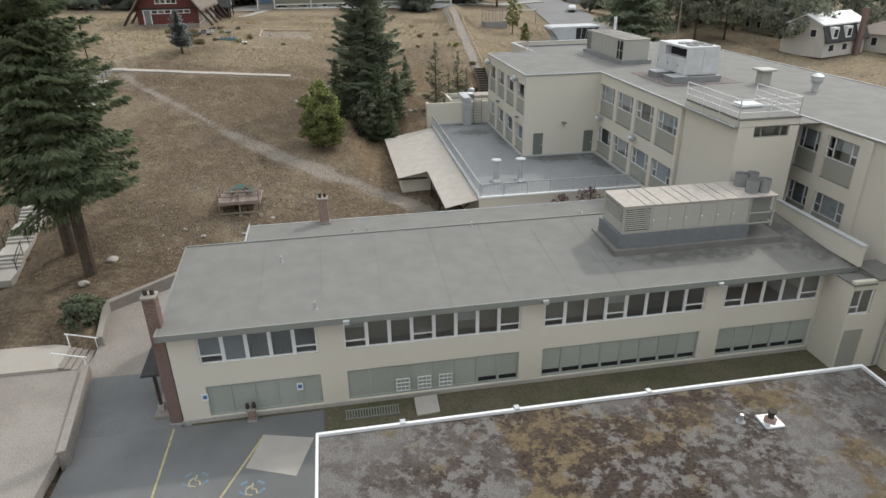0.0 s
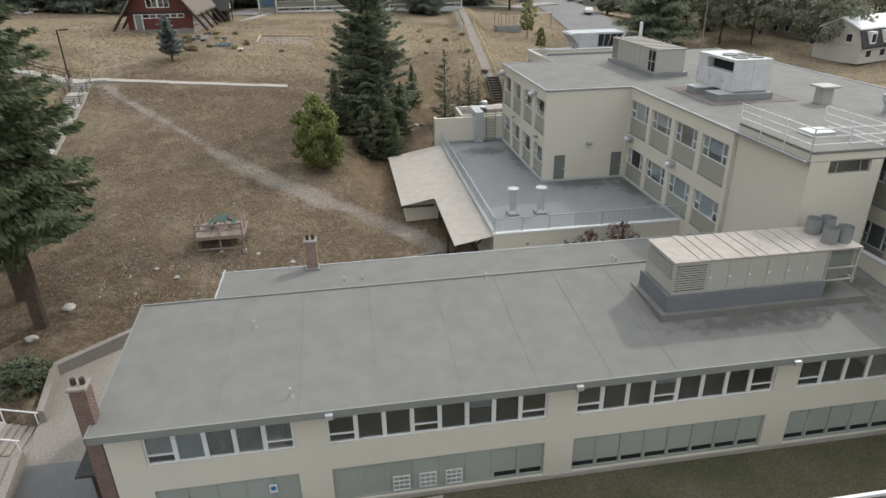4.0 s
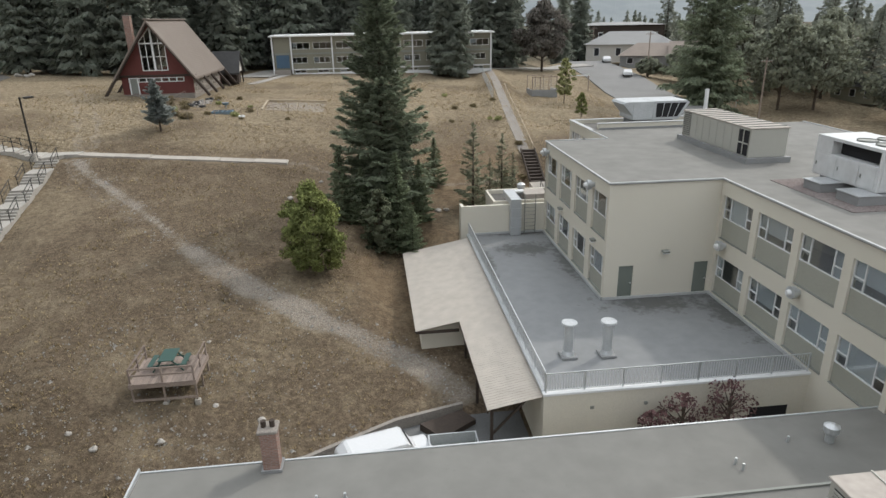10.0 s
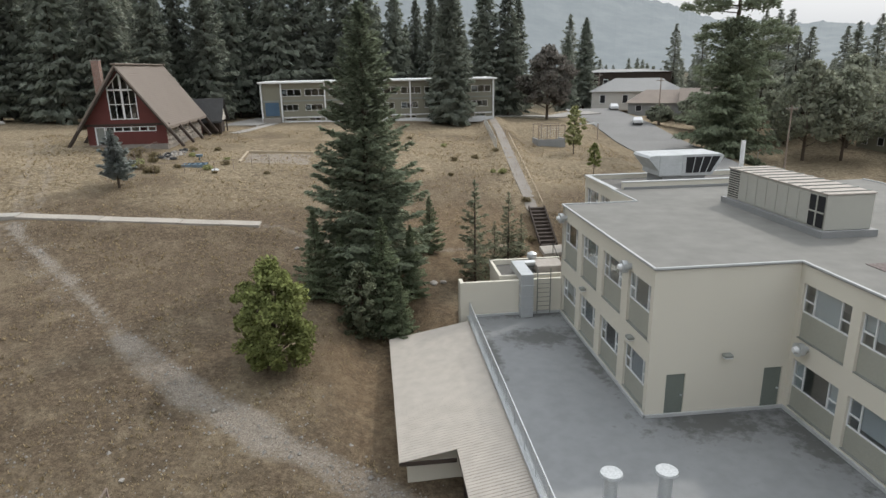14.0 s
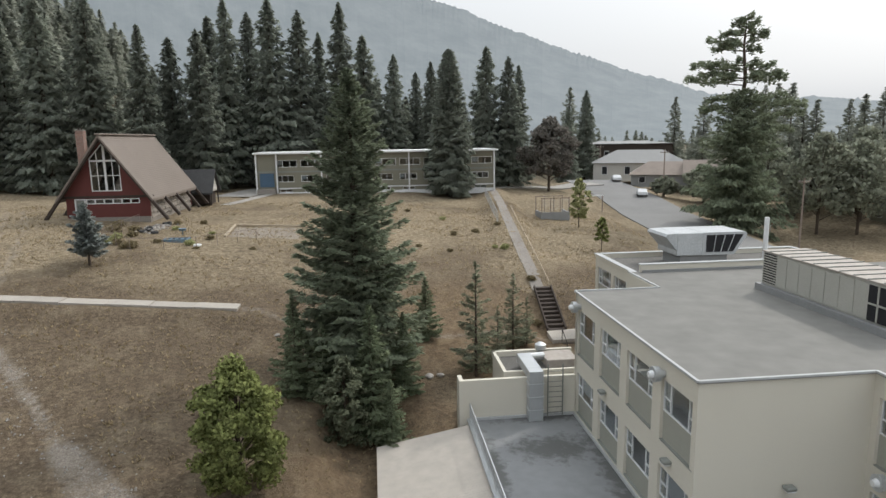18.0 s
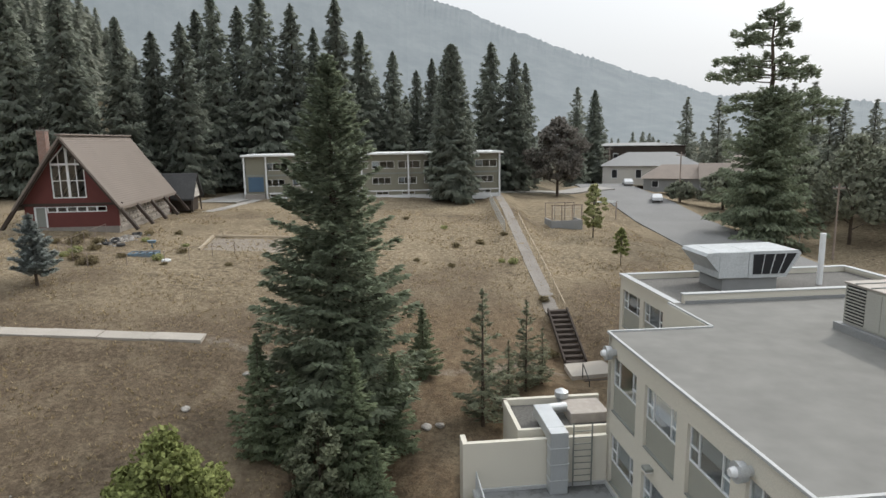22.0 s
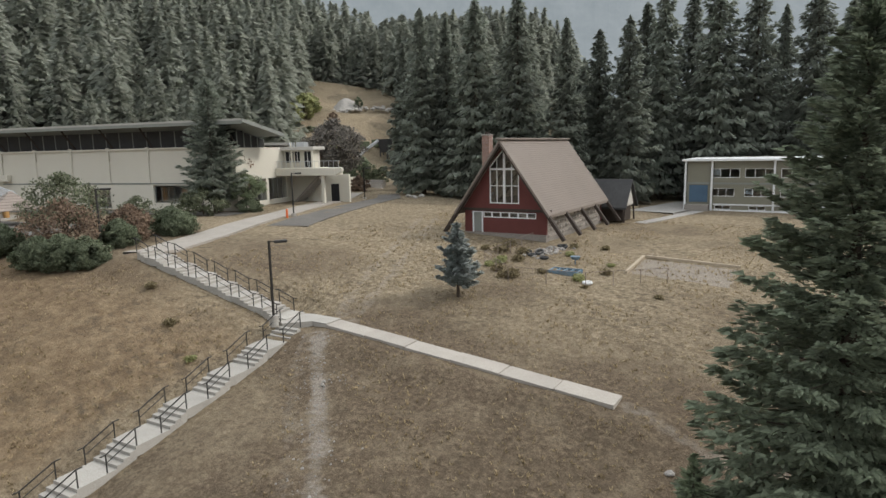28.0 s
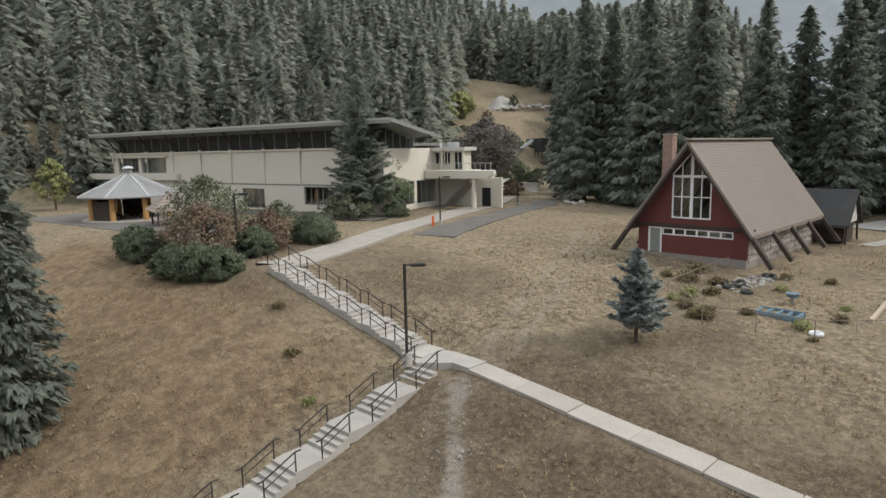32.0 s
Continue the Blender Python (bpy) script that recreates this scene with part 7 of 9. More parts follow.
# ---- round the wing ----
t = thing("lane_kerb_wall", (0, 16, -0.3), "low concrete kerb wall at the foot of the slope", "wall")
bm = bmesh.new()
slab(bm, [(-13.0, 12.2), (-5.5, 14.75), (-1.1, 17.15), (2.6, 18.15), (2.6, 17.95), (-1.0, 16.93), (-5.4, 14.55), (-13.0, 12.0)], -0.6, 0.35)
part("wall", bm, "old_concrete", t)
bm = bmesh.new()
slab(bm, [(0.15, 16.75), (2.5, 17.75), (3.15, 16.9), (1.2, 15.5)], -0.35, [0.14, 0.1, 0.02, 0.06])
solid("plywood_ramp", bm, "brown_beam", "brown weathered plywood ramp lying on the lane", "ramp")
t = thing("trailer", (1.6, 14.2, -0.28), "grey open-topped trailer box behind the wing", "trailer")
part("floor", boxes((0.4, 2.8, 13.3, 14.8, 0.2, 0.26)), "trim_grey", t)
for b in ((0.4, 2.8, 13.3, 13.36, 0.26, 0.85), (0.4, 2.8, 14.74, 14.8, 0.26, 0.85), (0.4, 0.46, 13.36, 14.74, 0.26, 0.85), (2.74, 2.8, 13.36, 14.74, 0.26, 0.85)):
    part("side", boxes(b), "galv", t)
for v in (13.25, 14.85):
    bm = bmesh.new()
    tube(bm, (1.6, v - 0.1, 0.02), (1.6, v + 0.1, 0.02), 0.3, n=14)
    part("wheel", bm, "tyre", t)
chimney(-14.15, -3.3, -1.5, 0.6, 7.5, "brick", "tall slim red brick chimney on the corner of the wing")
t = thing("lean_to_porch", (-15, -1, -1.4), "small lean-to porch roof with dark shingles", "porch")
bm = bmesh.new()
slab(bm, [(-15.7, -2.7), (-14.4, -2.7), (-13.85, 1.4), (-14.9, 1.4)], [1.05, 1.05, 2.85, 2.85], [1.17, 1.17, 3.0, 3.0])
part("roof", bm, "charcoal", t, "dark worn shingle roof")
for v in (-2.4,):
    part("post", boxes((-15.2, -15.06, v - 0.07, v + 0.07, -0.9, 1.1)), "brown_beam", t)
    part("post_base", boxes((-15.28, -14.98, v - 0.14, v + 0.14, -1.45, -0.9)), "concrete", t)
part("step", boxes((-15.4, -13.85, -3.0, 1.5, -1.6, -1.25)), "old_concrete", t)
for u in (-12.52, -7.71):
    t = thing("accessible_sign", (u, -3.62, -0.1), "small blue accessible parking sign on the wall", "sign", "parking signs")
    part("plate", boxes((u - 0.16, u + 0.16, -3.63, -3.605, -0.15, 0.3)), "white", t)
    part("symbol", boxes((u - 0.1, u + 0.1, -3.64, -3.632, -0.02, 0.2)), "sign_blue", t)
for a, b in ((-12.55, -7.9), (-9.9, -8.9)):
    bm = bmesh.new()
    for x0, y0, x1, y1 in ((-0.5, 0.35, -0.2, 0.5), (-0.55, -0.1, -0.15, -0.35), (0.25, 0.45, 0.6, 0.2), (0.35, -0.3, 0.62, -0.05), (-0.3, 0.1, 0.1, 0.2)):
        beam(bm, (a + x0, b + y0, -1.417), (a + x1, b + y1, -1.417), 0.13, 0.008)
    solid("painted_symbol", bm, "blue_paint", "faded blue strokes of an accessible bay symbol", "marking", "bay symbols", "structure")
    bm = bmesh.new()
    for x0, y0, x1, y1 in ((0.05, 0.35, 0.02, 0.0), (0.02, 0.0, 0.22, -0.05), (0.22, -0.05, 0.3, -0.35), (-0.05, 0.2, -0.25, -0.05), (-0.25, -0.05, -0.2, -0.3), (-0.2, -0.3, 0.08, -0.38)):
        beam(bm, (a + x0, b + y0, -1.414), (a + x1, b + y1, -1.414), 0.07, 0.008)
    solid("painted_symbol", bm, "yellow", "faded pale wheelchair outline on asphalt", "marking", "bay symbols", "structure")
t = thing("drain_grate", (-4, -4.5, -1.47), "rusty steel grating in the ground by the wall", "grate")
part("frame", boxes((-5.5, -2.6, -4.9, -4.84, -1.47, -1.42), (-5.5, -2.6, -4.2, -4.14, -1.47, -1.42)), "trim_grey", t)
for i in range(20):
    u = -5.45 + i * 0.145
    part("bar", boxes((u, u + 0.05, -4.84, -4.2, -1.47, -1.43)), "trim_grey", t)
bm = bmesh.new()
slab(bm, [(-1.75, -5.3), (-0.5, -5.2), (-0.5, -4.05), (-1.75, -4.1)], -1.6, [-1.4, -1.4, -1.15, -1.15])
solid("hatch_slab", bm, "concrete", "tilted pale concrete slab against the wall", "slab")
paved("concrete_pad_pavement", [(-9.6, -5.3), (-7.1, -6.0), (-7.9, -8.5), (-10.3, -7.5)], -1.40, "concrete", "pale concrete pad beside the parking bays", 0.2)
chimney(-10.3, -3.95, -1.5, 0.35, 0.7, "brick_tan", "short broken brick pier at the wall foot")
# roof pots on the annex
t = thing("roof_pot", (13.0, -12.5, 1.78), "clay vent pot on a square flashing among moss", "vent")
part("flashing", bev(boxes((12.55, 13.45, -12.95, -12.05, 1.76, 1.9)), 0.04), "galv", t)
bm = bmesh.new()
tube(bm, (13.0, -12.5, 1.9), (13.0, -12.5, 2.05), 0.36, 0.2, 4)
part("base", bm, "brick_tan", t)
bm = bmesh.new()
tube(bm, (13.0, -12.5, 2.0), (13.0, -12.5, 2.35), 0.13, n=12)
tube(bm, (13.0, -12.5, 2.35), (13.0, -12.5, 2.42), 0.2, n=12)
part("pot", bm, "brown_beam", t)
roof_vent(11.8, -12.2, 1.76, 0.4, 0.09)
for i, u in enumerate((-3.0, 2.2, 8.6)):
    bm = boxes((u, u + 0.25, -9.75, -9.45, 1.86, 1.98))
    solid("edge_clip", bev(bm, 0.02), "galv", "small dark clip on the white roof edge", "clip", "edge clips")

# steps between yard and ramp
t = thing("yard_steps", (-20.7, 2.5, -1.0), "short concrete steps with white pipe handrails", "stairs")
for i in range(5):
    part("step", bev(boxes((-21.5 + i * 0.33, -21.17 + i * 0.33, 1.45, 3.6, -1.5, -0.44 - i * 0.11)), 0.012), "old_concrete", t)
for v in (1.5, 3.55):
    bm = bmesh.new()
    beam(bm, (-21.6, v, 0.55), (-19.85, v, 0.05), 0.055)
    part("handrail", bm, "white", t)
    for u, z in ((-21.5, 0.5), (-20.0, 0.1)):
        bm = bmesh.new()
        beam(bm, (u, v, -1.0), (u, v, z), 0.05)
        part("post", bm, "white", t)

# ---- upper lawn: fence, cage, wooden steps ----
t = thing("wooden_steps", (16.2, 56, 3.4), "weathered timber steps set into the bank", "stairs")
for i in range(11):
    f = i / 10
    u, v, z = 15.9 + 0.4 * f, 53.2 + 6.0 * f, 3.55 + 2.2 * f
    part("step", bev(boxes((u - 0.75, u + 0.75, v, v + 0.5, z - 0.25, z)), 0.02), "brown_beam", t)
for s in (-0.8, 0.8):
    bm = bmesh.new()
    beam(bm, (15.9 + s, 53.2, 3.6), (16.3 + s, 59.4, 5.85), 0.12, 0.3)
    part("stringer", bm, "brown_beam", t)
paved("step_landing_pavement", [(14.8, 50.6), (19.4, 51.0), (19.4, 53.6), (15.0, 53.1)], 3.5, "walk", "pale concrete landing at the foot of the steps", 0.8)
t = thing("landing_steps", (16.4, 49.6, 2.6), "short dark steps with black handrails below the landing", "stairs")
for i in range(4):
    part("step", bev(boxes((15.6, 17.4, 50.55 - 0.32 * (i + 1), 50.55 - 0.32 * i, 2.0, 3.45 - 0.18 * (i + 1))), 0.015), "brown_beam", t)
for u in (15.55, 17.45):
    bm = bmesh.new()
    beam(bm, (u, 50.6, 4.4), (u, 49.2, 3.65), 0.05)
    for v, z0, z1 in ((50.6, 3.4, 4.4), (49.2, 2.4, 3.65)):
        beam(bm, (u, v, z0), (u, v, z1), 0.05)
    part("handrail", bm, "black_metal", t)
t = thing("path_handrail", (17.0, 62, 6), "long pale pipe handrail beside the path", "railing")
pts = [(17.0, 59.6), (17.5, 68.0), (18.6, 80.0), (20.0, 90.0)]
for (a, b), (c, d) in zip(pts, pts[1:]):
    bm = bmesh.new()
    beam(bm, (a, b, height(a, b) + 0.85), (c, d, height(c, d) + 0.85), 0.07)
    part("rail", bm, "log", t)
    for k in range(4):
        p = (a + (c - a) * k / 4, b + (d - b) * k / 4)
        bm = bmesh.new()
        beam(bm, (*p, height(*p) - 0.2), (*p, height(*p) + 0.85), 0.06)
        part("post", bm, "log", t)


def mesh_fence(name, pts, h, label, gap=0.22, material="galv", wire=0.012):
    """A wire fence: posts, a top rail and woven wire."""
    t = thing(name, (*pts[0], height(*pts[0])), label, "fence")
    wires = bmesh.new()
    for (a, b), (c, d) in zip(pts, pts[1:]):
        n = max(1, round(math.hypot(c - a, d - b) / 2.4))
        for k in range(n + 1):
            p = (a + (c - a) * k / n, b + (d - b) * k / n)
            if k < n or (c, d) == tuple(pts[-1]):
                bm = bmesh.new()
                tube(bm, (*p, height(*p) - 0.2), (*p, height(*p) + h), 0.03, n=6)
                part("post", bm, material, t)
            if k < n:
                q = (a + (c - a) * (k + 1) / n, b + (d - b) * (k + 1) / n)
                z0, z1 = height(*p), height(*q)
                bm = bmesh.new()
                beam(bm, (*p, z0 + h), (*q, z1 + h), 0.03)
                part("rail", bm, material, t)
                m = int(h / gap)
                for i in range(1, m):
                    beam(wires, (*p, z0 + i * gap), (*q, z1 + i * gap), wire)
                L = math.hypot(q[0] - p[0], q[1] - p[1])
                for i in range(1, int(L / gap)):
                    f = i * gap / L
                    x, y = p[0] + (q[0] - p[0]) * f, p[1] + (q[1] - p[1]) * f
                    beam(wires, (x, y, z0 + (z1 - z0) * f + 0.05), (x, y, z0 + (z1 - z0) * f + h), wire)
    part("wire_mesh", wires, material, t)["kind"] = "stuff"


mesh_fence("wire_fence", ((16.6, 82.0), (18.2, 96.0), (19.6, 108.0)), 1.5, "wire fence along the narrow path", gap=0.4)
mesh_fence("hall_fence", ((-25.2, 76.6), (-25.9, 68.2), (-22.3, 65.2), (-16.6, 66.7), (-11.5, 70.6)), 1.15, "low slack wire fence round the yard beside the hall", gap=0.38, wire=0.007, material="wood_grey")
t = thing("wire_cage", (26.6, 92, 8.4), "wire-mesh cage on a low grey wall", "cage")
z = height(26.6, 92)
part("low_wall", boxes((24.6, 28.8, 90.6, 90.8, z - 0.6, z + 1.0), (24.6, 24.8, 90.8, 94, z - 0.6, z + 1.0), (28.6, 28.8, 90.8, 94, z - 0.6, z + 1.0)), "curb", t)
for u in (24.7, 26.0, 27.4, 28.7):
    for v in (90.7, 94.0):
        part("post", boxes((u - 0.05, u + 0.05, v - 0.05, v + 0.05, z - 0.4, z + 3.0)), "wood_grey", t)
part("top_rail", boxes((24.6, 28.8, 90.65, 90.75, z + 2.95, z + 3.05)), "wood_grey", t)
part("top_rail", boxes((24.6, 28.8, 93.95, 94.05, z + 2.95, z + 3.05)), "wood_grey", t)
bm = bmesh.new()
for i in range(14):
    beam(bm, (24.7 + i * 0.3, 90.7, z + 1.0), (24.7 + i * 0.3, 90.7, z + 3.0), 0.015)
for i in range(6):
    beam(bm, (24.7, 90.7, z + 1.2 + i * 0.3), (28.7, 90.7, z + 1.2 + i * 0.3), 0.015)
part("wire_mesh", bm, "galv", t)["kind"] = "stuff"
t = thing("blue_pallet", (-19.35, 69.5, 10), "blue painted open crate lying on the grass", "crate")
z = min(height(-20.6, 69.3), height(-18.1, 69.3)) + 0.02
for i in range(5):
    part("slat", boxes((-20.55 + i * 0.58, -20.43 + i * 0.58, 68.84, 70.16, z + 0.05, z + 0.3)), "blue_paint", t)
for v in (68.8, 70.2):
    part("bearer", boxes((-20.6, -18.05, v - 0.04, v + 0.04, z, z + 0.34)), "blue_paint", t)
part("floor_board", boxes((-20.6, -18.05, 69.2, 69.8, z - 0.02, z + 0.045)), "charcoal", t)


def ring(u, v, r, wid, material, name, label, category, tilt=0.0):
    """A tyre or basin lying on the ground: a fat ring round an open middle."""
    bm = bmesh.new()
    n, m = 20, 8
    rows = []
    for i in range(n):
        a = 6.28319 * i / n
        rows.append([bm.verts.new(((r + wid * 0.45 * math.cos(b)) * math.cos(a), (r + wid * 0.45 * math.cos(b)) * math.sin(a), wid * 0.5 + wid * 0.5 * math.sin(b))) for b in (6.28319 * j / m for j in range(m))])
    for i in range(n):
        for j in range(m):
            bm.faces.new((rows[i][j], rows[(i + 1) % n][j], rows[(i + 1) % n][(j + 1) % m], rows[i][(j + 1) % m]))
    bm.transform(pose(u, v, height(u, v) + 0.02 + abs(tilt) * 0.004, tilt, 0, 0))
    solid(name, bm, material, label, category, "old tyres")


for u, v, tl in ((-24.3, 73.4, 12), (-23.6, 72.7, 0), (-22.6, 77.3, 0), (-22.2, 76.8, 20), (-22.3, 72.4, 0), (-23.2, 73.6, 30)):
    ring(u, v, 0.3, 0.24, "charcoal", "old_tyre", "old black tyre lying beside the stone heap", "tyre", tl)
ring(-16.7, 67.4, 0.3, 0.24, "white", "old_tyre", "white-painted old tyre lying in the grass", "tyre")
bm = bmesh.new()
z = height(-19.4, 72.2)
tube(bm, (-19.4, 72.2, z), (-19.4, 72.2, z + 0.5), 0.05, n=8)
tube(bm, (-19.4, 72.2, z + 0.45), (-19.4, 72.2, z + 0.7), 0.3, 0.42, 14)
solid("basin_stand", bm, "blue_paint", "faded blue basin on a short post", "basin")
bm = bmesh.new()
tube(bm, (-56.4, 75.7, 12.1), (-56.4, 75.7, 13.2), 0.14, 0.12, 10)
solid("marker_post", bm, "orange", "orange plastic marker post beside the path", "post")
t = thing("street_sign_bar", (36.5, 104, 7.5), "white height bar on posts beside the street", "barrier")
z = height(37, 104)
for u in (35.0, 38.6):
    part("post", boxes((u - 0.06, u + 0.06, 103.9, 104.1, z - 0.4, z + 2.4)), "wood_grey", t)
part("bar", boxes((34.9, 38.7, 103.9, 104.1, z + 2.2, z + 2.4)), "white", t)


# ---- trees ----
def spray_mesh(name, leaves, material, out=None, soft=0.65):
    """Joins an (n, 3 or 4, 3) array of leaf corners into one mesh; given the way out of the crown, shades it softly."""
    q = np.asarray(leaves, float)
    k = q.shape[1]
    me = bpy.data.meshes.new(name)
    if out is not None:
        flat = unit_rows(np.cross(q[:, 1] - q[:, 0], q[:, 2] - q[:, 0]))
        turn = (flat * out).sum(1) < 0
        q[turn] = q[turn][:, ::-1]
        flat[turn] *= -1
        out = unit_rows(flat * (1 - soft) + out * soft)
    me.from_pydata(q.reshape(-1, 3).tolist(), [], np.arange(len(q) * k).reshape(-1, k).tolist())
    if out is not None:
        me.normals_split_custom_set_from_vertices(np.repeat(out, k, axis=0).tolist())
    me.materials.append(M[material])
    return me


def unit_rows(a):
    return a / (np.linalg.norm(a, axis=1)[:, None] + 1e-9)


def outward(tris, lift=0.3):
    """The way from a stem at the origin out through each spray, turned somewhat up."""
    c = tris.mean(1) * np.array([1.0, 1.0, 0.0])
    c = unit_rows(c)
    c[:, 2] = lift
    return unit_rows(c)


def conifer_sprays(h, r, seed, boughs, sprays, size, droop=0.3, base=0.05, taper=0.75, gap=0.0, hang=0.3, wide=0.28, ragged=0.35, lift=0.5, frond=0.42):
    """Needle sprays on boughs set in a spiral round the stem; returns the sprays and the bough lines."""
    g = np.random.RandomState(seed)
    f = (np.arange(boughs) + g.rand(boughs)) / boughs
    z0 = h * (base + (0.975 - base) * f)
    reach = r * ((1 - f) ** taper * 0.97 + 0.02) * np.minimum(1.0, 0.68 + 3.2 * f)
    L = reach * (1 - ragged + 1.5 * ragged * g.rand(boughs))
    a = np.arange(boughs) * 2.39996 + 0.35 * g.randn(boughs)
    slope = lift * f - droop * (1 - f) + 0.09 * g.randn(boughs)
    d = np.stack([np.cos(a), np.sin(a), 0 * a], 1)
    sd = np.stack([-np.sin(a), np.cos(a), 0 * a], 1)
    m = np.maximum(4, (sprays * (0.22 + 0.78 * L / r))).astype(int)
    m[g.rand(boughs) < gap] = 0
    i = np.repeat(np.arange(boughs), m)
    n = len(i)
    s = np.clip(g.rand(n) ** 0.6, 0.1, 1.0)
    half = L[i] * (frond * (1 - s) + 0.09) * np.minimum(1.0, 3 * s)
    lat = (2 * g.rand(n) - 1) * half
    c = d[i] * (s * L[i])[:, None] + sd[i] * lat[:, None]
    c[:, 2] += z0[i] + (slope[i] * s + 0.2 * s * s * (1 - f[i])) * L[i] - 0.3 * np.abs(lat) + 0.16 * size * g.randn(n)
    ang = np.sign(lat) * (0.25 + 0.7 * g.rand(n)) * np.minimum(1.0, np.abs(lat) / (0.1 + 0.3 * half))
    fw = d[i] * np.cos(ang)[:, None] + sd[i] * np.sin(ang)[:, None]
    fw[:, 2] = slope[i] * 0.5 - hang * (0.3 + 1.2 * g.rand(n))
    fw = unit_rows(fw)
    w = size * (0.6 + 0.7 * g.rand(n)) * (0.6 + 0.4 * (1 - f[i]))
    e = unit_rows(np.cross(fw, np.array([0, 0, 1.0]) + 0.6 * g.randn(n, 3))) * (w * wide)[:, None]
    back = c - fw * (0.4 * w)[:, None]
    tris = np.stack([back + e, back - e, c + fw * (0.75 * w)[:, None]], 1)
    start = np.stack([0 * z0, 0 * z0, z0], 1)
    end = start + d * (0.85 * L)[:, None]
    end[:, 2] += (slope * 0.85 + 0.14 * (1 - f)) * L
    return tris, list(zip(start, end))


def trunk_bm(h, r, boughs=(), lean=0.0, every=1):
    bm = bmesh.new()
    tube(bm, (0, 0, -0.6), (0, 0, h * 0.5), r, r * 0.62, 10)
    tube(bm, (0, 0, h * 0.5), (0, 0, h * 0.98), r * 0.62, r * 0.08, 8)
    for a, b in boughs[::every]:
        tube(bm, a, b, r * 0.14, r * 0.03, 3, cap=False)
    return bm


TREES = {}


def tree_kind(key, name, label, material, h, r, seed, trunk_r=0.25, every=2, **kw):
    leaves, boughs = conifer_sprays(h, r, seed, **kw)
    TREES[key] = (name, label, spray_mesh("crown", leaves, material, outward(leaves)), h, trunk_r, boughs, every)


def plant_tree(key, u, v, h=None, turn=0.0, z=None, group="", label=""):
    """Sets a tree of a kind on the ground; the trunk and crown meshes are shared."""
    name, lab, crown, h0, tr, boughs, every = TREES[key]
    e = new(name)
    e.empty_display_size = 0.5
    s = (h or h0) / h0
    z = height(u, v) if z is None else z
    e.matrix_basis = RZ @ pose(u, v, z - 0.05, 0, 0, turn) @ Matrix.Scale(s, 4)
    tagged(e, label or lab, "tree", group)
    if key + "_trunk" not in TREES:
        bm = trunk_bm(h0, tr, boughs, every=every)
        me = bpy.data.meshes.new("trunk")
        bm.to_mesh(me)
        bm.free()
        me.materials.append(M["bark"])
        TREES[key + "_trunk"] = me
    for nm, me in (("trunk", TREES[key + "_trunk"]), ("crown", crown)):
        o = new(nm, me)
        o.parent = e
    return e


def leaf_quads(clumps, per, size, seed, flat=0.6):
    g = np.random.RandomState(seed)
    out = []
    for c, r in clumps:
        d = g.randn(per, 3)
        d /= np.linalg.norm(d, axis=1)[:, None]
        p = np.array(c) + d * (r * g.rand(per)[:, None] ** 0.4) * np.array([1, 1, flat])
        a, b = g.randn(per, 3), g.randn(per, 3)
        a /= np.linalg.norm(a, axis=1)[:, None]
        b = np.cross(a, b)
        b /= np.linalg.norm(b, axis=1)[:, None]
        s = size * (0.6 + 0.8 * g.rand(per))[:, None]
        out.append(np.stack([p - a * s, p + b * s * 0.6, p + a * s, p - b * s * 0.6], 1))
    return np.concatenate(out)


def broad_tree(name, u, v, h, r, seed, material, label, category="tree", stems=5, trunk=0.16, clumps=46, per=150, size=0.13, low=0.25, z=None, group=""):
    """A leafy tree: trunk, limbs that reach into the crown, and clumps of small leaves with gaps."""
    g = random.Random(seed)
    e = new(name)
    z = height(u, v) if z is None else z
    e.matrix_basis = RZ @ pose(u, v, z - 0.05)
    tagged(e, label, category, group)
    cl = []
    for i in range(clumps):
        f = (i + 0.5) / clumps
        zz = low + (1 - low) * f
        rr = r * math.sin(min(1.0, (zz - low) / (1 - low) * 0.92 + 0.16) * math.pi) ** 0.45
        a = i * 2.4 + g.uniform(-0.5, 0.5)
        d = rr * math.sqrt(g.uniform(0.15, 1.15))
        cl.append(((d * math.cos(a), d * math.sin(a), zz * h), r * g.uniform(0.20, 0.36)))
    leaves = leaf_quads(cl, per, size, seed)
    out = unit_rows(leaves.mean(1) - np.array([0, 0, 0.35 * h]))
    o = new("crown", spray_mesh("crown", leaves, material, out, 0.5))
    o.parent = e
    bm = bmesh.new()
    tube(bm, (0, 0, -0.4), (0, 0, h * low * 1.3), trunk, trunk * 0.75, 9)
    tube(bm, (0, 0, h * low * 1.3), (0.05 * r, 0, h * 0.85), trunk * 0.75, trunk * 0.15, 7)
    for c, _ in cl[:: max(1, len(cl) // (stems * 3))]:
        tube(bm, (0, 0, max(0.1, c[2] * 0.55)), c, trunk * 0.3, trunk * 0.06, 5, cap=False)
    me = bpy.data.meshes.new("trunk")
    bm.to_mesh(me)
    bm.free()
    me.materials.append(M["bark"])
    o = new("trunk", me)
    o.parent = e
    return e


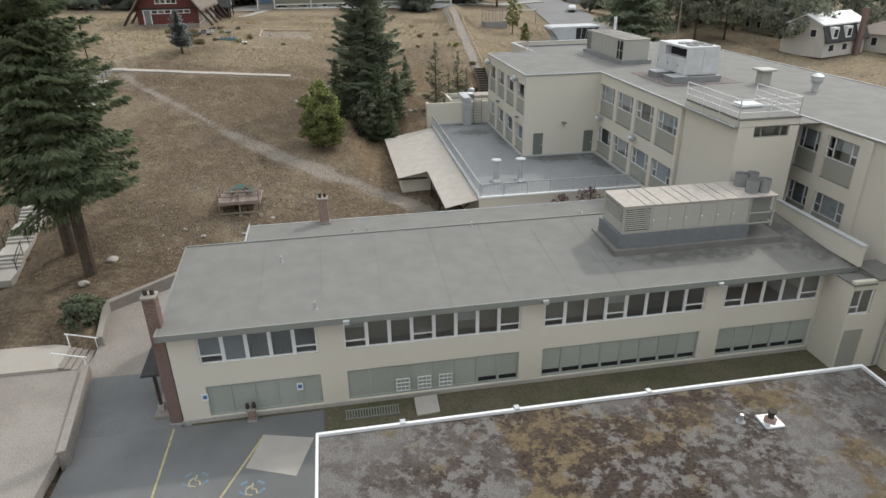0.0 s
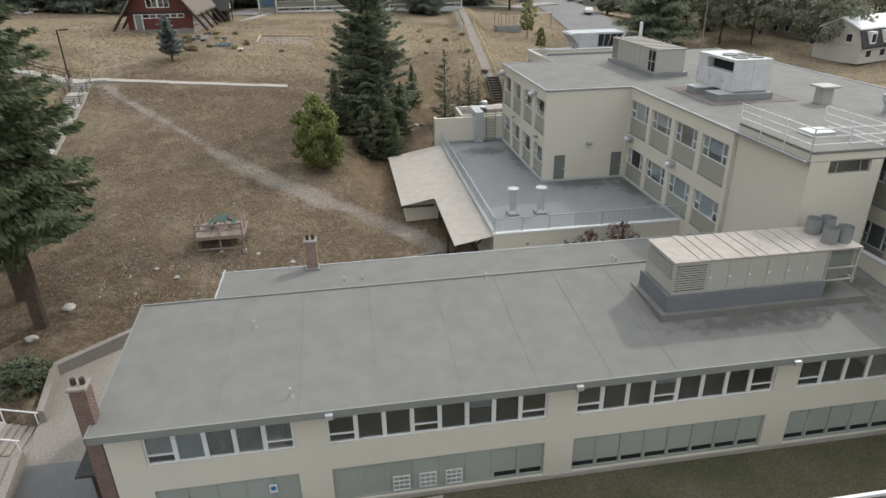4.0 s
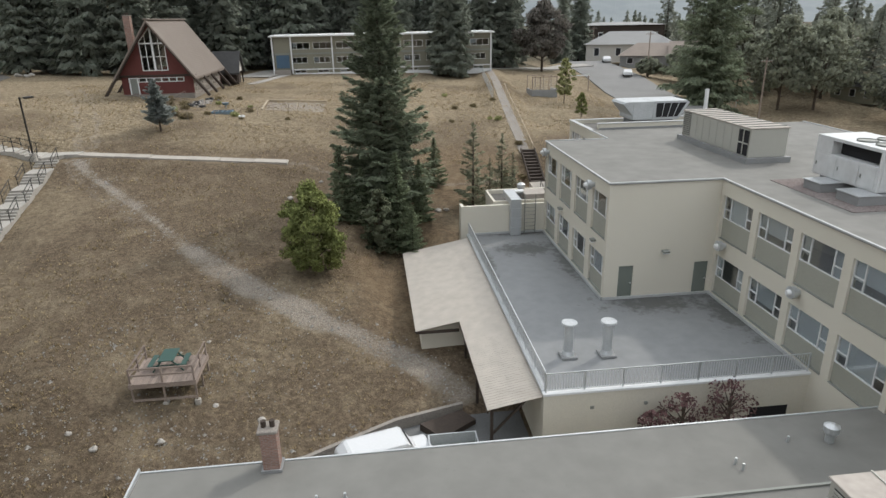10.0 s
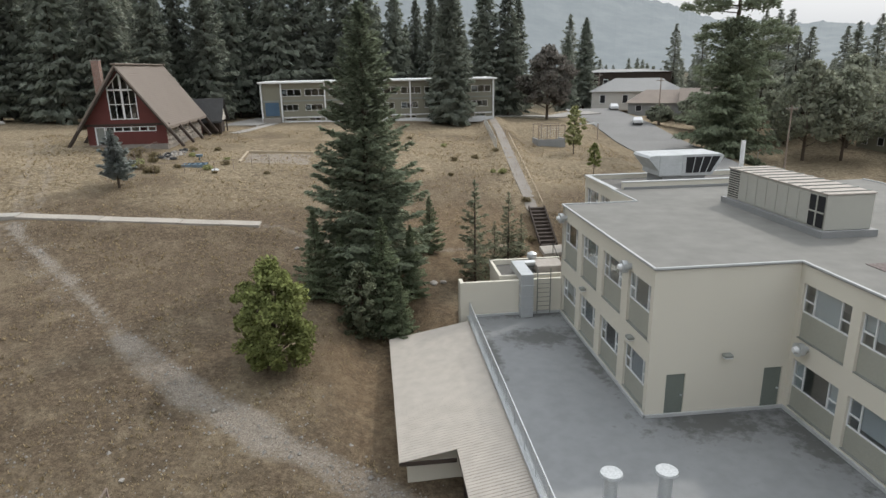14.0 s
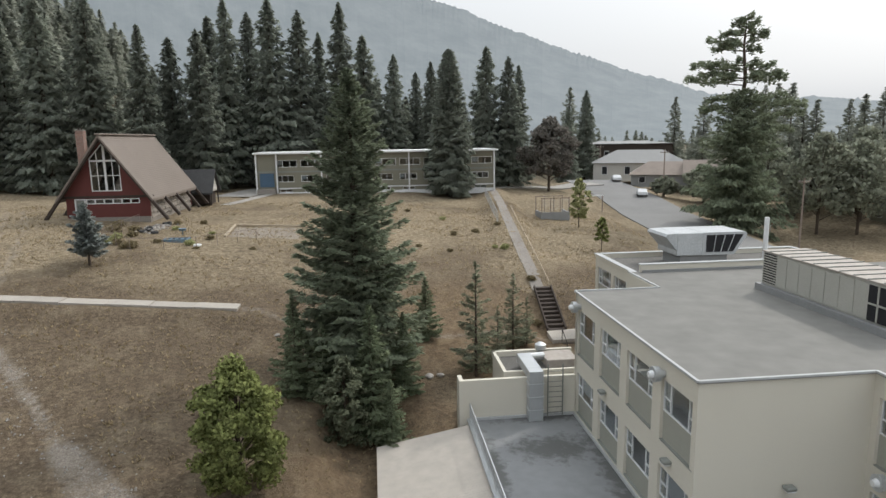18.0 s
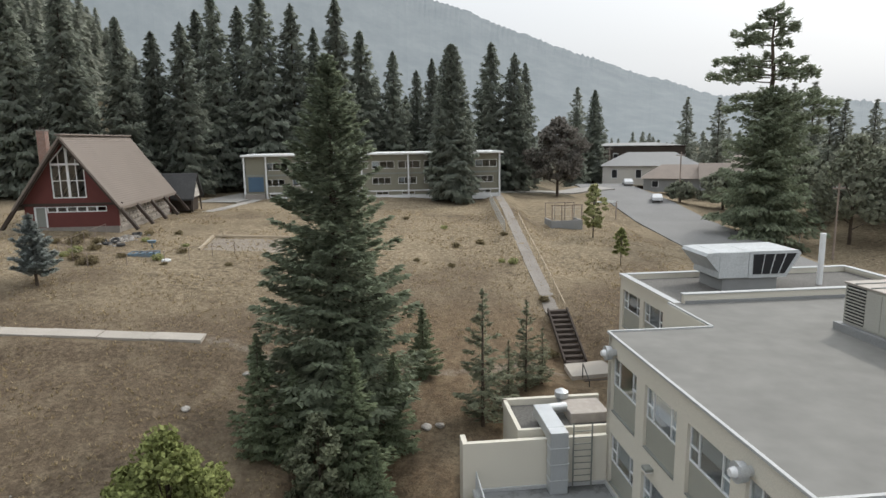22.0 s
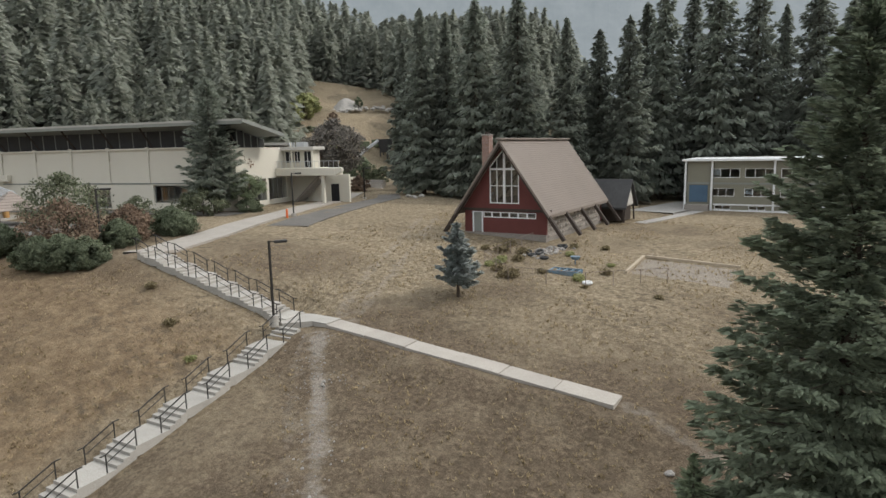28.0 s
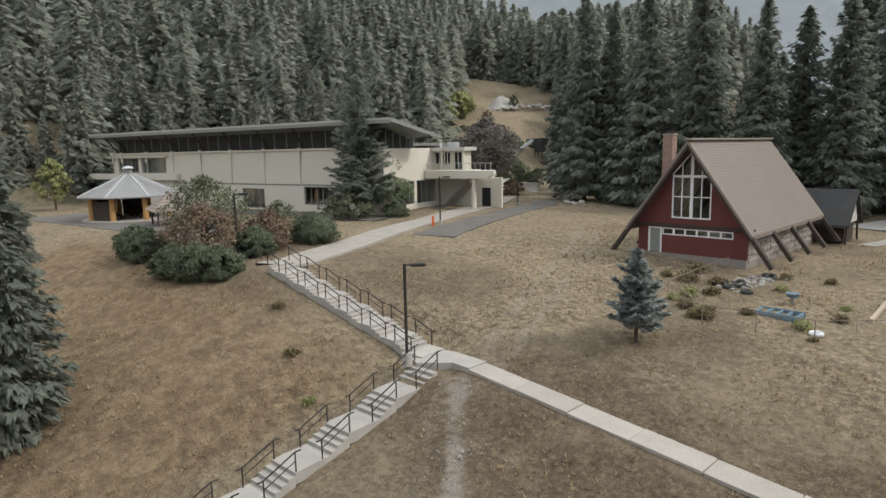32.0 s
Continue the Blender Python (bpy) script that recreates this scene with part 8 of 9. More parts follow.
tree_kind("spruce", "spruce_tree", "tall dense dark green spruce on the slope", "spruce", 20.0, 4.9, 11, trunk_r=0.34, every=3, boughs=430, sprays=240, size=0.36, droop=0.16, base=0.03, taper=0.72, hang=0.12, ragged=0.42, lift=0.6)
tree_kind("spruce_small", "young_spruce_tree", "young grey-green spruce beside the big one", "spruce_young", 7.0, 1.9, 12, trunk_r=0.12, every=3, boughs=150, sprays=90, size=0.26, droop=0.1, base=0.02, taper=0.85, ragged=0.45, hang=0.1)
tree_kind("spruce_thin", "young_spruce_tree", "thin pale young spruce on the dry bank", "spruce_thin", 7.0, 1.7, 22, trunk_r=0.1, every=2, boughs=90, sprays=62, size=0.26, droop=0.0, base=0.04, taper=0.9, ragged=0.5, gap=0.12, hang=0.05)
tree_kind("blue", "blue_spruce_tree", "small blue spruce standing alone on dry grass", "spruce_blue", 5.2, 1.75, 13, trunk_r=0.12, every=2, boughs=110, sprays=140, size=0.3, droop=-0.05, base=0.16, taper=0.75, ragged=0.5, gap=0.1, hang=0.1, wide=0.32)
tree_kind("douglas", "fir_tree", "tall fir with bare lower trunk and drooping boughs", "dark_fir", 22.0, 4.6, 14, trunk_r=0.42, every=2, boughs=230, sprays=250, size=0.4, droop=0.35, base=0.24, taper=0.5, gap=0.1, hang=0.4, ragged=0.55, lift=0.35, frond=0.5)
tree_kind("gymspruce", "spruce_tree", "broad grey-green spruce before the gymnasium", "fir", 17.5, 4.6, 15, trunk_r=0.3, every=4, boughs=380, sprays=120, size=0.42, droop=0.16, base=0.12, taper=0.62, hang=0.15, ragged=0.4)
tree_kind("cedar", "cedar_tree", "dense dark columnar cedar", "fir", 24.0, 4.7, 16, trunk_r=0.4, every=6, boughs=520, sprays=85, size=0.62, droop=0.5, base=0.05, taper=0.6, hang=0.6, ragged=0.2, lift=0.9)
for i, (hh, rr, bb) in enumerate(((30, 5.4, 420), (33, 5.0, 450), (26, 5.2, 380))):
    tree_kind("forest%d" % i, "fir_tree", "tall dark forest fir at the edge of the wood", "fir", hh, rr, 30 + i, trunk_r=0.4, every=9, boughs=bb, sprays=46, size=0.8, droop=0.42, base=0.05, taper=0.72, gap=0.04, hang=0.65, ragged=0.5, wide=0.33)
for i in range(2):
    tree_kind("town%d" % i, "fir_tree", "tall fir among the houses", "far_fir_hazed", 24, 5.2, 40 + i, trunk_r=0.35, every=6, boughs=130, sprays=55, size=0.95, droop=0.35, base=0.07, taper=0.75, gap=0.08, hang=0.35, ragged=0.5, wide=0.28)

plant_tree("spruce", -0.5, 44.0, 20.3, z=4.1)
for u, v, h, a in ((0.3, 39.6, 8.6, 10), (-4.3, 41.0, 6.6, 50), (1.4, 37.9, 4.6, 90), (4.5, 49.7, 5.0, 300), (-2.6, 40.6, 5.2, 140), (2.4, 42.0, 5.6, 33)):
    plant_tree("spruce_small", u, v, h, a, group="young spruces")
for u, v, h, a in ((7.5, 44.3, 8.4, 200), (10.9, 47.9, 6.2, 250), (9.4, 46.2, 4.4, 80), (12.2, 48.8, 4.0, 20)):
    plant_tree("spruce_thin", u, v, h, a, group="young spruces")
broad_tree("young_larch_tree", -1.3, 38.2, 5.4, 1.4, 44, "leaf_grey", "young yellow-green larch among the spruces", low=0.05, clumps=60, per=90, size=0.12, trunk=0.08)
plant_tree("blue", -24.0, 60.4, 5.6, 30)
plant_tree("douglas", -24.6, 14.4, 24.5, 0)
plant_tree("douglas", -22.3, 11.1, 23.5, 120)
plant_tree("gymspruce", -71.0, 77.2, 17.8, 0)
plant_tree("cedar", 14.0, 110.2, 24.6, 0)


def old_pine(u, v, h, z):
    """A tall old fir: a dense cone below, and above it a bare crooked stem with a few long flat boughs."""
    g = random.Random(8)
    e = new("pine_tree")
    e.matrix_basis = RZ @ pose(u, v, z)
    tagged(e, "tall old pine with dense lower boughs and a ragged top", "tree")
    bm = bmesh.new()
    line = [(0, 0, -0.5), (0.5, 0, h * 0.35), (0.9, 0.2, h * 0.55), (1.5, 0.1, h * 0.72), (0.9, 0, h * 0.86), (1.1, 0, h)]
    for k, (a, b) in enumerate(zip(line, line[1:])):
        tube(bm, a, b, (0.55, 0.45, 0.36, 0.27, 0.18)[k], (0.45, 0.36, 0.27, 0.18, 0.04)[k], 9)
    low = conifer_sprays(h * 0.68, 6.9, 81, boughs=420, sprays=110, size=0.62, droop=0.45, base=0.06, taper=0.42, hang=0.6, ragged=0.6, gap=0.08)[0]
    low[:, :, 0] += 0.8
    low[:, :, 1] -= 0.6
    parts = [low]
    q = np.random.RandomState(8)
    left, right = 2.43, 5.57             # across the street and back
    spread = [(left, 0.60, 6.0), (left, 0.64, 5.0), (right, 0.50, 7.0), (right, 0.56, 8.2), (right, 0.61, 8.6), (right, 0.63, 6.0), (left, 0.725, 8.4), (left, 0.745, 6.2), (left, 0.78, 7.4), (left, 0.80, 5.0), (right, 0.725, 5.8), (right, 0.745, 5.0), (right, 0.775, 4.2)]
    spread += [(left, 0.86, 4.6), (left, 0.89, 5.4), (left, 0.925, 3.6), (left, 0.955, 2.0), (right, 0.85, 2.2), (right, 0.885, 2.6), (right, 0.92, 3.0), (right, 0.95, 1.8), (left, 0.98, 1.2), (right, 0.98, 1.0)]
    spread += [(a, f + g.uniform(-0.01, 0.01), d * g.uniform(0.45, 0.7)) for a0, f, d in spread for a in (a0 + g.choice((-1, 1)) * g.uniform(0.5, 1.2),)]
    for a, f, d in spread:
        root = np.array((1.1, 0.1, f * h - 0.12 * d))
        tip = np.array((1.1 + d * math.cos(a), d * math.sin(a), f * h + g.uniform(-0.3, 0.5)))
        tube(bm, tuple(root), tuple(root + 0.8 * (tip - root)), 0.09, 0.03, 4, cap=False)
        n = int(42 * d)
        s = 0.22 + 0.78 * q.rand(n) ** 0.8
        side = np.array((-math.sin(a), math.cos(a), 0.0))
        wave = 0.35 * np.sin(s * 9 + q.rand() * 6)
        lat = q.randn(n) * d * 0.10 * (1.2 - 0.7 * s)
        c = root + s[:, None] * (tip - root) + lat[:, None] * side
        c[:, 2] += wave * 0.6 + 0.28 * q.randn(n) + 0.25 * np.sin(s * 3.1)
        fw = unit_rows((tip - root) / d + 0.9 * q.randn(n, 1) * side + np.array([0, 0, 1.0]) * (0.15 + 0.5 * q.randn(n, 1)))
        w = 0.42 * (0.6 + 0.8 * q.rand(n))[:, None]
        half = unit_rows(np.cross(fw, q.randn(n, 3))) * w * 0.34
        parts.append(np.stack([c - fw * 0.4 * w + half, c - fw * 0.4 * w - half, c + fw * w], 1))
    o = new("crown", spray_mesh("crown", np.concatenate(parts), "spruce"))
    o.parent = e
    me = bpy.data.meshes.new("trunk")
    bm.to_mesh(me)
    bm.free()
    me.materials.append(M["bark"])
    o = new("trunk", me)
    o.parent = e


old_pine(54.6, 93.6, 32.4, 4.2)
plant_tree("cedar", -44.6, 33.2, 20, 40, label="tall dark fir at the foot of the long stairs")


EDGE = ((-60.7, 112, 31), (-57, 114, 29.5), (-50.4, 112, 31.5), (-43.1, 112, 32), (-35.4, 112, 27.5), (-33.7, 122, 27), (-27.9, 118, 28), (-25.2, 128, 35), (-17.6, 130, 35.5), (-12.4, 132, 34), (-4.6, 134, 36), (-0.2, 140, 30.7), (6.1, 140, 27), (13.8, 140, 26), (24.6, 134, 28.7), (29.2, 134, 27), (32.3, 138, 25.8), (59.9, 175, 25), (50.2, 160, 19.6), (-68.4, 118, 26.8), (-31, 140, 34), (-23.2, 140, 35), (-9.6, 145, 32))
rng = random.Random(21)
for i, (u, v, h) in enumerate(EDGE):
    plant_tree("forest%d" % (i % 3), u, v, h, rng.uniform(0, 360), group="edge of the wood")
for i in range(34):                      # lower firs close behind the first row
    u = -76 + i * 3.3 + rng.uniform(-1.2, 1.2)
    v = (126 if u < -34 else 146) + rng.uniform(0, 18)
    if not clearing(u, v):
        plant_tree("forest%d" % (i % 3), u, v, rng.uniform(17, 26), rng.uniform(0, 360), group="edge of the wood")
for u, v, h in ((80, 110, 20), (88, 96, 17), (100, 118, 22), (112, 100, 18), (96, 140, 24), (120, 130, 20), (60, 190, 27), (40, 175, 22), (86, 160, 22), (110, 172, 26), (130, 110, 20), (140, 150, 26), (92, 188, 24), (76, 120, 15), (104, 132, 20), (126, 190, 28), (152, 128, 24), (79, 112, 19), (86, 106, 21), (92, 114, 17), (96, 98, 20), (73, 104, 13), (106, 110, 22), (84, 128, 18), (114, 92, 17), (128, 96, 21)):
    plant_tree("town%d" % (int(h) % 2), u, v, h, rng.uniform(0, 360), group="trees among the houses")


def far_forest():
    """The woods on the slope: many small firs in one mesh."""
    g = np.random.RandomState(5)
    kinds = [conifer_sprays(1.0, 0.165 + 0.02 * k, 70 + k, boughs=84, sprays=9, size=0.095, droop=0.3, base=0.03, taper=0.7, hang=0.65, wide=0.36, ragged=0.45)[0] for k in range(6)]
    near = [conifer_sprays(1.0, 0.18, 50 + k, boughs=190, sprays=16, size=0.056, droop=0.35, base=0.04, taper=0.72, hang=0.65, wide=0.35, ragged=0.5)[0] for k in range(5)]
    quads, outs = [], []
    n = 0
    while n < 2660:
        if n >= 2500:
            u, v = g.uniform(62, 330), g.uniform(205, 420)
        elif n % 3:
            u, v = g.uniform(-330, -120), g.uniform(20, 330)
        else:
            u, v = g.uniform(-200, 60), g.uniform(150, 420)
        if n < 2500 and (u > -104 and g.rand() < 0.97) or u > -128 and v < 158 - max(0, (-u - 120)) * 0.9 or (u > 10 and v < 330 and n < 2500):
            continue
        if u < -128 and v < 45 + 0.0 * u and u > -190:
            continue
        if clearing(u, v) or u > -137 and v < 96:
            continue
        h = g.uniform(12, 27) * (0.6 if g.rand() < 0.2 or n >= 2500 else 1.0)
        q = (near if math.hypot(u + 7, v - 28) < 160 else kinds)[n % 5] * np.array([h * g.uniform(0.95, 1.35), h * 1.2, h])
        a = g.rand() * 6.28
        rot = np.array([[math.cos(a), -math.sin(a), 0], [math.sin(a), math.cos(a), 0], [0, 0, 1]])
        q = q @ rot.T
        outs.append(outward(q))
        quads.append(q + np.array([u, v, height(u, v) - 0.3]))
        n += 1
    me = spray_mesh("hillside_woods", np.concatenate(quads), "far_fir_hazed", np.concatenate(outs), 0.8)
    ob = new("hillside_woods", me)
    ob.matrix_basis = RZ
    tagged(ob, "dense hazy conifer woods on the hillside", "woods", kind="stuff")


far_forest()


broad_tree("broadleaf_tree", -6.1, 32.4, 6.5, 2.0, 1, "leaf", "bushy green leafy tree on the slope", low=0.1, clumps=110, per=170, size=0.11)
broad_tree("garden_shrub", -58.8, 51.4, 6.3, 3.3, 62, "leaf_grey", "loose tall shrub with thin grey-green leaves", "shrub", low=0.32, clumps=120, per=38, size=0.12, group="garden shrubs")
broad_tree("garden_shrub", -56.8, 50.1, 4.4, 3.2, 46, "leaf_red", "spreading shrub with rusty leaves among junipers", "shrub", low=0.25, clumps=100, per=48, size=0.11, group="garden shrubs")
broad_tree("garden_shrub", -55.6, 55.4, 3.2, 1.9, 36, "leaf_red", "rusty half-bare shrub beside the path", "shrub", low=0.08, clumps=70, per=70, size=0.11, group="garden shrubs")
broad_tree("garden_shrub", -58.4, 58.0, 3.6, 2.2, 37, "leaf_grey", "thin half-bare grey shrub beside the path", "shrub", low=0.1, clumps=60, per=40, size=0.1, group="garden shrubs")
for u, v, h, r in ((-65.6, 47.9, 2.5, 1.75), (-62.8, 48.0, 2.5, 1.7), (-55.6, 47.4, 2.3, 1.7), (-53.4, 48.0, 2.5, 1.75), (-51.6, 49.0, 2.2, 1.55), (-54.2, 53.4, 2.3, 1.4), (-55.8, 60.2, 2.4, 1.9), (-57.8, 61.2, 2.4, 1.8)):
    broad_tree("juniper_shrub", u, v, h, r, int(u * -3), "shrub", "dense low dark green juniper shrub", "shrub", low=0.02, clumps=100, per=170, size=0.085, trunk=0.1, group="juniper shrubs")
broad_tree("maple_tree", 36.0, 127.0, 14, 5.0, 7, "leaf_dark", "dark round maple beside the street", clumps=70, per=130, size=0.3, trunk=0.3)
broad_tree("maple_tree", -84.6, 116.7, 12.6, 5.4, 8, "leaf_dark", "dark reddish maple beside the gymnasium", clumps=90, per=110, size=0.24, trunk=0.3, low=0.3)
broad_tree("juniper_shrub", -91.2, 133.4, 5.2, 3.0, 88, "shrub", "dense round dark green juniper below the cleared hill", "shrub", low=0.03, clumps=80, per=120, size=0.16, trunk=0.15)
broad_tree("pine_sapling", -68.9, 80.6, 4.8, 2.6, 89, "spruce_young", "low spreading grey-green pine beside the spruce", low=0.4, clumps=40, per=120, size=0.13, trunk=0.12)
broad_tree("juniper_shrub", -67.2, 79.6, 1.9, 1.5, 92, "shrub", "dense low dark green juniper shrub", "shrub", low=0.02, clumps=50, per=110, size=0.1, trunk=0.1, group="juniper shrubs")
broad_tree("young_tree", 28.3, 85.1, 6.6, 1.5, 9, "leaf_pale", "slender young yellow-green tree", clumps=40, per=90, size=0.14, trunk=0.08, low=0.22)
broad_tree("young_tree", 26.9, 72.6, 3.8, 0.9, 10, "leaf", "slender young green tree", clumps=26, per=70, size=0.12, trunk=0.05, low=0.3)
broad_tree("broadleaf_tree", -119.5, 54.8, 7.8, 2.3, 11, "leaf_pale", "small leafy tree beyond the gazebo", clumps=40, per=110, size=0.2)
broad_tree("bare_shrub", -73.0, 82.0, 9.0, 3.2, 12, "leaf_red", "thin rusty half-bare tree beside the gymnasium", clumps=50, per=40, size=0.16)
broad_tree("garden_shrub", -70.0, 74.5, 3.4, 3.0, 13, "leaf_grey", "low spreading shrub under the spruce", "shrub", clumps=40, per=90, size=0.15, low=0.2)
for k, (u, v, h, r) in enumerate(((70, 108, 12, 6), (84, 82, 11, 6), (102, 90, 12, 7), (64, 118, 7, 4), (118, 112, 13, 7), (57.6, 121.5, 3.6, 2.2), (69, 93, 15, 5.2), (90, 124, 10, 6), (75, 92, 14, 5.2), (82, 100, 15, 6))):
    broad_tree("broadleaf_tree", u, v, h, r, 60 + k, "town_leaf", "rounded leafy tree among the houses", clumps=46, per=80, size=0.36, trunk=0.25, group="trees among the houses")
for u, v, h, r, sd in ((14.6, 12.6, 2.5, 1.5, 33), (12.2, 12.4, 2.2, 1.1, 35), (10.6, 12.3, 1.5, 0.7, 36)):
    broad_tree("court_shrub", u, v, h, r, sd, "leaf_wine", "thin wine-red bush below the terrace rail", "shrub", low=0.1, clumps=34, per=24, size=0.075, z=1.4, group="court shrubs")
broad_tree("ramp_shrub", -21.3, 5.9, 1.7, 1.25, 34, "shrub", "small dark green bush above the ramp wall", "shrub", low=0.02, clumps=36, per=110, size=0.09, trunk=0.06)

def gravel_mound(u, v, r, h):
    """A low cone of tipped gravel."""
    bm = bmesh.new()
    n, rings = 48, 12
    rows = []
    for k in range(rings + 1):
        f = k / rings
        row = []
        for i in range(n):
            a = 6.28319 * i / n
            rr = r * f * (1 + 0.22 * noise.noise((math.cos(a) * 1.3, math.sin(a) * 1.3, 3.0)))
            z = h * (0.5 + 0.5 * math.cos(math.pi * min(1.0, f * 1.02))) ** 0.85 + 0.35 * noise.noise((rr * math.cos(a) * 0.5, rr * math.sin(a) * 0.5, 1.0))
            row.append(bm.verts.new((u + rr * math.cos(a), v + rr * math.sin(a), height(u + rr * math.cos(a), v + rr * math.sin(a)) + z + 0.2 - 1.2 * (k == rings))))
        rows.append(row)
    for a, b in zip(rows, rows[1:]):
        for i in range(n):
            bm.faces.new((a[i], a[(i + 1) % n], b[(i + 1) % n], b[i]))
    bmesh.ops.remove_doubles(bm, verts=bm.verts[:], dist=0.001)
    solid("gravel_mound", bm, "rock", "pale mound of gravel on the cleared hillside", "mound")


gravel_mound(-152.0, 201.2, 6.5, 3.6)
for u, v, h in ((-152.8, 180.6, 9.0), (-149.5, 171.6, 7.5), (-156.5, 187.6, 7.0)):
    broad_tree("broadleaf_tree", u, v, h, 3.4, int(-u), "leaf_pale", "pale green leafy tree beside the clearing", clumps=44, per=60, size=0.4, trunk=0.2, low=0.15, group="trees beside the clearing")

# ---- distant mountain ----
def mountain():
    bm = bmesh.new()
    prev = None
    n = 900
    for i in range(n + 1):
        az = radians(115 - 200 * i / n)
        d = math.degrees(az)
        base = np.interp(d, (-85, -50, -32, -19, -7, 0, 6, 15, 30, 60, 115), (3.0, 2.4, 2.0, 3.2, 7.3, 10.0, 12.1, 15.5, 20, 22, 18))
        el = base + 0.4 * noise.noise((d * 0.2, 0, 3)) + 0.10 * noise.noise((d * 2.0, 0, 7))
        teeth = 0.30 * max(0.0, noise.noise((d * 7.0, 0, 2))) + 0.16 * (i % 2) * (0.5 + noise.noise((i * 3.7, 0, 1)))
        row = []
        for k in range(7):
            f = k / 6
            R = 900 + 500 * f
            z = 20 + math.tan(radians(el + (teeth if k == 6 else 0))) * R * f ** 0.8 - 25 * (1 - f)
            row.append(bm.verts.new((-math.sin(az) * R, math.cos(az) * R + 10, z)))
        if prev:
            for k in range(6):
                bm.faces.new((prev[k], row[k], row[k + 1], prev[k + 1]))
        prev = row
    me = bpy.data.meshes.new("mountain_backdrop")
    bm.to_mesh(me)
    bm.free()
    m = bpy.data.materials.new("hazy_mountain")
    m.use_nodes = True
    nd, l = m.node_tree.nodes, m.node_tree.links
    b = nd["Principled BSDF"]
    b.inputs["Roughness"].default_value = 1.0
    t = nd.new("ShaderNodeTexNoise")
    t.inputs["Scale"].default_value, t.inputs["Detail"].default_value = 1.0, 9
    t.inputs["Roughness"].default_value = 0.68
    mp = nd.new("ShaderNodeMapping")
    mp.inputs["Scale"].default_value = (0.02, 0.02, 0.016)
    tc = nd.new("ShaderNodeTexCoord")
    l.new(tc.outputs["Object"], mp.inputs[0])
    l.new(mp.outputs[0], t.inputs["Vector"])
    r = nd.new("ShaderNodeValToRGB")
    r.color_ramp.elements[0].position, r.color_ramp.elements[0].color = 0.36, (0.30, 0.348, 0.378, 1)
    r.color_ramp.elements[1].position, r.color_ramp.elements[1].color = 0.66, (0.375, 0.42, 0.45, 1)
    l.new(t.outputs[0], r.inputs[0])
    # The haze is put into a pale emission over a nearly black base.
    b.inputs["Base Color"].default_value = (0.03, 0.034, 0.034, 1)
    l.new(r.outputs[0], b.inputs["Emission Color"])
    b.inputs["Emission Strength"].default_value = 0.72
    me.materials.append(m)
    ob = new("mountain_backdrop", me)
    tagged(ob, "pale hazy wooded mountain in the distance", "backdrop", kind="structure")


mountain()


